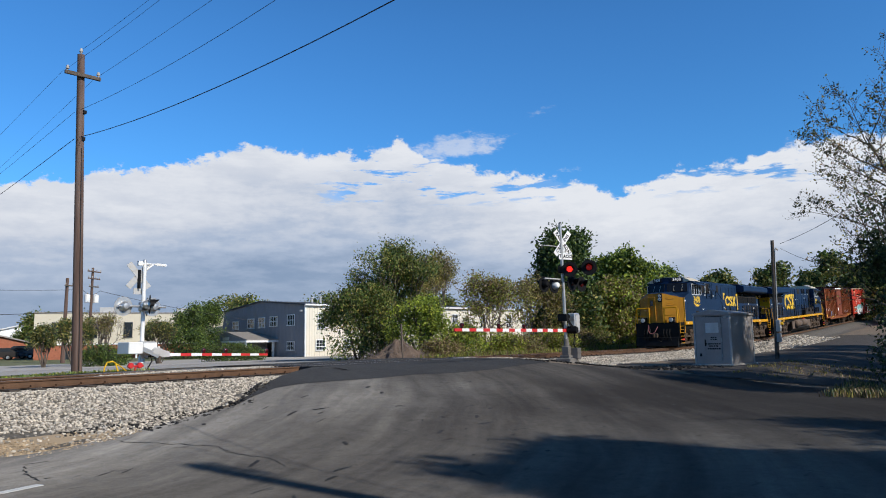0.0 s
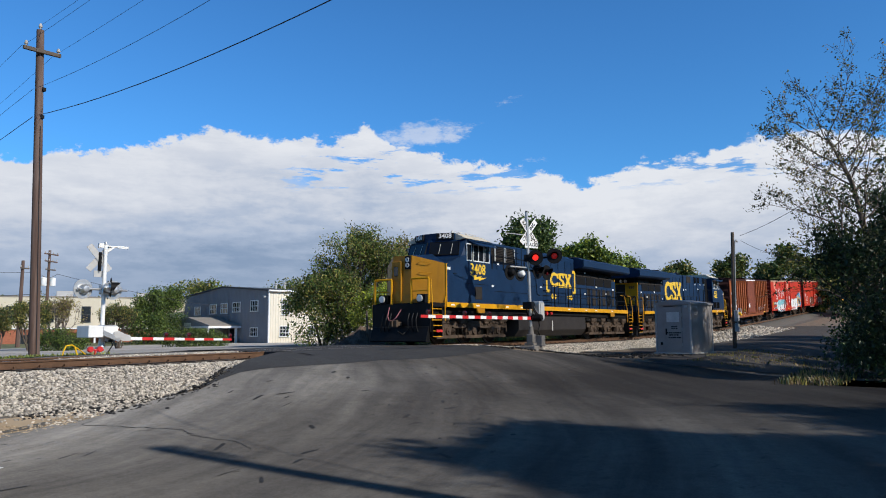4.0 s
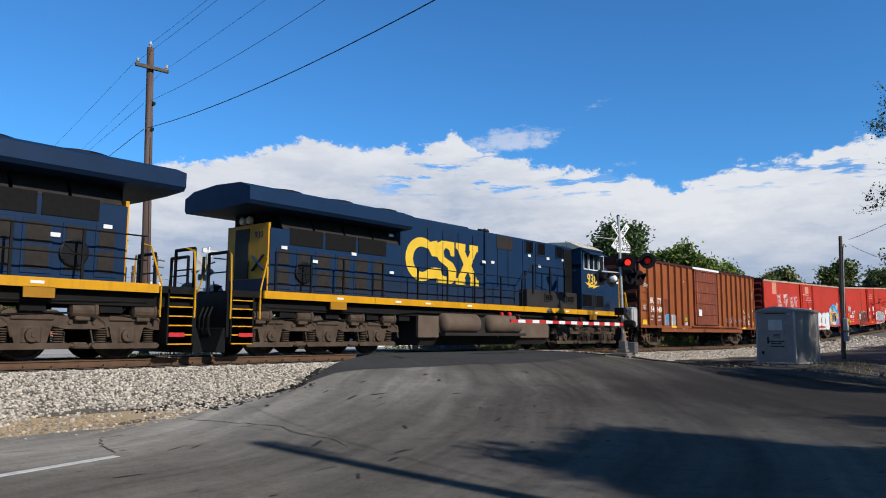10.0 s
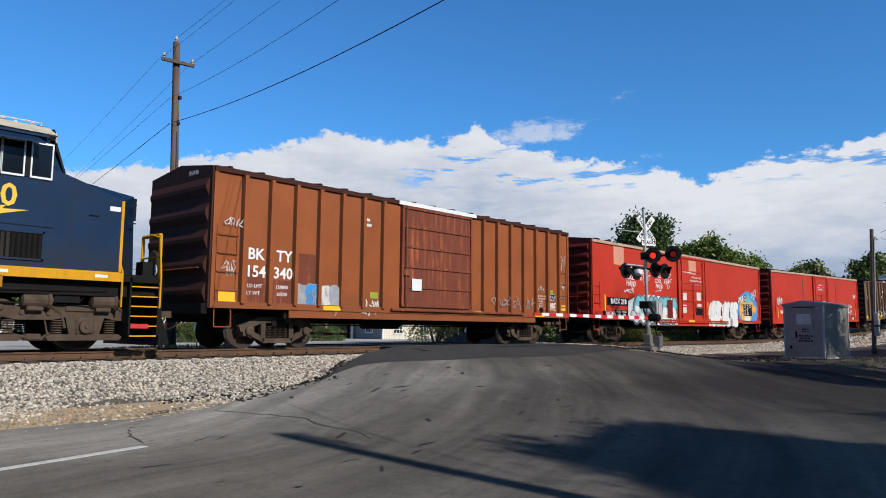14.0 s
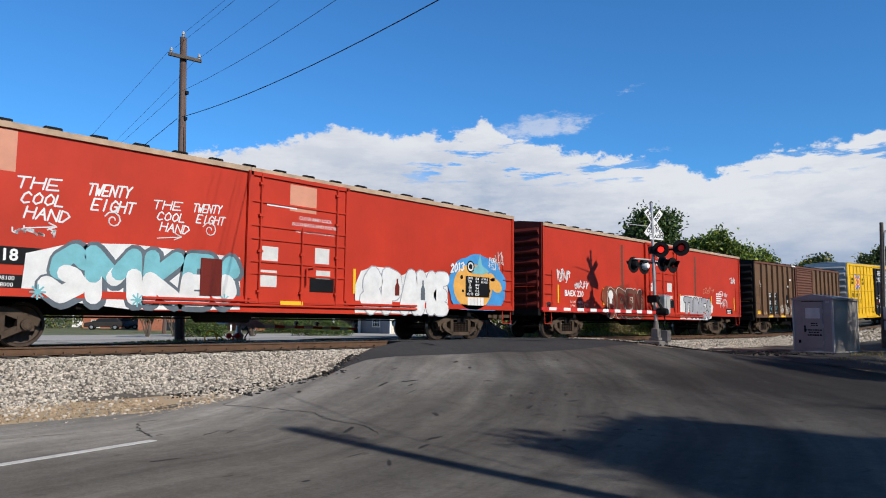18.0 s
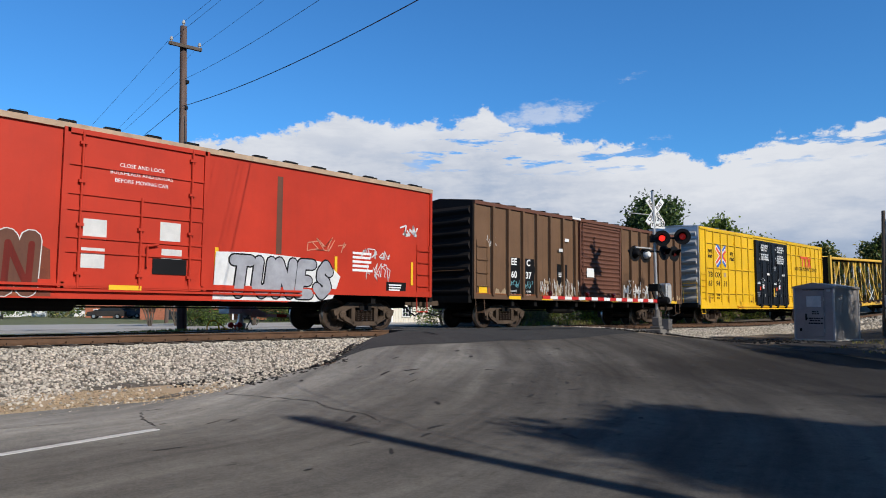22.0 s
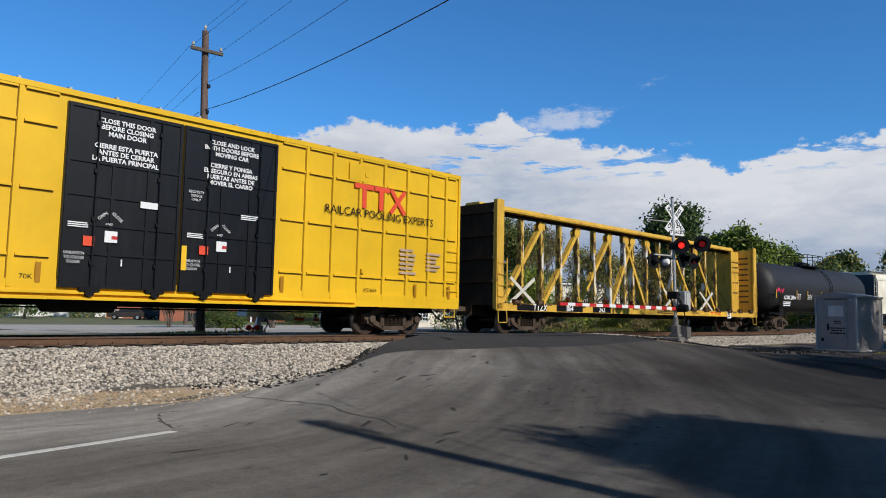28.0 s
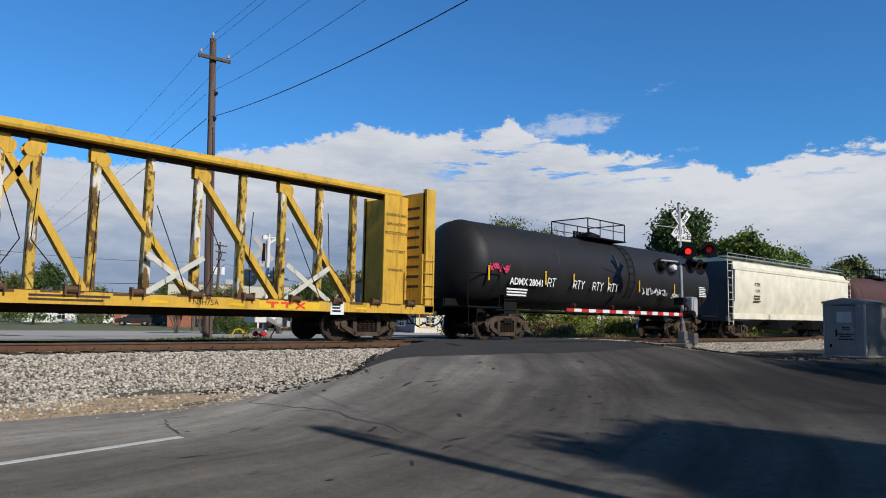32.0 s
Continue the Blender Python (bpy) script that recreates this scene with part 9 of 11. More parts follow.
def near_signal():
    s = thing("crossing_signal", "silver railroad crossing signal with lit red lamps beside the road", "crossing signal", at=pose(26.2, -4.3, -0.1))
    part("footing", B(-0.36, 0.36, -0.32, 0.32, -0.3, 0.04, bevel=0.03), M["old_concrete"], s, "weathered concrete footing")
    bm = B(-0.20, 0.20, -0.20, 0.20, 0.06, 0.16, bevel=0.01)
    box(bm, -0.14, 0.14, -0.14, 0.14, 0.16, 0.5, bevel=0.02)
    tube(bm, (0, 0, 0.5), (0, 0, 0.85), 0.12, 0.075, 12)
    part("base_casting", bm, M["old_concrete"], s, "dull grey cast base")
    part("junction_box", B(0.10, 0.42, -0.42, -0.12, 0.02, 0.44, bevel=0.02), M["old_concrete"], s)
    top = Vector((-0.3, -0.05, 5.34))
    bm = bmesh.new()
    tube(bm, (0, 0, 0.5), top, 0.065, 0.06, 14)
    part("mast", bm, M["mast"], s, "bare aluminium mast", smooth=True)
    part("mast_cap", tube(bmesh.new(), top, top + Vector((0, 0, 0.05)), 0.07, 0.03, 14), M["black"], s)

    def along(z):
        return top.x * (z - 0.5) / 4.84

    # a slim arm and its bracket
    z = 4.42
    bm = bmesh.new()
    tube(bm, (along(z), 0, z), (along(z) - 1.15, 0.35, z), 0.02, 0.015, 6)
    part("top_arm", bm, M["alu_dull"], s)
    at = crossbuck(s, along(4.5) + 0.10, 4.55, -22)
    pl = turned(part("track_count_plate", B((-0.11, 0.11, -0.01, 0.01, -0.02, 0.22), (-0.34, 0.34, -0.012, 0.012, -0.27, -0.02)), M["white"], s, "white plate for the number of tracks"),
                at @ pose(0.12, -0.09, -0.37))
    words("3", 0.22, 0, -0.018, 0.09, pl, M["black"], bold=0.004)
    words("TRACKS", 0.18, 0, -0.018, -0.145, pl, M["black"], bold=0.003)
    # lamps towards the road that the camera stands on
    z = 3.62
    arm = pose(along(z) - 0.05, 0, z - 0.12, 0, 0, -64)
    bm = bmesh.new()
    tube(bm, (-0.12, 0, 0), (1.14, 0, 0.02), 0.04, n=8)
    turned(part("lamp_arm", bm, M["black"], s), arm)
    turned(part("lamp_arm_casting", B(-0.12, 0.12, -0.10, 0.10, -0.14, 0.14, bevel=0.03), M["black"], s), arm)
    flasher(s, arm @ pose(0.34, -0.14, 0.0), M["black"], M["lens_on"])
    flasher(s, arm @ pose(1.08, -0.14, 0.05), M["black"], M["lens_dim"])
    # the pair across the track road, seen from the side
    z = 3.02
    arm = pose(along(z), 0, z, 0, 0, -12)
    turned(part("lamp_arm", tube(bmesh.new(), (-0.6, 0, 0), (1.05, 0, 0), 0.04, n=8), M["black"], s), arm)
    flasher(s, arm @ pose(0.42, -0.14, -0.03, 0, 0, 0), M["black"], M["lens_off"])
    flasher(s, arm @ pose(1.02, -0.14, -0.05, 0, 0, 0), M["black"], M["lens_off"])
    # the pair that faces across the line, with pale bowls
    arm = pose(along(2.85), 0, 2.90, 0, 0, 168)
    flasher(s, arm @ pose(0.36, -0.12, -0.02), M["black"], M["lens_off"], back=M["white"])
    flasher(s, arm @ pose(0.98, -0.12, 0.0), M["black"], M["lens_off"], back=M["black"])
    turned(part("lamp_arm", tube(bmesh.new(), (-0.05, 0, 0.22), (1.1, 0, 0.22), 0.03, n=8), M["alu_dull"], s), arm)
    # gate machine on the mast
    bm = B(0.10, 0.52, -0.36, -0.02, 1.02, 1.80, bevel=0.04)
    gm = part("gate_machine", bm, M["alu"], s, "dented aluminium gate machine")
    part("machine_door", B(0.15, 0.47, -0.385, -0.36, 1.10, 1.72, bevel=0.008), M["alu_dull"], gm)
    part("drive_hub", lathe(bmesh.new(), [(-0.45, 0.12), (-0.37, 0.15), (-0.05, 0.15)], 18, "Y", (0.06, 0.0, 1.14)), M["black"], gm, smooth=True)
    part("clamp", B((-0.13, 0.10, -0.14, 0.14, 1.05, 1.2), (-0.13, 0.10, -0.14, 0.14, 1.6, 1.72)), M["black"], gm)
    cw = part("counterweight_frame", bar(bar(bmesh.new(), (0.12, -0.3, 1.12), (-0.32, -0.2, 1.62), 0.11, 0.03), (0.12, 0.12, 1.12), (-0.32, 0.06, 1.62), 0.11, 0.03), M["black"], s)
    part("counterweight", B(-0.42, -0.22, -0.26, 0.14, 1.48, 1.76, bevel=0.01), M["black"], cw)
    bm = bmesh.new()
    path_tube(bm, [(0.3, -0.2, 1.02), (0.33, -0.22, 0.8), (0.22, -0.2, 0.62), (0.26, -0.25, 0.44)], 0.025)
    part("cable_hose", bm, M["black"], s)
    gate_arm(s, 7.72, Matrix.Translation((-0.05, -0.06, 1.12)) @ pose(0, 0, 0, 0, 0, 180), 0, (3.4, 5.1, 7.3))
    return s


def far_signal():
    s = thing("crossing_signal", "white railroad crossing signal with its gate down, seen from behind", "crossing signal", at=pose(13.36, 4.22, -0.3))
    part("footing", B(-0.32, 0.32, -0.3, 0.3, -0.3, 0.06, bevel=0.03), M["concrete"], s, "concrete footing")
    bm = B(-0.19, 0.19, -0.19, 0.19, 0.06, 0.14, bevel=0.01)
    box(bm, -0.13, 0.13, -0.13, 0.13, 0.14, 0.45, bevel=0.02)
    tube(bm, (0, 0, 0.45), (0, 0, 0.75), 0.11, 0.07, 12)
    part("base_casting", bm, M["alu"], s)
    part("mast", tube(bmesh.new(), (0, 0, 0.4), (0, 0, 3.66), 0.065, 0.06, 14), M["white"], s, "white painted mast", smooth=True)
    part("mast_cap", tube(bmesh.new(), (0, 0, 3.66), (0, 0, 3.74), 0.075, 0.04, 12), M["alu"], s)
    bm = bmesh.new()
    tube(bm, (-0.2, 0.0, 3.60), (0.75, 0.0, 3.62), 0.025, n=8)
    box(bm, -0.24, -0.08, -0.04, 0.04, 3.54, 3.68)
    part("top_arm", bm, M["white"], s)
    part("top_bracket", bar(bmesh.new(), (0.05, 0, 3.42), (0.3, 0, 3.6), 0.05, 0.03), M["white"], s)
    part("service_plate", B(0.42, 0.78, -0.02, 0.02, 3.57, 3.65), M["white"], s)
    crossbuck(s, -0.16, 3.22, 166, back=True, sign=False, half=0.50)
    part("track_count_plate", B(-0.30, 0.06, 0.08, 0.10, 2.62, 2.82), M["alu_dull"], s)
    bm = B(-0.18, -0.13, -0.03, 0.10, 2.8, 3.4)
    part("sign_backing", bm, M["black"], s, "dark strap behind the signs")
    z = 2.23
    part("lamp_arm_casting", B(-0.12, 0.12, -0.11, 0.11, z - 0.15, z + 0.15, bevel=0.03), M["alu"], s)
    back = pose(0, 0, z, 0, 0, 180)
    turned(part("lamp_arm", tube(bmesh.new(), (-0.8, 0, 0), (0.85, 0, 0), 0.035, n=8), M["alu"], s), back)
    flasher(s, back @ pose(0.62, -0.10, 0.0), M["alu"], M["lens_off"], back=M["alu"])
    flasher(s, back @ pose(-0.38, -0.10, 0.0), M["alu"], M["lens_off"], back=M["alu"])
    side = pose(0, 0, z + 0.05, 0, 0, 62)
    turned(part("lamp_arm", tube(bmesh.new(), (-0.75, 0, 0), (0.75, 0, 0), 0.035, n=8), M["alu"], s), side)
    flasher(s, side @ pose(-0.30, -0.16, 0.0), M["black"], M["lens_off"], back=M["alu"])
    flasher(s, side @ pose(0.80, -0.16, -0.02), M["black"], M["lens_off"], back=M["alu"])
    gm = part("gate_machine", B(-0.22, 0.24, -0.42, -0.06, 0.72, 1.12, bevel=0.03), M["alu"], s, "white gate machine")
    part("machine_door", B(-0.22, 0.26, -0.44, -0.42, 0.76, 1.08, bevel=0.006), M["white"], gm)
    part("drive_hub", lathe(bmesh.new(), [(-0.5, 0.10), (-0.44, 0.13), (-0.05, 0.13)], 18, "Y", (0.2, 0, 0.8)), M["alu_dull"], gm, smooth=True)
    cw = part("counterweight_frame", bar(bar(bmesh.new(), (0.3, -0.48, 0.66), (-0.5, -0.48, 0.98), 0.14, 0.03), (0.3, 0.12, 0.66), (-0.5, 0.12, 0.98), 0.14, 0.03), M["alu"], s)
    part("counterweight", B(-0.74, -0.26, -0.5, 0.14, 0.74, 1.10, bevel=0.015), M["white"], cw, "white counterweight plates")
    bm = bmesh.new()
    prism(bm, [(0.2, 0.72), (0.45, 0.62), (0.7, 0.62), (0.7, 0.78), (0.5, 0.84), (0.25, 0.95)], -0.46, -0.42)
    part("arm_bracket", bm, M["alu_dull"], s)
    gate_arm(s, 4.46, Matrix.Translation((0.32, -0.40, 0.70)) @ pose(0, 0, 0, 0, 1.3, 0), 0, (1.7, 2.6, 4.4), 0.050)
    bm = bmesh.new()
    path_tube(bm, [(0.1, -0.3, 0.72), (0.16, -0.34, 0.5), (0.05, -0.3, 0.3), (0.1, -0.26, 0.1)], 0.02)
    part("cable_hose", bm, M["black"], s)
    return s


near_signal()
far_signal()


def red_marker():
    """A squat red warning lamp pair lying at the foot of the far signal."""
    s = thing("red_marker", "small red painted switch lamp on a short stand", "marker", at=pose(12.85, 3.7, ground_z(12.85, 3.7) - 0.16))
    part("stand", tube(bmesh.new(), (0, 0, 0), (0, 0, 0.25), 0.035, n=8), M["red"], s)
    for x in (-0.16, 0.14):
        part("disc", lathe(bmesh.new(), [(-0.05, 0.07), (-0.03, 0.09), (0.03, 0.09), (0.05, 0.07)], 16, "Y", (x, 0, 0.30)), M["red"], s, smooth=True)
    part("crossbar", tube(bmesh.new(), (-0.26, 0, 0.28), (0.26, 0, 0.28), 0.03, n=8), M["red"], s)


def bent_guard():
    s = thing("pipe_guard", "bent yellow painted steel pipe guard", "guard rail", at=pose(11.95, 3.3, ground_z(11.95, 3.3) - 0.12))
    bm = bmesh.new()
    path_tube(bm, [(-0.35, 0, -0.1), (-0.32, 0, 0.22), (-0.24, 0, 0.38), (-0.06, 0, 0.40), (0.3, 0.15, 0.22), (0.62, 0.25, 0.02), (0.66, 0.25, -0.1)], 0.02, 8)
    part("pipe", bm, M["yellow_car"], s, "chipped yellow pipe", smooth=True)
    part("brace", path_tube(bmesh.new(), [(0.05, 0.05, 0.34), (0.12, -0.1, -0.1)], 0.024, 8), M["yellow_car"], s)


red_marker()
bent_guard()


def relay_cabinet():
    """An aluminium equipment house with a gabled lid, a door and printed notices."""
    s = thing("relay_cabinet", "brushed aluminium railway relay house with a gabled lid", "equipment cabinet", at=pose(32.78, -8.55, -0.55, 0, 0, -98))
    w, d, h = 0.76, 1.2, 2.2
    part("plinth", B(-w - 0.12, w + 0.12, -d - 0.12, d + 0.12, -0.25, 0.10, bevel=0.02), M["concrete"], s, "dark concrete plinth")
    body = part("body", B(-w, w, -d, d, 0.10, h, bevel=0.012), M["cabinet"], s, "brushed aluminium shell")
    bm = bmesh.new()
    prism(bm, [(-w - 0.06, h - 0.06), (w + 0.06, h - 0.06), (w + 0.06, h + 0.02), (0, h + 0.17), (-w - 0.06, h + 0.02)], -d - 0.07, d + 0.07)
    part("lid", bm, M["cabinet"], s, "low gabled lid")
    door = part("door", B(-0.36, 0.40, -d - 0.035, -d - 0.004, 0.22, h - 0.14, bevel=0.008), M["cabinet"], s)
    part("door_handle", B((-0.31, -0.26, -d - 0.075, -d - 0.03, 0.85, 1.12),), M["black"], door)
    for z in (0.45, 1.1, 1.7):
        part("hinge", tube(bmesh.new(), (0.41, -d - 0.03, z - 0.07), (0.41, -d - 0.03, z + 0.07), 0.018, n=8), M["alu_dull"], door)
    part("rain_strip", B(-0.4, 0.44, -d - 0.07, -d - 0.002, h - 0.13, h - 0.11), M["black"], s)
    part("vent", B(-0.10, 0.05, -d - 0.02, -d - 0.002, h - 0.05, h + 0.01), M["black"], s)
    part("padlock", B(-0.56, -0.48, -d - 0.04, -d, 0.42, 0.54), M["black"], s)
    part("notice_plate", B(-0.26, 0.30, -d - 0.045, -d - 0.034, 1.40, 1.82), M["dullwhite"], s, "pale blue notice plate")
    for i, (z, a, b, t) in enumerate(((1.20, -0.06, 0.22, 0.05), (1.12, -0.06, 0.22, 0.04), (0.94, -0.28, 0.38, 0.05), (0.85, -0.16, 0.26, 0.05), (0.74, -0.2, 0.36, 0.06))):
        n = max(3, int((b - a) / 0.09))
        for k in range(n):
            x0 = a + (b - a) * k / n
            part("notice_line", B(x0, x0 + (b - a) / n * (0.72 if (k + i) % 3 else 0.86), -d - 0.042, -d - 0.034, z - t / 2, z + t / 2), M["black"], s)
    for x in (-w, w):
        for y in (-d, d):
            part("corner_angle", B(x - 0.03, x + 0.03, y - 0.03, y + 0.03, 0.1, h - 0.07), M["alu_dull"], s)
    part("side_hinge", tube(bmesh.new(), (w + 0.03, -d + 0.04, 0.2), (w + 0.03, -d + 0.04, h - 0.1), 0.015, n=6), M["alu_dull"], s)
    part("eye_plate", B(w - 0.24, w - 0.10, -d - 0.04, -d, h - 0.2, h - 0.1), M["alu_dull"], s)


relay_cabinet()


def rope(bm, a, b, sag, r, n=26):
    a, b = Vector(a), Vector(b)
    pts = []
    for i in range(n + 1):
        u = i / n
        p = a.lerp(b, u)
        p.z -= 4 * sag * u * (1 - u)
        pts.append(p)
    return hose(bm, pts, [r] * len(pts), 5)


def hose(bm, pts, radii, n=8):
    """One closed skin through a row of points."""
    rings = []
    for i, (p, r) in enumerate(zip(pts, radii)):
        d = (Vector(pts[min(i + 1, len(pts) - 1)]) - Vector(pts[max(i - 1, 0)])).normalized()
        rot = d.to_track_quat("Z", "Y").to_matrix()
        rings.append([bm.verts.new(Vector(p) + rot @ Vector((r * math.cos(2 * math.pi * k / n), r * math.sin(2 * math.pi * k / n), 0))) for k in range(n)])
    for a, b in zip(rings, rings[1:]):
        for k in range(n):
            bm.faces.new((a[k], a[(k + 1) % n], b[(k + 1) % n], b[k]))
    bm.faces.new(rings[0][::-1])
    bm.faces.new(rings[-1])
    return bm


def pole(x, y, foot, top, r, lean=(0, 0), arms=(), label="tall brown wooden utility pole with a short crossarm", mat="wood"):
    s = thing("utility_pole", label, "utility pole", at=pose(x, y, foot))
    h = top - foot
    bm = bmesh.new()
    n = 9
    us = [-0.03] + [i / n for i in range(n + 1)]
    hose(bm, [(lean[0] * u, lean[1] * u, h * u) for u in us], [r * (1 - 0.32 * u) for u in us], 14)
    part("shaft", bm, M[mat], s, smooth=True)
    for z, half, yaw, pins in arms:
        u = (z - foot) / h
        at = pose(lean[0] * u, lean[1] * u, z - foot, 0, 0, yaw)
        arm = turned(part("crossarm", B(-half, half, -r - 0.07, -r + 0.02, -0.06, 0.06, bevel=0.01), M["bark"] if pins < 3 else M[mat], s), at)
        for k in range(pins):
            px = -half + 0.08 + (2 * half - 0.16) * k / max(1, pins - 1)
            ins = lathe(bmesh.new(), [(0.06, 0.02), (0.10, 0.02), (0.11, 0.055), (0.15, 0.06), (0.16, 0.04), (0.21, 0.045), (0.23, 0.02)], 12, "Z", (px, -r - 0.03, 0))
            part("insulator", ins, M["concrete"], arm, "grey porcelain insulator", smooth=True)
    return s


main = pole(12.17, 5.85, -0.5, 10.25, 0.165, (-0.36, 0.0), ((9.5, 0.56, -8, 2),))
for z, sx in ((7.4, 0.12), (8.3, 0.13)):
    part("wire_bracket", B(-0.3 + sx * 0.2, -0.3 + sx, -0.18, 0.02, z + 0.45, z + 0.56), M["black"], main)
part("top_pin", lathe(bmesh.new(), [(10.70, 0.02), (10.82, 0.03), (10.86, 0.06), (10.92, 0.05), (10.98, 0.02)], 10, "Z", (-0.36, 0, 0)), M["concrete"], main, smooth=True)
part("ground_wire", tube(bmesh.new(), (-0.02, -0.18, 0.0), (-0.27, -0.14, 7.6), 0.012, n=5), M["wire"], main)
pole(5.3, -26.0, -1.0, 9.9, 0.19, (0.0, 0.0), ((9.35, 0.6, 88, 2),))
pole(28.5, 96.0, -2.0, 9.0, 0.18, (0.0, 0.0), ((8.5, 1.1, 10, 3),), "weathered far utility pole beyond the street")
pole(33.9, 49.9, -1.6, 7.0, 0.2, (0.1, 0.0), ((6.3, 0.5, 20, 2),), "leaning grey wooden street pole with a lamp arm")
far_pole = pole(38.1, 53.3, -1.6, 8.5, 0.17, (0.1, 0), ((8.1, 1.0, 25, 4), (7.4, 0.9, 25, 4), (6.6, 0.7, 25, 2)), "street pole with crossarms and two transformers")
for dx in (-0.45, 0.42):
    tr = part("transformer", lathe(bmesh.new(), [(6.6, 0.02), (6.62, 0.26), (7.35, 0.27), (7.42, 0.2), (7.46, 0.02)], 16, "Z", (dx, -0.2, 0)), M["white"], far_pole, "pale grey transformer can", smooth=True)
    part("bushing", lathe(bmesh.new(), [(7.44, 0.04), (7.52, 0.05), (7.6, 0.02)], 8, "Z", (dx, -0.2, 0)), M["concrete"], tr)

# the service pole beside the track, with its meter
svc = thing("service_pole", "grey wooden service pole with a meter box beside the track", "utility pole", at=pose(40.66, -9.03, -0.55))
part("shaft", tube(bmesh.new(), (0, 0, -0.3), (0.13, -0.15, 6.2), 0.105, 0.085, 12), M["bark"], svc, smooth=True)
mb = part("meter_box", B(-0.22, 0.14, -0.30, -0.10, 1.45, 2.05, bevel=0.02), M["alu_dull"], svc)
part("meter", lathe(bmesh.new(), [(-0.42, 0.07), (-0.40, 0.085), (-0.30, 0.085)], 16, "Y", (-0.04, 0, 1.86)), M["reflector"], mb, "round glass meter", smooth=True)
part("disconnect_box", B(-0.20, 0.10, -0.28, -0.10, 0.92, 1.36, bevel=0.015), M["alu_dull"], svc)
part("conduit", tube(bmesh.new(), (-0.02, -0.16, 2.05), (0.08, -0.25, 5.6), 0.025, n=8), M["alu_dull"], svc)
part("weatherhead", path_tube(bmesh.new(), [(0.08, -0.25, 5.6), (0.12, -0.3, 5.78), (0.25, -0.36, 5.68)], 0.04), M["alu_dull"], svc)

# wires
HANGING = [
    ("heavy power cable over the road", (11.79, 5.70, 7.42), (5.58, -26.0, 6.9), 1.0, 0.011),
    ("power wire from the crossarm over the road", (12.37, 5.66, 9.66), (5.62, -26.1, 8.15), 0.2, 0.005),
    ("power wire from the crossarm over the road", (11.36, 5.70, 9.66), (5.4, -25.5, 9.5), 0.5, 0.005),
    ("power wire from the pole top over the road", (11.84, 5.80, 10.45), (5.5, -26.0, 9.9), 0.5, 0.005),
    ("power wire below the crossarm over the road", (11.76, 5.70, 8.32), (5.45, -26.0, 8.6), 1.0, 0.006),
    ("heavy power cable beyond the tall pole", (11.79, 5.99, 7.42), (28.4, 96.0, 8.3), 1.2, 0.011),
    ("power wire beyond the crossarm of the pole", (11.36, 6.0, 9.66), (27.5, 96.0, 8.75), 1.2, 0.005),
    ("power wire beyond the crossarm of the pole", (12.37, 5.9, 9.66), (29.5, 96.0, 8.75), 1.2, 0.005),
    ("power wire beyond the tall pole", (11.76, 5.99, 8.32), (28.5, 96.0, 8.6), 1.0, 0.006),
    ("service drop from the service pole to the trees", (40.8, -9.55, 5.45), (29.5, -15.8, 6.35), 0.25, 0.012),
    ("slack service drop towards the trees", (40.85, -9.55, 5.2), (30.5, -15.8, 3.0), 0.5, 0.01),
    ("black street cable between two poles", (35.3, 50.0, 6.2), (38.8, 52.9, 6.2), 0.5, 0.02),
    ("black street cable towards the metal building", (38.8, 52.9, 6.2), (70.0, 38.0, 2.2), 1.2, 0.02),
    ("black street cable along the street", (35.3, 50.0, 6.0), (16.0, 60.0, 6.6), 0.4, 0.018),
    ("sagging street cable along the street", (35.0, 49.8, 4.0), (14.0, 62.0, 4.4), 0.6, 0.025),
]
for text, a, b, sag, r in HANGING:
    ob = new("wire", mesh_of("wire", rope(bmesh.new(), a, b, sag, r), M["wire"], True))
    tagged(ob, text, "wire", "overhead wires")

# ---- trees, bushes and brush ----
def limb_mesh(name, segs, mat, sides=5):
    vs, fs = [], []
    for p, q, r0, r1 in segs:
        d = (q - p)
        if d.length < 1e-5:
            continue
        rot = d.to_track_quat("Z", "Y").to_matrix()
        o = len(vs)
        n = sides if r0 > 0.03 else 3
        for c, r in ((p, r0), (q, r1)):
            for i in range(n):
                a = 2 * math.pi * i / n
                vs.append(c + rot @ Vector((r * math.cos(a), r * math.sin(a), 0)))
        for i in range(n):
            j = (i + 1) % n
            fs.append((o + i, o + j, o + n + j, o + n + i))
    me = bpy.data.meshes.new(name)
    me.from_pydata([tuple(v) for v in vs], [], fs)
    me.materials.append(mat)
    for p in me.polygons:
        p.use_smooth = True
    return me


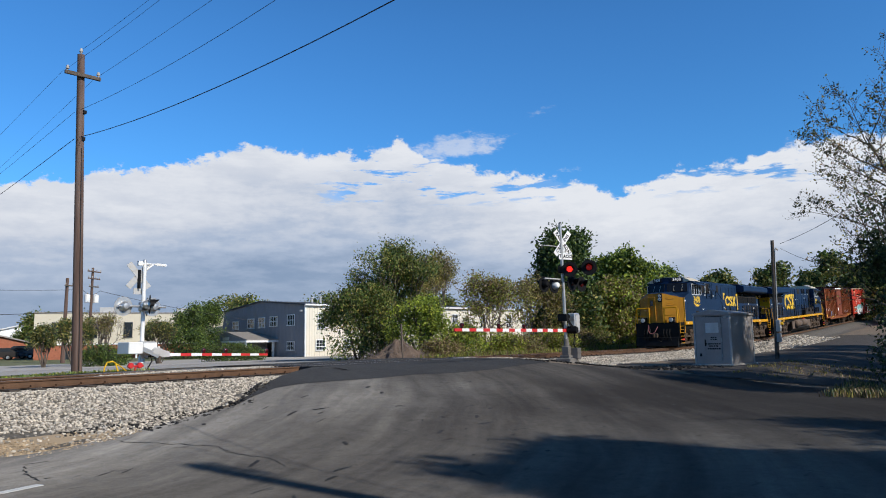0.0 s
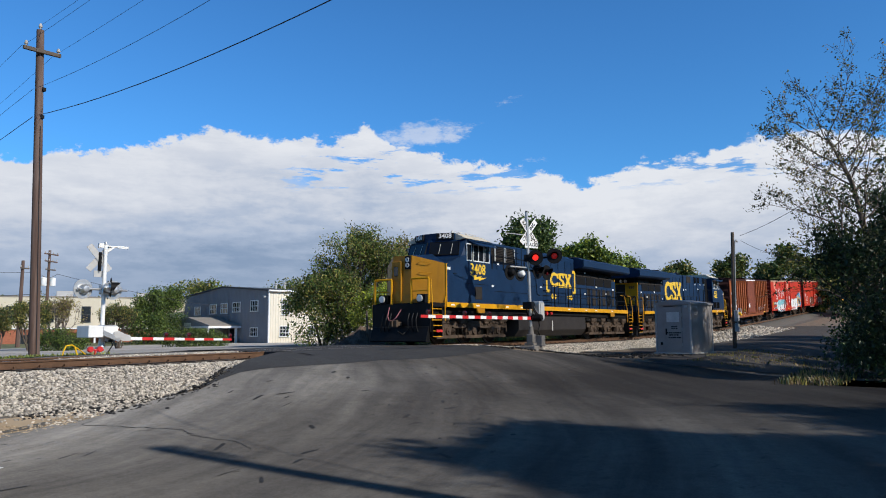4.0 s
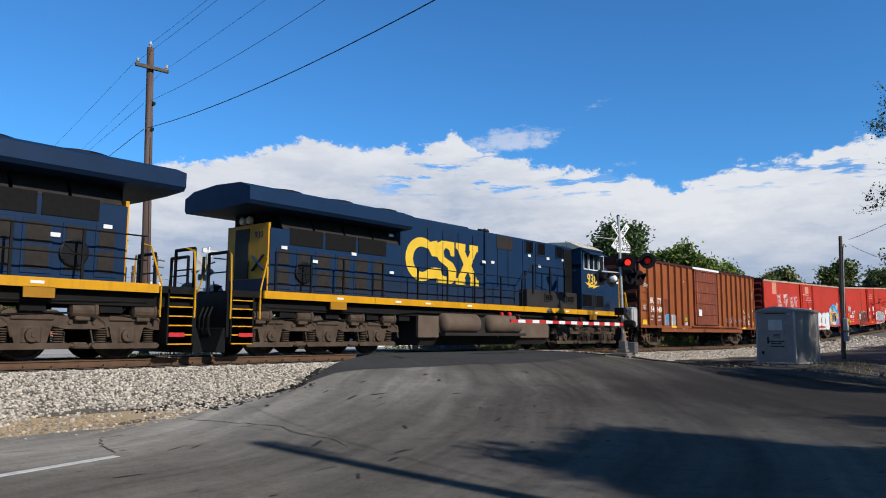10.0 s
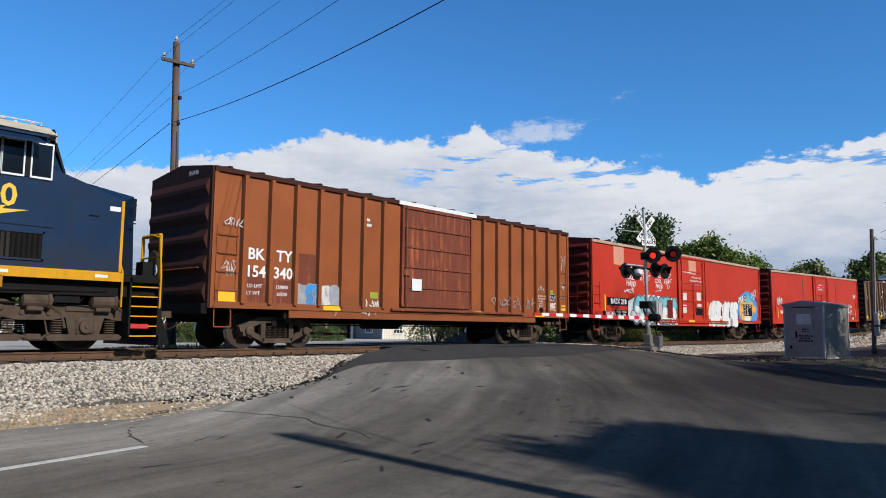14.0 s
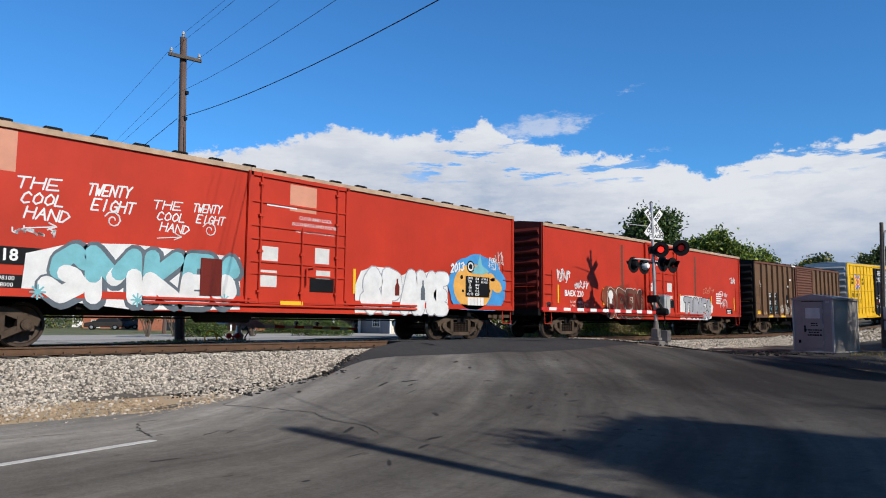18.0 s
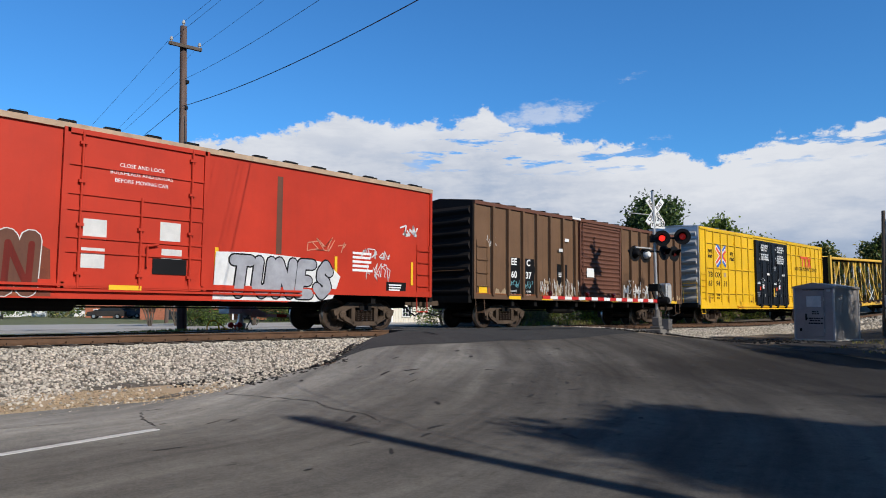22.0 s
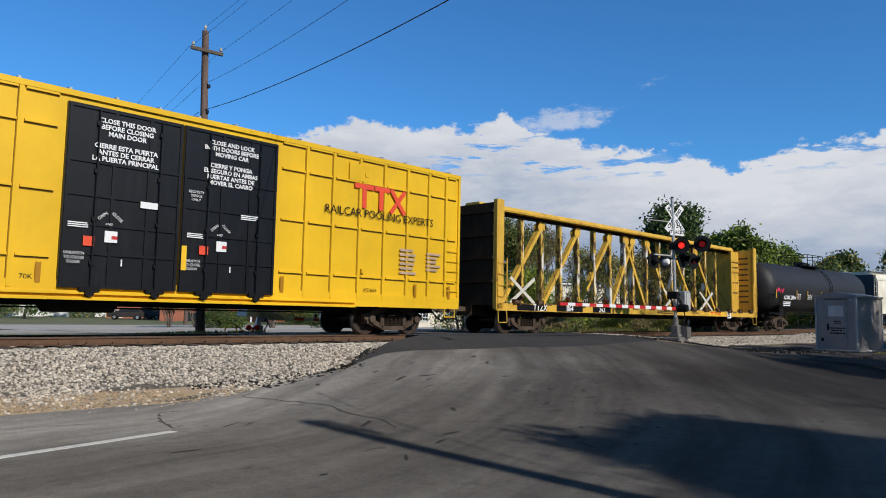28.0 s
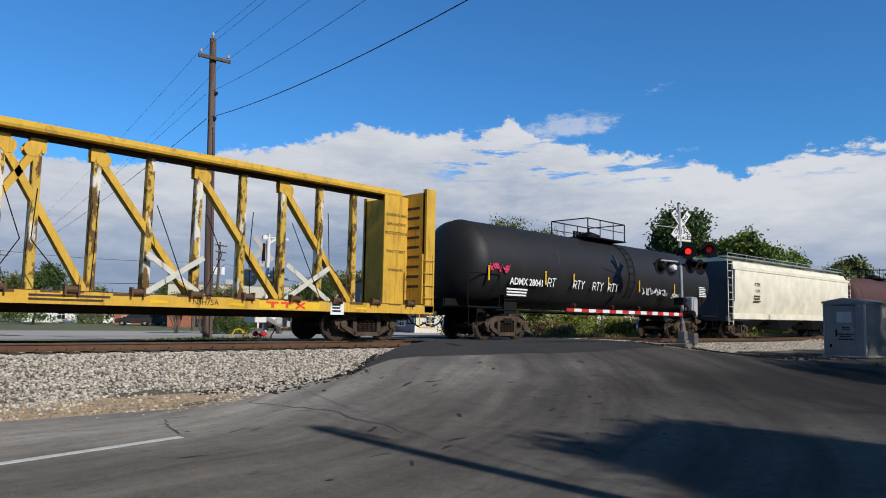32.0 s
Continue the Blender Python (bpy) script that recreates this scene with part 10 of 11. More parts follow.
def leaf_mesh(name, points, size, mats, rng, shares=None):
    """Many single leaves, each a folded pair of small faces with a tilt of its own."""
    n = len(points)
    c = np.array(points, dtype=float)
    u = rng.normal(size=(n, 3))
    u /= np.linalg.norm(u, axis=1)[:, None]
    w = rng.normal(size=(n, 3)) + np.array([0, 0, 0.5])
    v = np.cross(w, u)
    v /= np.linalg.norm(v, axis=1)[:, None] + 1e-9
    k = np.cross(u, v)
    s = size * rng.uniform(0.55, 1.35, size=(n, 1))
    a, b = c - u * s, c + u * s
    m1, m2 = c + v * s * 0.62 + k * s * 0.25, c - v * s * 0.62 + k * s * 0.25
    vs = np.stack([a, m1, b, m2], axis=1).reshape(-1, 3)
    i = np.arange(n) * 4
    fs = np.stack([np.stack([i, i + 1, i + 2], 1), np.stack([i, i + 2, i + 3], 1)], 1).reshape(-1, 3)
    me = bpy.data.meshes.new(name)
    me.from_pydata(vs.tolist(), [], fs.tolist())
    for m in mats:
        me.materials.append(m)
    if len(mats) > 1:
        pick = rng.choice(len(mats), size=n, p=shares)
        me.polygons.foreach_set("material_index", np.repeat(pick, 2).astype(np.int32))
    return me


def grow(rng, stems, depth, spread, up, split, first):
    """Limbs of a tree in unit proportions. Returns segments and twig tips."""
    segs, tips = [], []

    def step(p, d, length, r, level):
        q = p
        n = 3 if level < 2 else 2
        for i in range(n):
            d = (d + Vector(rng.normal(size=3)) * 0.16 + Vector((0, 0, up * 0.10))).normalized()
            e = q + d * (length / n)
            segs.append((q, e, r * (1 - 0.25 * i / n), r * (1 - 0.25 * (i + 1) / n)))
            q = e
            if level >= depth - 1:
                tips.append(q)
        if level >= depth:
            tips.append(q)
            return
        k = split + int(rng.integers(0, 2))
        for j in range(k):
            side = Vector(rng.normal(size=3))
            side = (side - d * side.dot(d)).normalized()
            nd = (d * (1.0 - 0.3 * spread) + side * spread * rng.uniform(0.45, 1.0) + Vector((0, 0, up * 0.25))).normalized()
            step(q if j else q, nd, length * rng.uniform(0.62, 0.88), r * 0.62, level + 1)

    for s in range(stems):
        a = 2 * math.pi * (s + rng.uniform(-0.3, 0.3)) / stems
        lean = 0.0 if stems == 1 else rng.uniform(0.25, 0.7)
        base = Vector((0.12 * math.cos(a), 0.12 * math.sin(a), 0)) if stems > 1 else Vector((0, 0, 0))
        step(base, Vector((lean * math.cos(a), lean * math.sin(a), 1)).normalized(), first, 0.07 if stems == 1 else 0.035, 0)
    return segs, tips


def plant(name, label, category, x, y, height, width, leaves, leaf, mats, seed, stems=1, depth=4, spread=0.75, up=0.5, split=2, first=0.8,
          clump=0.45, shares=None, bark="bark", foot=None, thick=1.0, group="", yaw=0.0, low=0.0, deep=None):
    rng = np.random.default_rng(seed)
    leaves, leaf = int(leaves * 1.9), leaf * 0.68
    segs, tips = grow(rng, stems, depth, spread, up, split, first)
    pts = np.array([tuple(t) for t in tips])
    hi = pts[:, 2].max()
    kz = height * 0.94 / hi
    kx = width * 0.5 / np.percentile(np.hypot(pts[:, 0], pts[:, 1]), 92)
    ky = kx if deep is None else kx * deep / width

    def fit(v):
        return Vector((v[0] * kx, v[1] * ky, v[2] * kz))
    r = height * thick / hi * 1.0
    segs = [(fit(p), fit(q), max(0.008, a * r), max(0.006, b * r)) for p, q, a, b in segs]
    z = ground_z(x, y) if foot is None else foot
    t = thing(name, label, category, group, at=pose(x, y, z - 0.05, 0, 0, yaw))
    trunk = limb_mesh("trunk", segs, M[bark])
    part("trunk", trunk, None, t)
    tp = np.array([tuple(fit(v)) for v in tips])
    if low:
        n = int(len(tp) * low)
        a = rng.uniform(0, 2 * math.pi, n)
        rr = np.sqrt(rng.uniform(0, 1, n)) * width * 0.5
        tp = np.vstack([tp, np.stack([np.cos(a) * rr, np.sin(a) * rr * (1 if deep is None else deep / width), rng.uniform(0.05, 0.55, n) * height], 1)])
    # fuller and thinner clumps, so that the outline is uneven and has gaps
    weight = rng.gamma(0.8, 1.0, len(tp))
    pick = rng.choice(len(tp), size=leaves, p=weight / weight.sum())
    off = rng.normal(size=(leaves, 3)) * np.array([1, 1, 0.75]) * clump * 0.78
    lp = tp[pick] + off
    lp[:, 2] = np.maximum(lp[:, 2], 0.05)
    part("crown", leaf_mesh("crown", lp, leaf, [M[m] for m in (mats if isinstance(mats, (list, tuple)) else [mats])], rng, shares), None, t)
    return t


ROADSIDE = "trees and bushes beyond the crossing"
plant("bush", "large unkempt dark green bush with drooping side branches", "bush", 35.3, 14.9, 5.4, 4.9, 8200, 0.12, ("leaf_green", "leaf_dark", "leaf_olive"), 1, 5, 4, 0.8, 0.35, 2, 0.7, 0.42, (0.45, 0.3, 0.25), group=ROADSIDE, deep=4.0, low=0.35)
plant("bush", "tall green bush with bare upright shoots", "bush", 37.4, 13.4, 8.0, 5.8, 8800, 0.11, ("leaf_green", "leaf_olive", "leaf_dark"), 2, 5, 4, 0.7, 0.6, 2, 0.8, 0.42, (0.35, 0.35, 0.3), group=ROADSIDE, low=0.2, deep=4.0)
plant("bush", "dense green bush hung with bare twigs", "bush", 36.3, 14.4, 6.3, 4.8, 6400, 0.11, ("leaf_green", "leaf_olive", "leaf_dark"), 15, 5, 4, 0.75, 0.5, 2, 0.8, 0.42, (0.45, 0.3, 0.25), "twig", group=ROADSIDE, low=0.3, deep=3.6)
plant("tree", "half-bare grey-brown tree with a rounded olive crown", "tree", 41.8, 13.8, 8.4, 7.0, 4800, 0.10, ("leaf_olive", "leaf_brown"), 3, 3, 5, 0.6, 0.7, 2, 0.8, 0.40, (0.7, 0.3), "twig", group=ROADSIDE, deep=4.2)
plant("bush", "bright yellow-green bush against the hedge", "bush", 35.0, 9.6, 3.9, 3.4, 5200, 0.12, ("leaf_bright", "leaf_green"), 4, 6, 3, 0.8, 0.5, 3, 0.8, 0.35, (0.7, 0.3), group=ROADSIDE, low=0.4)
plant("bush", "low yellow-green bush in the weeds", "bush", 37.6, 8.4, 2.2, 3.4, 3200, 0.11, ("leaf_bright", "leaf_green", "leaf_olive"), 5, 6, 3, 0.9, 0.3, 3, 0.7, 0.32, (0.5, 0.3, 0.2), group=ROADSIDE, low=0.5)
plant("bush", "olive and brown autumn bush with pale twigs", "bush", 46.2, 11.8, 6.4, 5.8, 5200, 0.12, ("leaf_olive", "leaf_brown", "leaf_bright"), 6, 5, 4, 0.7, 0.6, 2, 0.8, 0.42, (0.45, 0.35, 0.2), "twig", group=ROADSIDE, low=0.2)
plant("bush", "olive autumn bush with reddish tips", "bush", 51.5, 10.6, 6.6, 4.2, 4200, 0.13, ("leaf_olive", "leaf_brown"), 7, 4, 4, 0.7, 0.6, 2, 0.8, 0.42, (0.7, 0.3), "twig", group=ROADSIDE, low=0.2)
plant("tree", "tall dark green broadleaf tree", "tree", 59.4, 11.8, 10.7, 5.0, 14000, 0.25, ("leaf_dark", "leaf_green"), 8, 1, 5, 0.75, 0.5, 2, 1.2, 0.85, (0.75, 0.25), group=ROADSIDE, low=0.25)
plant("bush", "dark green thicket under the tall tree", "bush", 55.6, 9.6, 6.6, 5.5, 8500, 0.21, ("leaf_dark", "leaf_green", "leaf_olive"), 9, 6, 3, 0.8, 0.5, 3, 0.8, 0.45, (0.5, 0.25, 0.25), group=ROADSIDE, low=0.5)
plant("bush", "olive brushy thicket beside the track", "bush", 60.5, 7.6, 6.6, 5.6, 8000, 0.20, ("leaf_olive", "leaf_bright", "leaf_brown"), 10, 5, 4, 0.7, 0.6, 2, 0.8, 0.45, (0.5, 0.3, 0.2), group=ROADSIDE, low=0.4)
plant("tree", "spreading green tree in full leaf", "tree", 69.6, 11.0, 9.5, 7.5, 12000, 0.26, ("leaf_green", "leaf_bright", "leaf_dark"), 11, 3, 4, 0.8, 0.5, 2, 0.9, 0.6, (0.5, 0.25, 0.25), group=ROADSIDE, low=0.4)
plant("tree", "spreading green tree beside the line", "tree", 79.0, 10.7, 8.2, 6.4, 11000, 0.27, ("leaf_green", "leaf_bright", "leaf_dark"), 12, 3, 4, 0.8, 0.5, 2, 0.9, 0.6, (0.5, 0.3, 0.2), group=ROADSIDE, low=0.4)
plant("bush", "low green thicket beside the line", "bush", 68.0, 6.8, 3.6, 7.5, 5500, 0.15, ("leaf_green", "leaf_olive", "leaf_bright"), 13, 6, 3, 0.9, 0.3, 3, 0.7, 0.42, (0.4, 0.3, 0.3), group=ROADSIDE, low=0.6)
plant("bush", "low green thicket beside the line", "bush", 77.0, 6.4, 4.2, 7.5, 5500, 0.16, ("leaf_green", "leaf_dark", "leaf_bright"), 14, 6, 3, 0.9, 0.3, 3, 0.7, 0.42, (0.4, 0.3, 0.3), group=ROADSIDE, low=0.6)
for i, (x, h, w, k) in enumerate(((33.5, 1.3, 2.4, 0), (40.5, 1.6, 3.0, 1), (43.5, 1.5, 3.2, 0), (47.5, 1.8, 3.4, 1), (51.0, 2.2, 3.4, 0), (54.5, 2.0, 3.4, 2))):
    plant("bush", "low dry bramble in the weedy strip", "bush", x, 7.0 + 0.25 * (i % 3), h, w, 1800, 0.10,
          (("leaf_olive", "leaf_brown"), ("leaf_bright", "leaf_olive"), ("leaf_green", "leaf_olive"))[k], 20 + i, 6, 3, 0.9, 0.3, 3, 0.7, 0.25, None, "twig", group="brambles beside the track", low=0.5)

# far woods at the end of the line
FAR = "trees far down the line"
for i, (x, y, h, w) in enumerate(((112, 12.5, 7.6, 9), (122, 15, 12.0, 12), (128, 5.0, 12.6, 13), (121, -3.0, 13.2, 11), (126, -10, 11.5, 11), (118, -16, 11.0, 10), (112, -24, 12.0, 12), (140, -6, 13.0, 14), (100, 14, 5.6, 9), (92, 12.5, 5.0, 7))):
    plant("tree", "distant dark green tree beside the line", "tree", x, y, h * 0.76, w, 6500, 0.40, ("leaf_dark", "leaf_olive", "leaf_green"), 40 + i, 2, 4, 0.8, 0.5, 2, 0.9, 0.85, (0.5, 0.3, 0.2), group=FAR, low=0.3)

# left side, round the street and the office
STREET = "trees and shrubs along the street"
plant("shrub", "dark feathery shrub beside the street", "shrub", 25.2, 35.2, 3.2, 1.9, 2200, 0.10, ("leaf_dark", "leaf_olive"), 60, 6, 3, 0.8, 0.6, 3, 0.8, 0.20, None, group=STREET)
plant("shrub", "tall dark feathery shrub beside the street", "shrub", 27.4, 35.4, 4.1, 2.6, 2800, 0.10, ("leaf_dark", "leaf_olive"), 61, 6, 3, 0.7, 0.7, 3, 0.8, 0.20, None, group=STREET)
plant("shrub", "thin pale-leaved shrub beside the pole", "shrub", 30.3, 37.0, 4.4, 2.6, 1300, 0.09, ("leaf_olive", "leaf_brown"), 62, 5, 3, 0.7, 0.7, 3, 0.8, 0.24, None, "twig", group=STREET)
plant("hedge", "low clipped dark green hedge", "hedge", 27.0, 30.6, 1.6, 2.9, 3400, 0.09, ("leaf_green", "leaf_dark"), 63, 8, 2, 1.0, 0.2, 3, 0.6, 0.2, None, group=STREET, low=1.0, deep=1.6, yaw=-28)
plant("shrub", "upright spiky dark green shrub", "shrub", 32.8, 33.2, 3.8, 2.6, 2600, 0.09, ("leaf_dark", "leaf_olive"), 64, 9, 3, 0.5, 0.9, 3, 0.9, 0.16, None, group=STREET)
plant("tree", "round dark green tree in front of the office", "tree", 46.9, 50.1, 5.8, 3.4, 6000, 0.15, ("leaf_dark", "leaf_green"), 65, 2, 4, 0.8, 0.4, 2, 0.7, 0.5, None, group=STREET, low=0.5)
plant("tree", "round dark green tree beside the grey house", "tree", 49.8, 50.6, 6.3, 3.6, 6000, 0.15, ("leaf_dark", "leaf_green"), 66, 2, 4, 0.8, 0.4, 2, 0.7, 0.5, None, group=STREET, low=0.5)
plant("hedge", "low dark green hedge in front of the porch", "hedge", 38.6, 31.8, 1.5, 5.0, 4400, 0.09, ("leaf_green", "leaf_dark"), 67, 8, 2, 1.0, 0.2, 3, 0.6, 0.22, None, group=STREET, low=1.0, deep=1.6, yaw=-38)
plant("tree", "dark green street tree", "tree", 28.0, 78.0, 7.6, 7.0, 4200, 0.20, ("leaf_dark", "leaf_green"), 68, 1, 4, 0.8, 0.4, 2, 1.0, 0.5, None, group=STREET, low=0.1)
for i, (x, y, h, w) in enumerate(((40, 93, 6, 7), (52, 90, 6.5, 8), (30, 100, 8, 9), (58, 80, 6, 8), (20, 96, 8, 9), (78, 62, 8.5, 10), (92, 48, 8, 10), (66, 66, 8.3, 10))):
    plant("tree", "distant green tree behind the street", "tree", x, y, h, w, 3400, 0.26, ("leaf_dark", "leaf_green", "leaf_olive"), 70 + i, 2, 4, 0.8, 0.4, 2, 0.8, 0.7, None, group="trees behind the street", low=0.3)

# the thin tree over the road's corner, with dark undergrowth
CORNER = "trees on the shaded corner"


def spray_tree(label, group, x, y, size, seed, count, leaf, yaw=0.0):
    """A half-bare tree: a leaning trunk, long rising limbs, flat sprays of twigs and small leaf tufts at their ends."""
    rng = np.random.default_rng(seed)
    t = thing("tree", label, "tree", group, at=pose(x, y, ground_z(x, y) - 0.1, 0, 0, yaw))
    spine = [Vector(p) * size for p in ((0, 0, 0), (0.15, 0.05, 1.6), (0.05, 0.3, 3.2), (-0.1, 0.45, 4.9), (0.1, 0.75, 6.5), (0.0, 1.0, 8.0), (0.15, 1.5, 9.3), (0.1, 1.9, 10.3))]
    radii = [0.2, 0.17, 0.15, 0.125, 0.1, 0.075, 0.045, 0.02]
    segs = [(p, q, r0, r1) for p, q, r0, r1 in zip(spine, spine[1:], radii, radii[1:])]
    tips = []

    def branch(p, d, length, r, level):
        n = (7, 4, 2)[level]
        sag = rng.uniform(0.02, 0.09)
        for i in range(n):
            d = (d + Vector(rng.normal(size=3)) * (0.10, 0.16, 0.22)[level] + Vector((0, 0, sag if level == 0 else 0.05))).normalized()
            q = p + d * (length / n)
            r1 = max(0.005, r * (1 - 0.82 * (i + 1) / n))
            segs.append((p, q, max(0.006, r * (1 - 0.82 * i / n)), r1))
            p = q
            if level < 2 and i >= (2 if level == 0 else 0):
                for s_ in (-1, 1):
                    if rng.uniform() < (0.85 if level == 0 else 0.8):
                        side = d.cross(Vector((rng.normal() * 0.4, rng.normal() * 0.4, 1))).normalized() * s_
                        nd = (d * 0.75 + side * rng.uniform(0.5, 0.95) + Vector((0, 0, rng.uniform(-0.05, 0.35)))).normalized()
                        branch(p, nd, length * rng.uniform(0.22, 0.36) if level == 0 else rng.uniform(0.22, 0.48), r1 * 0.6, level + 1)
            if level:
                tips.append(p)
        tips.append(p)
    for i in range(34):
        u = i / 33
        z = (1.9 + 8.2 * u) * size
        k = max(j for j in range(len(spine)) if spine[j].z <= z)
        k = min(k, len(spine) - 2)
        f = (z - spine[k].z) / (spine[k + 1].z - spine[k].z)
        a = i * 2.4 + rng.uniform(-0.3, 0.3)
        rise = rng.uniform(0.15, 0.55) + 0.55 * u
        branch(spine[k].lerp(spine[k + 1], f), Vector((math.cos(a), math.sin(a), rise)).normalized(), rng.uniform(3.8, 5.0) * (1 - 0.42 * u), 0.055 * (1 - 0.5 * u), 0)
    part("trunk", limb_mesh("trunk", segs, M["bark"]), None, t)
    tp = np.array([tuple(v) for v in tips])
    keep = rng.gamma(0.7, 1.0, len(tp))
    pick = rng.choice(len(tp), size=count, p=keep / keep.sum())
    lp = tp[pick] + rng.normal(size=(len(pick), 3)) * leaf * 1.5
    part("crown", leaf_mesh("crown", lp, leaf, [M["leaf_shade"], M["leaf_olive"], M["leaf_brown"]], rng, (0.5, 0.32, 0.18)), None, t)


spray_tree("half-bare tree with long sprays of small leaves over the road corner", CORNER, 28.8, -16.4, 0.84, 90, 9500, 0.047)
plant("tree", "dense dark ivy-clad tree on the road corner", "tree", 25.9, -17.1, 7.6, 4.4, 9000, 0.11, ("leaf_shade", "leaf_dark"), 96, 3, 4, 0.7, 0.5, 2, 0.6, 0.42, (0.75, 0.25), group=CORNER, low=0.9)
# row out of view, added to throw shade over the verge
for i, (x, h) in enumerate(((38.0, 9.6), (43.5, 10.2), (49.5, 9.4), (56.0, 10.6), (63.0, 10.0))):
    plant("tree", "dense dark tree out of view that shades the lane", "tree", x, -21.5 - 0.8 * (i % 2), h, 6.4, 5200, 0.20, ("leaf_shade", "leaf_dark"), 150 + i, 2, 4, 0.7, 0.5, 2, 0.7, 0.5, None, group="dense trees along the shaded lane", low=0.6)
plant("tree", "thinly leaved tree on the shaded corner", "tree", 34.5, -17.2, 9.6, 8.5, 11000, 0.085, ("leaf_shade", "leaf_brown", "leaf_olive"), 91, 2, 5, 0.65, 0.55, 2, 0.75, 0.28, (0.5, 0.3, 0.2), "bark", group=CORNER)
plant("tree", "leafy tree beyond the shaded corner", "tree", 46.0, -17.5, 9.0, 9.0, 12000, 0.11, ("leaf_shade", "leaf_olive", "leaf_green"), 92, 2, 5, 0.7, 0.5, 2, 0.75, 0.4, (0.5, 0.3, 0.2), "bark", group=CORNER, low=0.2)
plant("bush", "dark shaded undergrowth on the road corner", "bush", 28.6, -17.0, 2.9, 4.0, 6500, 0.10, ("leaf_shade", "leaf_dark"), 93, 8, 3, 0.9, 0.3, 3, 0.7, 0.30, None, group=CORNER, low=0.8)
plant("bush", "dark shaded undergrowth behind the road corner", "bush", 33.5, -17.2, 3.4, 5.2, 6500, 0.11, ("leaf_shade", "leaf_dark"), 94, 8, 3, 0.9, 0.3, 3, 0.7, 0.32, None, group=CORNER, low=0.8)
plant("bush", "dark shaded undergrowth along the lane", "bush", 41.0, -18.0, 3.6, 7.0, 6500, 0.12, ("leaf_shade", "leaf_dark", "leaf_olive"), 95, 8, 3, 0.9, 0.3, 3, 0.7, 0.35, None, group=CORNER, low=0.8)

# the trees behind, whose shade lies over the road
SHADE = "roadside trees that shade the road"
plant("tree", "dense roadside tree that shades the road", "tree", 8.6, -31.0, 12.5, 4.6, 11000, 0.17, ("leaf_dark", "leaf_green"), 110, 1, 5, 0.7, 0.6, 2, 0.8, 0.42, None, group=SHADE, low=0.6)
plant("tree", "dense roadside tree that shades the road", "tree", 10.6, -33.5, 13.4, 4.6, 10000, 0.17, ("leaf_dark", "leaf_green"), 111, 1, 5, 0.7, 0.6, 2, 0.8, 0.42, None, group=SHADE, low=0.6)

plant("tree", "dense roadside tree that shades the road", "tree", 14.2, -33.4, 12.7, 5.0, 10000, 0.17, ("leaf_dark", "leaf_green"), 112, 1, 5, 0.7, 0.6, 2, 0.8, 0.45, None, group=SHADE, low=0.6)
spray_tree("thin roadside tree whose sprays shade the road", SHADE, 7.9, -31.6, 0.98, 113, 9000, 0.075, 150)
# unseen row added behind the camera to cut the skylight
for i, (x, h) in enumerate(((-30, 14.0), (-19, 15.0), (-8, 14.2), (3, 15.0), (14, 14.4), (25, 15.0), (36, 14.2), (47, 15.0))):
    plant("tree", "unseen tall leafy tree added to block low sky", "tree", x, -46.0 - 1.5 * (i % 2), h, 11.0, 3600, 0.32, ("leaf_dark", "leaf_green"), 130 + i, 2, 4, 0.8, 0.4, 2, 0.8, 0.8, None, group="tall trees behind the road", low=0.6)


def brush_mound():
    """A heap of dark soil and dry brush beside the road."""
    rng = np.random.default_rng(5)
    t = thing("soil_mound", "heap of dark brown soil and dry brush", "soil heap", at=pose(30.2, 7.4, ground_z(30.2, 7.4)))
    n, m = 26, 9
    vs, fs = [(0, 0, 1.12)], []
    for j in range(1, m + 1):
        for i in range(n):
            a, u = 2 * math.pi * i / n, j / m
            r = u * (1.0 + 0.15 * math.sin(3 * a + 1) + 0.1 * math.sin(5 * a))
            h = (1 - u) ** 1.2 * 1.1 * (1 + 0.25 * math.sin(4 * a)) + rng.normal() * 0.06 - 0.06 * u
            vs.append((3.2 * r * math.cos(a), 1.5 * r * math.sin(a), h))
    for i in range(n):
        fs.append((0, 1 + i, 1 + (i + 1) % n))
    for j in range(m - 1):
        for i in range(n):
            a, b = 1 + j * n + i, 1 + j * n + (i + 1) % n
            fs.append((a, a + n, b + n, b))
    me = bpy.data.meshes.new("soil")
    me.from_pydata(vs, [], fs)
    me.materials.append(M["soil"])
    part("soil", me, None, t)
    segs = []
    for k in range(320):
        a, u = rng.uniform(0, 6.28), math.sqrt(rng.uniform(0, 1))
        p = Vector((3.2 * u * math.cos(a), 1.5 * u * math.sin(a), (1 - u) ** 1.2 * 1.05 - 0.05))
        d = Vector((rng.normal(), rng.normal(), abs(rng.normal()) * 0.8 + 0.1)).normalized() * rng.uniform(0.2, 0.7)
        segs.append((p, p + d, 0.012, 0.005))
    tagged(part("dry_brush", limb_mesh("dry_brush", segs, M["twig"]), None, t, "tangle of dry brown twigs"), kind="stuff")


brush_mound()
post = thing("marker_post", "leaning weathered grey wooden post", "post", at=pose(29.0, 6.2, ground_z(29.0, 6.2), 0, -4, 0))
part("stake", B(-0.05, 0.05, -0.03, 0.03, -0.3, 1.9, bevel=0.01), M["bark"], post)


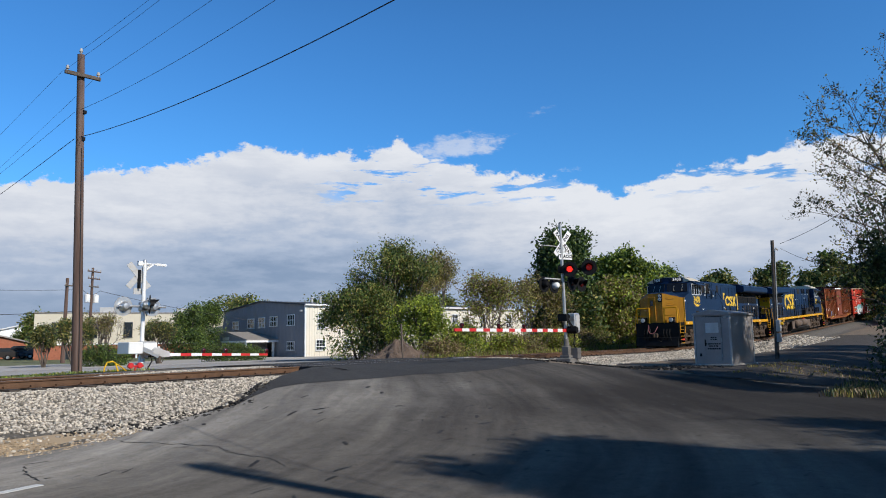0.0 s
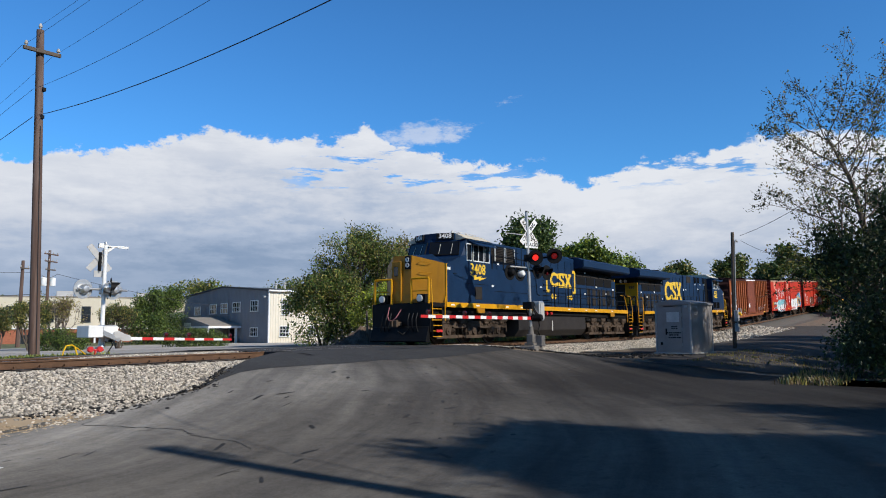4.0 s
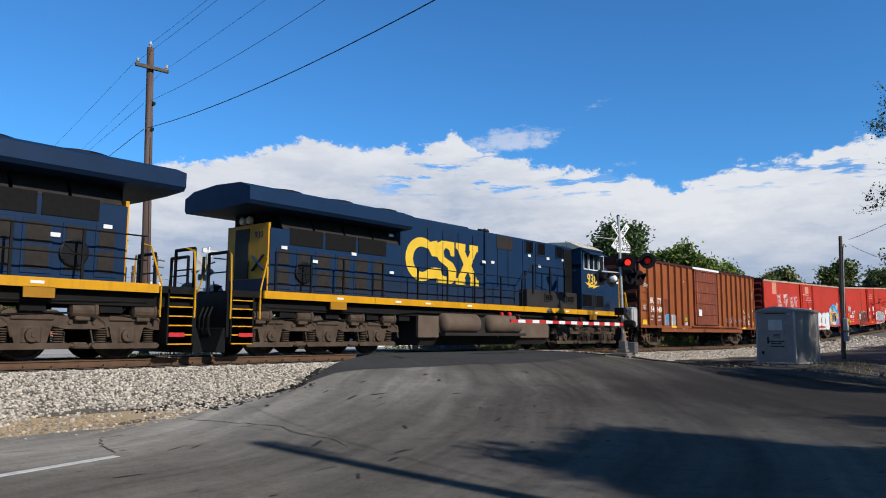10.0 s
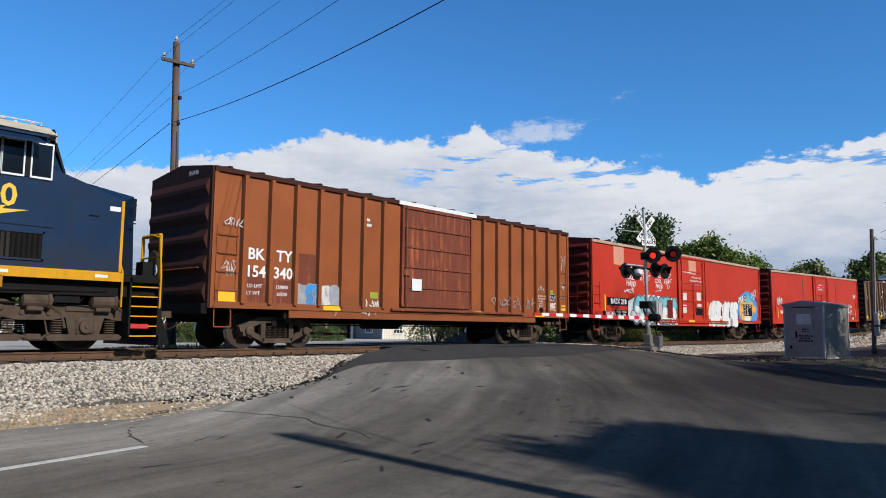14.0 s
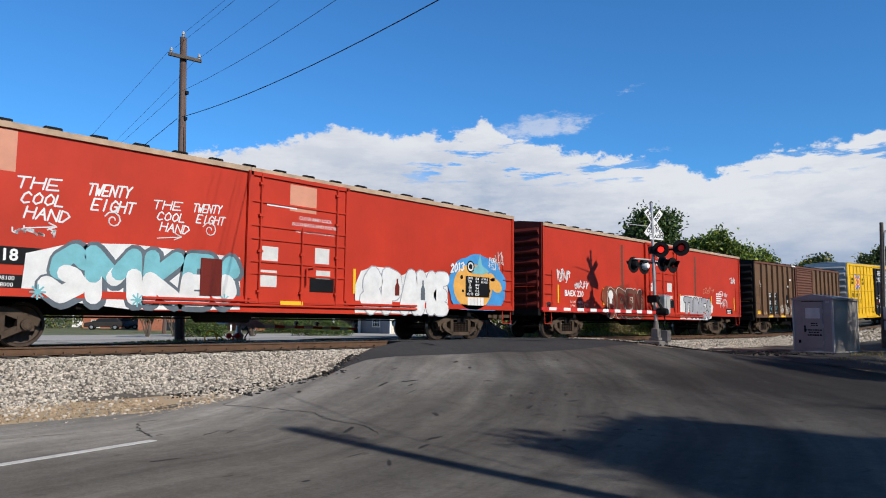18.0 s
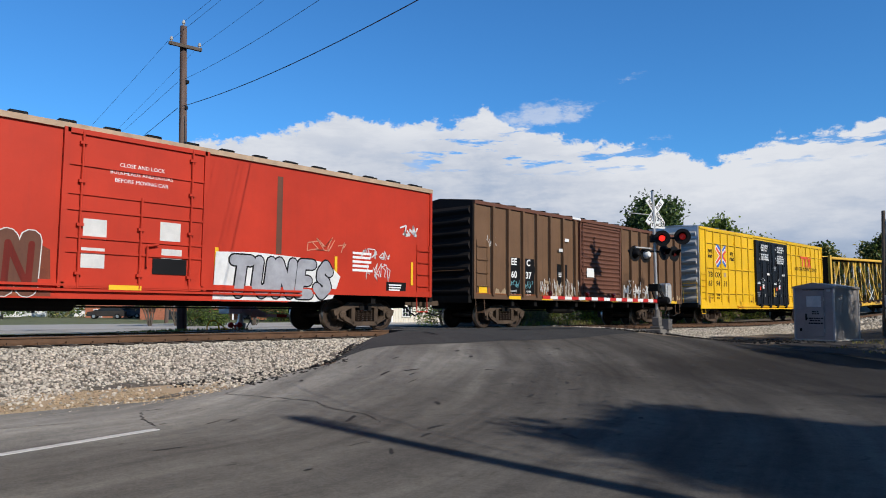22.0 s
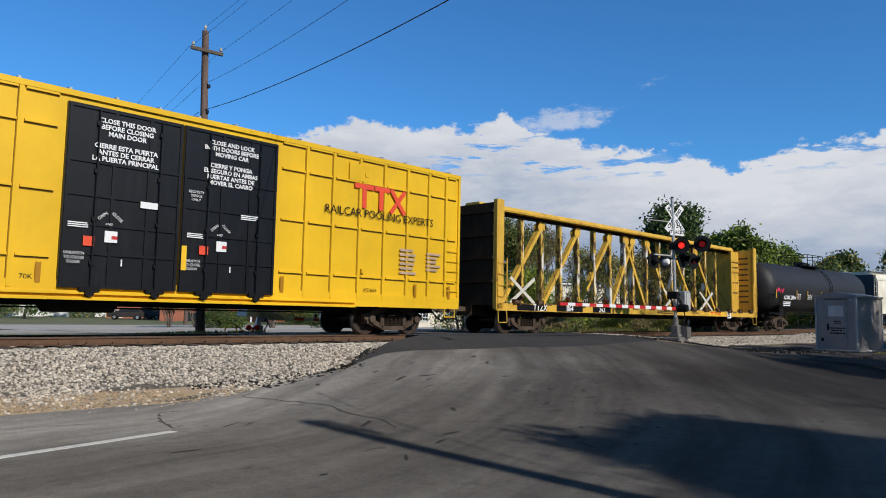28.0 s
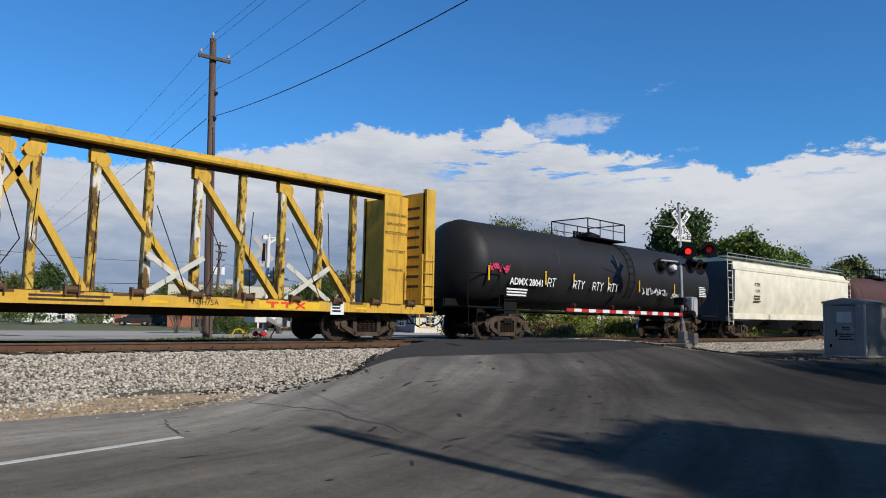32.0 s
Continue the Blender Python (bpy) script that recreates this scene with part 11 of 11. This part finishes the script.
def tufts(name, label, area, count, h, mats, seed, lean=0.5, shares=None):
    """Grass and weeds as many single blades over a stretch of ground."""
    rng = np.random.default_rng(seed)
    x0, x1, y0, y1 = area
    vs, fs = [], []
    centres = rng.uniform((x0, y0), (x1, y1), (max(8, count // 14), 2))
    for k in range(count):
        cx, cy = centres[rng.integers(len(centres))] + rng.normal(size=2) * 0.16
        if not (x0 - 0.3 < cx < x1 + 0.3 and y0 - 0.3 < cy < y1 + 0.3):
            continue
        z = ground_z(cx, cy) - 0.02
        a, l = rng.uniform(0, 6.28), h * rng.uniform(0.4, 1.3)
        tx, ty = math.cos(a), math.sin(a)
        b = lean * l * rng.uniform(0.2, 1.0)
        w = 0.008 + 0.012 * rng.uniform()
        o = len(vs)
        vs += [(cx - ty * w, cy + tx * w, z), (cx + ty * w, cy - tx * w, z), (cx + tx * b * 0.4 + ty * w, cy + ty * b * 0.4 - tx * w, z + l * 0.6),
               (cx + tx * b * 0.4 - ty * w, cy + ty * b * 0.4 + tx * w, z + l * 0.6), (cx + tx * b, cy + ty * b, z + l)]
        fs += [(o, o + 1, o + 2, o + 3), (o + 3, o + 2, o + 4)]
    me = bpy.data.meshes.new(name)
    me.from_pydata(vs, [], fs)
    for m in mats:
        me.materials.append(M[m])
    pick = rng.choice(len(mats), size=len(fs) // 2, p=shares)
    me.polygons.foreach_set("material_index", np.repeat(pick, 2).astype(np.int32))
    ob = new(name, me)
    return tagged(ob, label, "grass", kind="stuff")


tufts("verge_grass", "short green grass along the street verge", (-6, 13.2, 3.4, 11.0), 20000, 0.085, ("leaf_green", "leaf_olive", "leaf_bright"), 200, shares=(0.6, 0.25, 0.15))
tufts("corner_grass", "yellowed grass tuft at the road corner", (22.6, 27.5, -15.2, -13.9), 1800, 0.22, ("leaf_olive", "leaf_brown", "leaf_shade"), 201)
tufts("weeds", "dry weeds and yellow-green plants beside the track", (30.5, 58.0, 4.6, 7.6), 15000, 0.36, ("leaf_olive", "leaf_bright", "leaf_brown", "leaf_green"), 202, 0.8, (0.3, 0.2, 0.35, 0.15))
tufts("corner_weeds", "sparse weeds on the dirt beside the cabinet", (28.0, 40.0, -14.2, -10.0), 1200, 0.10, ("leaf_olive", "leaf_brown"), 203)

# ---- buildings along the street ----
def ribbed(bm, a, b, z0, z1, top=None, pitch=0.30, out=0.03):
    """A ribbed metal wall from a to b (plan points), facing to the right of a-b; top(s) gives the height along it."""
    a, b = Vector((*a, 0)), Vector((*b, 0))
    d = (b - a)
    n = max(1, int(d.length / pitch))
    e = d.normalized()
    o = Vector((e.y, -e.x, 0))
    prev = None
    for i in range(n):
        for f, h in ((0.0, 0), (0.55, 0), (0.65, 1), (0.9, 1)):
            s = (i + f) * d.length / n
            p = a + e * s + o * (out * h)
            zt = top(s) if top else z1
            cur = (bm.verts.new((p.x, p.y, z0)), bm.verts.new((p.x, p.y, zt)))
            if prev:
                bm.faces.new((prev[0], cur[0], cur[1], prev[1]))
            prev = cur
    zt = top(d.length) if top else z1
    cur = (bm.verts.new((b.x, b.y, z0)), bm.verts.new((b.x, b.y, zt)))
    bm.faces.new((prev[0], cur[0], cur[1], prev[1]))
    return bm


def window(parent, m, w, h, nx=3, ny=3, frame="white", name="window"):
    """A sash window in local x, z, facing -y: frame, sill, dark glass and muntins."""
    win = new(name, mesh_of("window_frame", B((-w / 2 - 0.07, w / 2 + 0.07, -0.07, 0.02, h, h + 0.08), (-w / 2 - 0.07, -w / 2, -0.07, 0.02, 0, h), (w / 2, w / 2 + 0.07, -0.07, 0.02, 0, h)), M[frame]))
    win.parent = parent
    win.matrix_local = m
    part("sill", B(-w / 2 - 0.1, w / 2 + 0.1, -0.11, 0.02, -0.08, 0.0), M[frame], win)
    part("pane", B(-w / 2, w / 2, -0.025, -0.01, 0, h), M["glass"], win)
    bm = bmesh.new()
    for i in range(1, nx):
        x = -w / 2 + w * i / nx
        box(bm, x - 0.018, x + 0.018, -0.05, -0.026, 0, h)
    for j in range(1, ny):
        z = h * j / ny
        t = 0.03 if j == ny // 2 else 0.018
        box(bm, -w / 2, w / 2, -0.053, -0.029, z - t, z + t)
    if nx > 1 or ny > 1:
        part("muntin_grid", bm, M[frame], win)
    return win


def metal_house():
    """A long cream metal building with a grey gable end, a small entrance porch and sash windows."""
    t = thing("metal_building", "cream and grey ribbed metal two-storey building with a low gable", "building", at=pose(51.74, 37.25, 0, 0, 0, -13.54))
    L, W, E, R, F = 32.0, 19.5, 4.55, 5.32, -2.2

    def gable(s):
        return E + (R - E) * (1 - abs(s - W / 2) / (W / 2))
    part("side_wall", ribbed(bmesh.new(), (0, 0), (L, 0), F, E), M["wall_cream"], t, "cream ribbed metal siding")
    # this end lies out of the sun; its grey carries that shade
    part("gable_wall", ribbed(bmesh.new(), (0, W), (0, 0), F, E, gable), M["wall_shaded_grey"], t, "ribbed metal siding in a grey that includes its shade")
    part("gable_wall", ribbed(bmesh.new(), (L, 0), (L, W), F, E, gable), M["wall_shaded_grey"], t)
    part("side_wall", ribbed(bmesh.new(), (L, W), (0, W), F, E), M["wall_cream"], t)
    for y0, y1, z0, z1 in ((-0.25, W / 2, E - 0.02, R), (W / 2, W + 0.25, R, E - 0.02)):
        bm = bmesh.new()
        prism(bm, [(y0, z0), (y1, z1), (y1, z1 + 0.14), (y0, z0 + 0.14)], -0.2, L + 0.2, "YZ")
        part("roof_slope", bm, M["roof_dark"], t, "dark metal roof edge")
    part("gutter", B(-0.2, L + 0.2, -0.38, -0.24, E - 0.06, E + 0.1), M["white"], t)
    part("corner_trim", B(-0.06, 0.10, -0.06, 0.10, F, E), M["white"], t)
    for x in (6, 14, 22, 30):
        part("downpipe", B(x, x + 0.09, -0.14, -0.04, F, E), M["wall_cream"], t)
    # windows of the long side, facing local -y
    for x, z, w, h in ((1.9, 2.2, 0.85, 1.5), (1.76, 0.0, 1.0, 0.98), (5.1, 0.05, 1.0, 0.98), (7.4, 0.08, 1.0, 0.98), (10.8, 0.1, 1.0, 0.98), (6.4, 2.3, 0.85, 1.5), (11.0, 2.3, 0.85, 1.5),
                       (15.6, 2.3, 0.85, 1.5), (20.2, 2.3, 0.85, 1.5), (24.8, 2.3, 0.85, 1.5), (29.4, 2.3, 0.85, 1.5)):
        window(t, pose(x, -0.045, z), w, h)
    # windows of the gable, facing local -x
    for y, z, w, h in ((16.0, 2.45, 1.4, 0.85), (12.0, 2.5, 1.5, 0.98), (9.4, 2.5, 1.4, 1.02), (6.6, 2.6, 1.5, 0.95), (2.8, 2.6, 1.4, 1.02), (2.8, 0.05, 1.4, 0.78)):
        window(t, pose(-0.045, y, z, 0, 0, -90), w, h, 4, 2)
    # entrance porch on the gable
    P0, P1, D = 6.0, 15.0, 3.4
    part("porch_slab", B(-D - 0.3, 0, P0 - 0.3, P1 + 0.3, F, -1.05), M["concrete"], t)
    bm = bmesh.new()
    prism(bm, [(P0 - 0.5, 1.05), (P1 + 0.5, 1.05), (P1 + 0.5, 1.16), ((P0 + P1) / 2, 2.05), (P0 - 0.5, 1.16)], -D - 0.25, -0.03, "YZ")
    part("porch_roof", bm, M["roof_tan"], t, "weathered grey shingle porch roof")
    bm = bmesh.new()
    prism(bm, [(P0 - 0.1, 1.0), (P1 + 0.1, 1.0), ((P0 + P1) / 2, 1.85)], -D - 0.28, -D - 0.20, "YZ")
    part("porch_gable", bm, M["wall_shaded_grey"], t)
    part("porch_fascia", B(-D - 0.34, -D - 0.22, P0 - 0.5, P1 + 0.5, 0.86, 1.06), M["white"], t)
    part("porch_fascia", B(-D - 0.3, -0.05, P0 - 0.52, P0 - 0.40, 0.86, 1.06), M["white"], t)
    for x, y in ((-D - 0.1, P0 + 0.0), (-D - 0.1, P0 + 2.3), (-0.4, P0), (-D - 0.1, P1 - 0.1)):
        part("porch_post", B(x - 0.11, x + 0.11, y - 0.11, y + 0.11, -1.05, 0.88, bevel=0.015), M["white"], t, "white square post")
    room = part("porch_room", B(-D + 0.1, -0.04, P0 + 2.6, P1 - 0.2, -1.05, 1.0), M["wall_shaded_grey"], t)
    window(room, pose(-D + 0.08, 11.4, -0.35, 0, 0, -90), 1.6, 1.0, 2, 2)
    d = part("entrance_door", B(-0.1, -0.04, P0 + 0.8, P0 + 1.9, -1.05, 0.75), M["door_black"], t, "dark entrance door")
    part("door_handle", B(-0.14, -0.1, P0 + 0.9, P0 + 0.96, -0.2, 0.0), M["alu"], d)
    part("sign_board", B(-D - 0.30, -D - 0.27, 9.7, 11.3, 1.12, 1.45), M["dullwhite"], t, "pale sign board")
    for y in (7.2, 5.4):
        part("roof_vent", lathe(bmesh.new(), [(R - 0.4, 0.14), (R + 0.35, 0.14), (R + 0.4, 0.24), (R + 0.5, 0.22), (R + 0.55, 0.02)], 12, "Z", (5.0, y, 0)), M["alu_dull"], t)
    for x, y in ((-0.12, 0.5), (-0.12, 19.0)):
        part("wall_lamp", B(x - 0.2, x + 0.05, y - 0.12, y + 0.12, 3.9, 4.1, bevel=0.02), M["dullwhite"], t)


def office():
    t = thing("office_building", "flat-roofed cream office with a red brick ground floor", "building", at=pose(49.3, 64.0, 0, 0, 0, -31.0))
    a, b, D, F, T = -10.5, 15.5, 12.0, -2.6, 4.55
    part("upper_wall", B(a, b, 0, D, 0.95, T, bevel=0.02), M["wall_office"], t, "cream rendered upper wall")
    part("brick_wall", B(a + 0.1, b - 0.1, 0.08, D - 0.1, F, 0.95), M["brick"], t, "red brick ground floor")
    part("parapet_cap", B(a - 0.08, b + 0.08, -0.08, D + 0.08, T, T + 0.14), M["roof_tan"], t)
    part("band", B(a, b, -0.05, 0.0, 0.9, 1.05), M["white"], t)
    for x in (-8.2, -4.4, -0.6, 3.2, 7.0, 10.8, 14.0):
        window(t, pose(x, -0.01, 1.75), 0.85, 1.7, 1, 2, "roof_dark")
    for x in (-6.4, -2.4, 5.4, 9.4, 13.0):
        window(t, pose(x, 0.06, -1.2), 1.4, 1.4, 2, 1, "roof_dark")
    part("canopy", B(0.2, 3.4, -1.8, 0, 0.35, 0.6), M["white"], t, "white entrance canopy")
    for x in (0.4, 3.2):
        part("canopy_post", B(x - 0.1, x + 0.1, -1.7, -1.5, F, 0.35), M["white"], t)
    part("entrance_door", B(1.0, 2.6, -0.02, 0.08, F, 0.1), M["door_black"], t)
    for x, y in ((-3, 4), (6, 6)):
        part("roof_unit", B(x - 0.9, x + 0.9, y - 0.7, y + 0.7, T + 0.1, T + 0.9, bevel=0.04), M["alu_dull"], t)


def gabled(name, label, x, y, yaw, w, d, foot, eave, ridge, wall, roof, openings, porch=False):
    """A house with its gable to local -y."""
    t = thing(name, label, "house", "houses far along the street", at=pose(x, y, 0, 0, 0, yaw))
    bm = bmesh.new()
    prism(bm, [(-w / 2, foot), (w / 2, foot), (w / 2, eave), (0, ridge), (-w / 2, eave)], 0, d)
    part("wall", bm, M[wall], t)
    for s in (-1, 1):
        bm = bmesh.new()
        prism(bm, [(s * (w / 2 + 0.35), eave - 0.08), (0, ridge + 0.02), (0, ridge + 0.2), (s * (w / 2 + 0.35), eave + 0.1)], -0.35, d + 0.3)
        part("roof_slope", bm, M[roof], t)
    for ox, oz, ow, oh in openings:
        window(t, pose(ox, -0.01, oz), ow, oh, 2, 2, "white")
    if porch:
        bm = bmesh.new()
        prism(bm, [(-2.0, 1.2), (2.0, 1.2), (0, 2.2)], -2.0, -0.02)
        part("porch_roof", bm, M["white"], t)
        for px in (-1.8, -0.7, 0.7, 1.8):
            part("porch_post", tube(bmesh.new(), (px, -1.8, foot), (px, -1.8, 1.2), 0.12, n=10), M["white"], t)
        part("entrance_door", B(-0.5, 0.5, -0.06, -0.01, foot, 0.6), M["door_black"], t)
    return t


metal_house()
office()
gabled("warehouse", "long white metal warehouse with a low pale roof", 53.5, 100.0, -26, 17.0, 22.0, -2.4, 2.2, 4.2, "white", "dullwhite", ((-5, -0.4, 1.4, 1.2), (4, -0.4, 1.4, 1.2)))
gabled("shed", "low red brick shed with a shallow roof", 45.0, 88.6, -22, 6.4, 9.0, -2.2, 1.4, 2.2, "brick", "roof_tan", ((-1.6, -0.6, 1.0, 1.0),))
gabled("house", "small white house with a columned porch", 50.0, 92.0, -26, 5.2, 9.0, -2.2, 1.5, 2.9, "white", "dullwhite", ((-2.0, -0.2, 0.8, 1.1), (2.0, -0.2, 0.8, 1.1)), True)
gabled("house", "white house with a grey roof behind the trees", 37.0, 104.0, -20, 9.0, 10.0, -2.2, 1.9, 3.8, "white", "roof_dark", ((-2.5, -0.2, 1.0, 1.3), (2.5, -0.2, 1.0, 1.3)))


def parked_car(label, x, y, yaw, paint, tall=0.0):
    """A small parked car: body, cabin glass, lamps, bumpers and four wheels."""
    t = thing("car", label, "car", "cars parked along the street", at=pose(x, y, ground_z(x, y), 0, 0, yaw))
    bm = bmesh.new()
    prism(bm, [(-2.2, 0.35), (2.2, 0.35), (2.25, 0.7), (2.1, 0.88), (1.15, 0.98 + tall * 0.4), (0.55, 1.42 + tall), (-1.4, 1.45 + tall), (-2.0, 1.02 + tall * 0.6), (-2.25, 0.95), (-2.28, 0.55)], -0.85, 0.85)
    bmesh.ops.bevel(bm, geom=list(bm.edges), offset=0.06, segments=2, affect="EDGES")
    part("body", bm, M[paint], t, smooth=True)
    for s in (-1, 1):
        bm = bmesh.new()
        prism(bm, [(1.0, 1.0 + tall * 0.4), (0.5, 1.36 + tall), (-1.3, 1.38 + tall), (-1.8, 1.02 + tall * 0.5)], s * 0.84, s * 0.865)
        part("side_window", bm, M["glass"], t)
        for wx in (-1.35, 1.35):
            wh = part("wheel", lathe(bmesh.new(), [(-0.11, 0.20), (-0.11, 0.31), (-0.06, 0.34), (0.06, 0.34), (0.11, 0.31), (0.11, 0.20)], 18, "Y", (wx, s * 0.78, 0.34)), M["black"], t, smooth=True)
            part("rim", lathe(bmesh.new(), [(-0.118, 0.19), (-0.118, 0.05), (0.118, 0.05), (0.118, 0.19)], 14, "Y", (wx, s * 0.78, 0.34)), M["alu"], wh)
    part("windscreen", bar(bmesh.new(), (1.12, 0, 1.02 + tall * 0.4), (0.58, 0, 1.40 + tall), 0.03, 1.4, up=(0.6, 0, 0.8)), M["glass"], t)
    for s in (-0.6, 0.6):
        part("headlamp", B(2.18, 2.27, s - 0.18, s + 0.18, 0.62, 0.76), M["reflector"], t)
        part("tail_lamp", B(-2.31, -2.2, s - 0.14, s + 0.14, 0.78, 0.95), M["lens_off"], t)


parked_car("dark blue sport utility car parked by the street", 44.2, 81.4, 150, "car_blue", 0.25)
parked_car("dark grey car parked by the street", 39.2, 76.0, 150, "tank_steel")
parked_car("red car parked behind the dark one", 46.8, 82.8, 150, "red", 0.1)

# ---- what moves ----
# metres the train has gone, second by second
TRAVEL = [0.68, 6.48, 12.28, 18.08, 24.14, 30.25, 36.24, 42.22, 48.19, 54.14, 60.09, 66.08, 72.17, 78.32, 84.51, 90.71, 96.92, 103.14, 109.37, 115.61, 121.87,
          128.14, 134.43, 140.74, 147.09, 153.47, 159.87, 166.30, 172.73, 179.14, 185.52, 191.83, 198.12]


def gone(t):
    i = min(31, int(t))
    u = t - i
    p0, p1, p2, p3 = TRAVEL[max(0, i - 1)] if i else -5.12, TRAVEL[i], TRAVEL[i + 1], TRAVEL[min(32, i + 2)] if i < 31 else 204.38
    return p1 + 0.5 * u * (p2 - p0 + u * (2 * p0 - 5 * p1 + 4 * p2 - p3 + u * (3 * (p1 - p2) + p3 - p0)))


def motions():
    for car, middle, base in TRAIN:
        rows = []
        for k in range(65):
            t = k * 0.5
            s = middle - gone(t)
            a, b = on_track(s - base / 2, 0, 0), on_track(s + base / 2, 0, 0)
            d = b - a
            c = (a + b) / 2
            rows.append((t, pose(c.x, c.y, c.z, 0, 0, math.degrees(math.atan2(d.y, d.x))) @ pose(0, 0, 0, 0, -math.degrees(math.atan2(d.z, d.xy.length)), 0)))
        walk(car, rows)
    for wheels, home, radius in WHEELS:
        walk(wheels, [(k * 0.1, home @ pose(0, 0, 0, 0, -math.degrees(gone(k * 0.1) / radius), 0)) for k in range(321)])


motions()
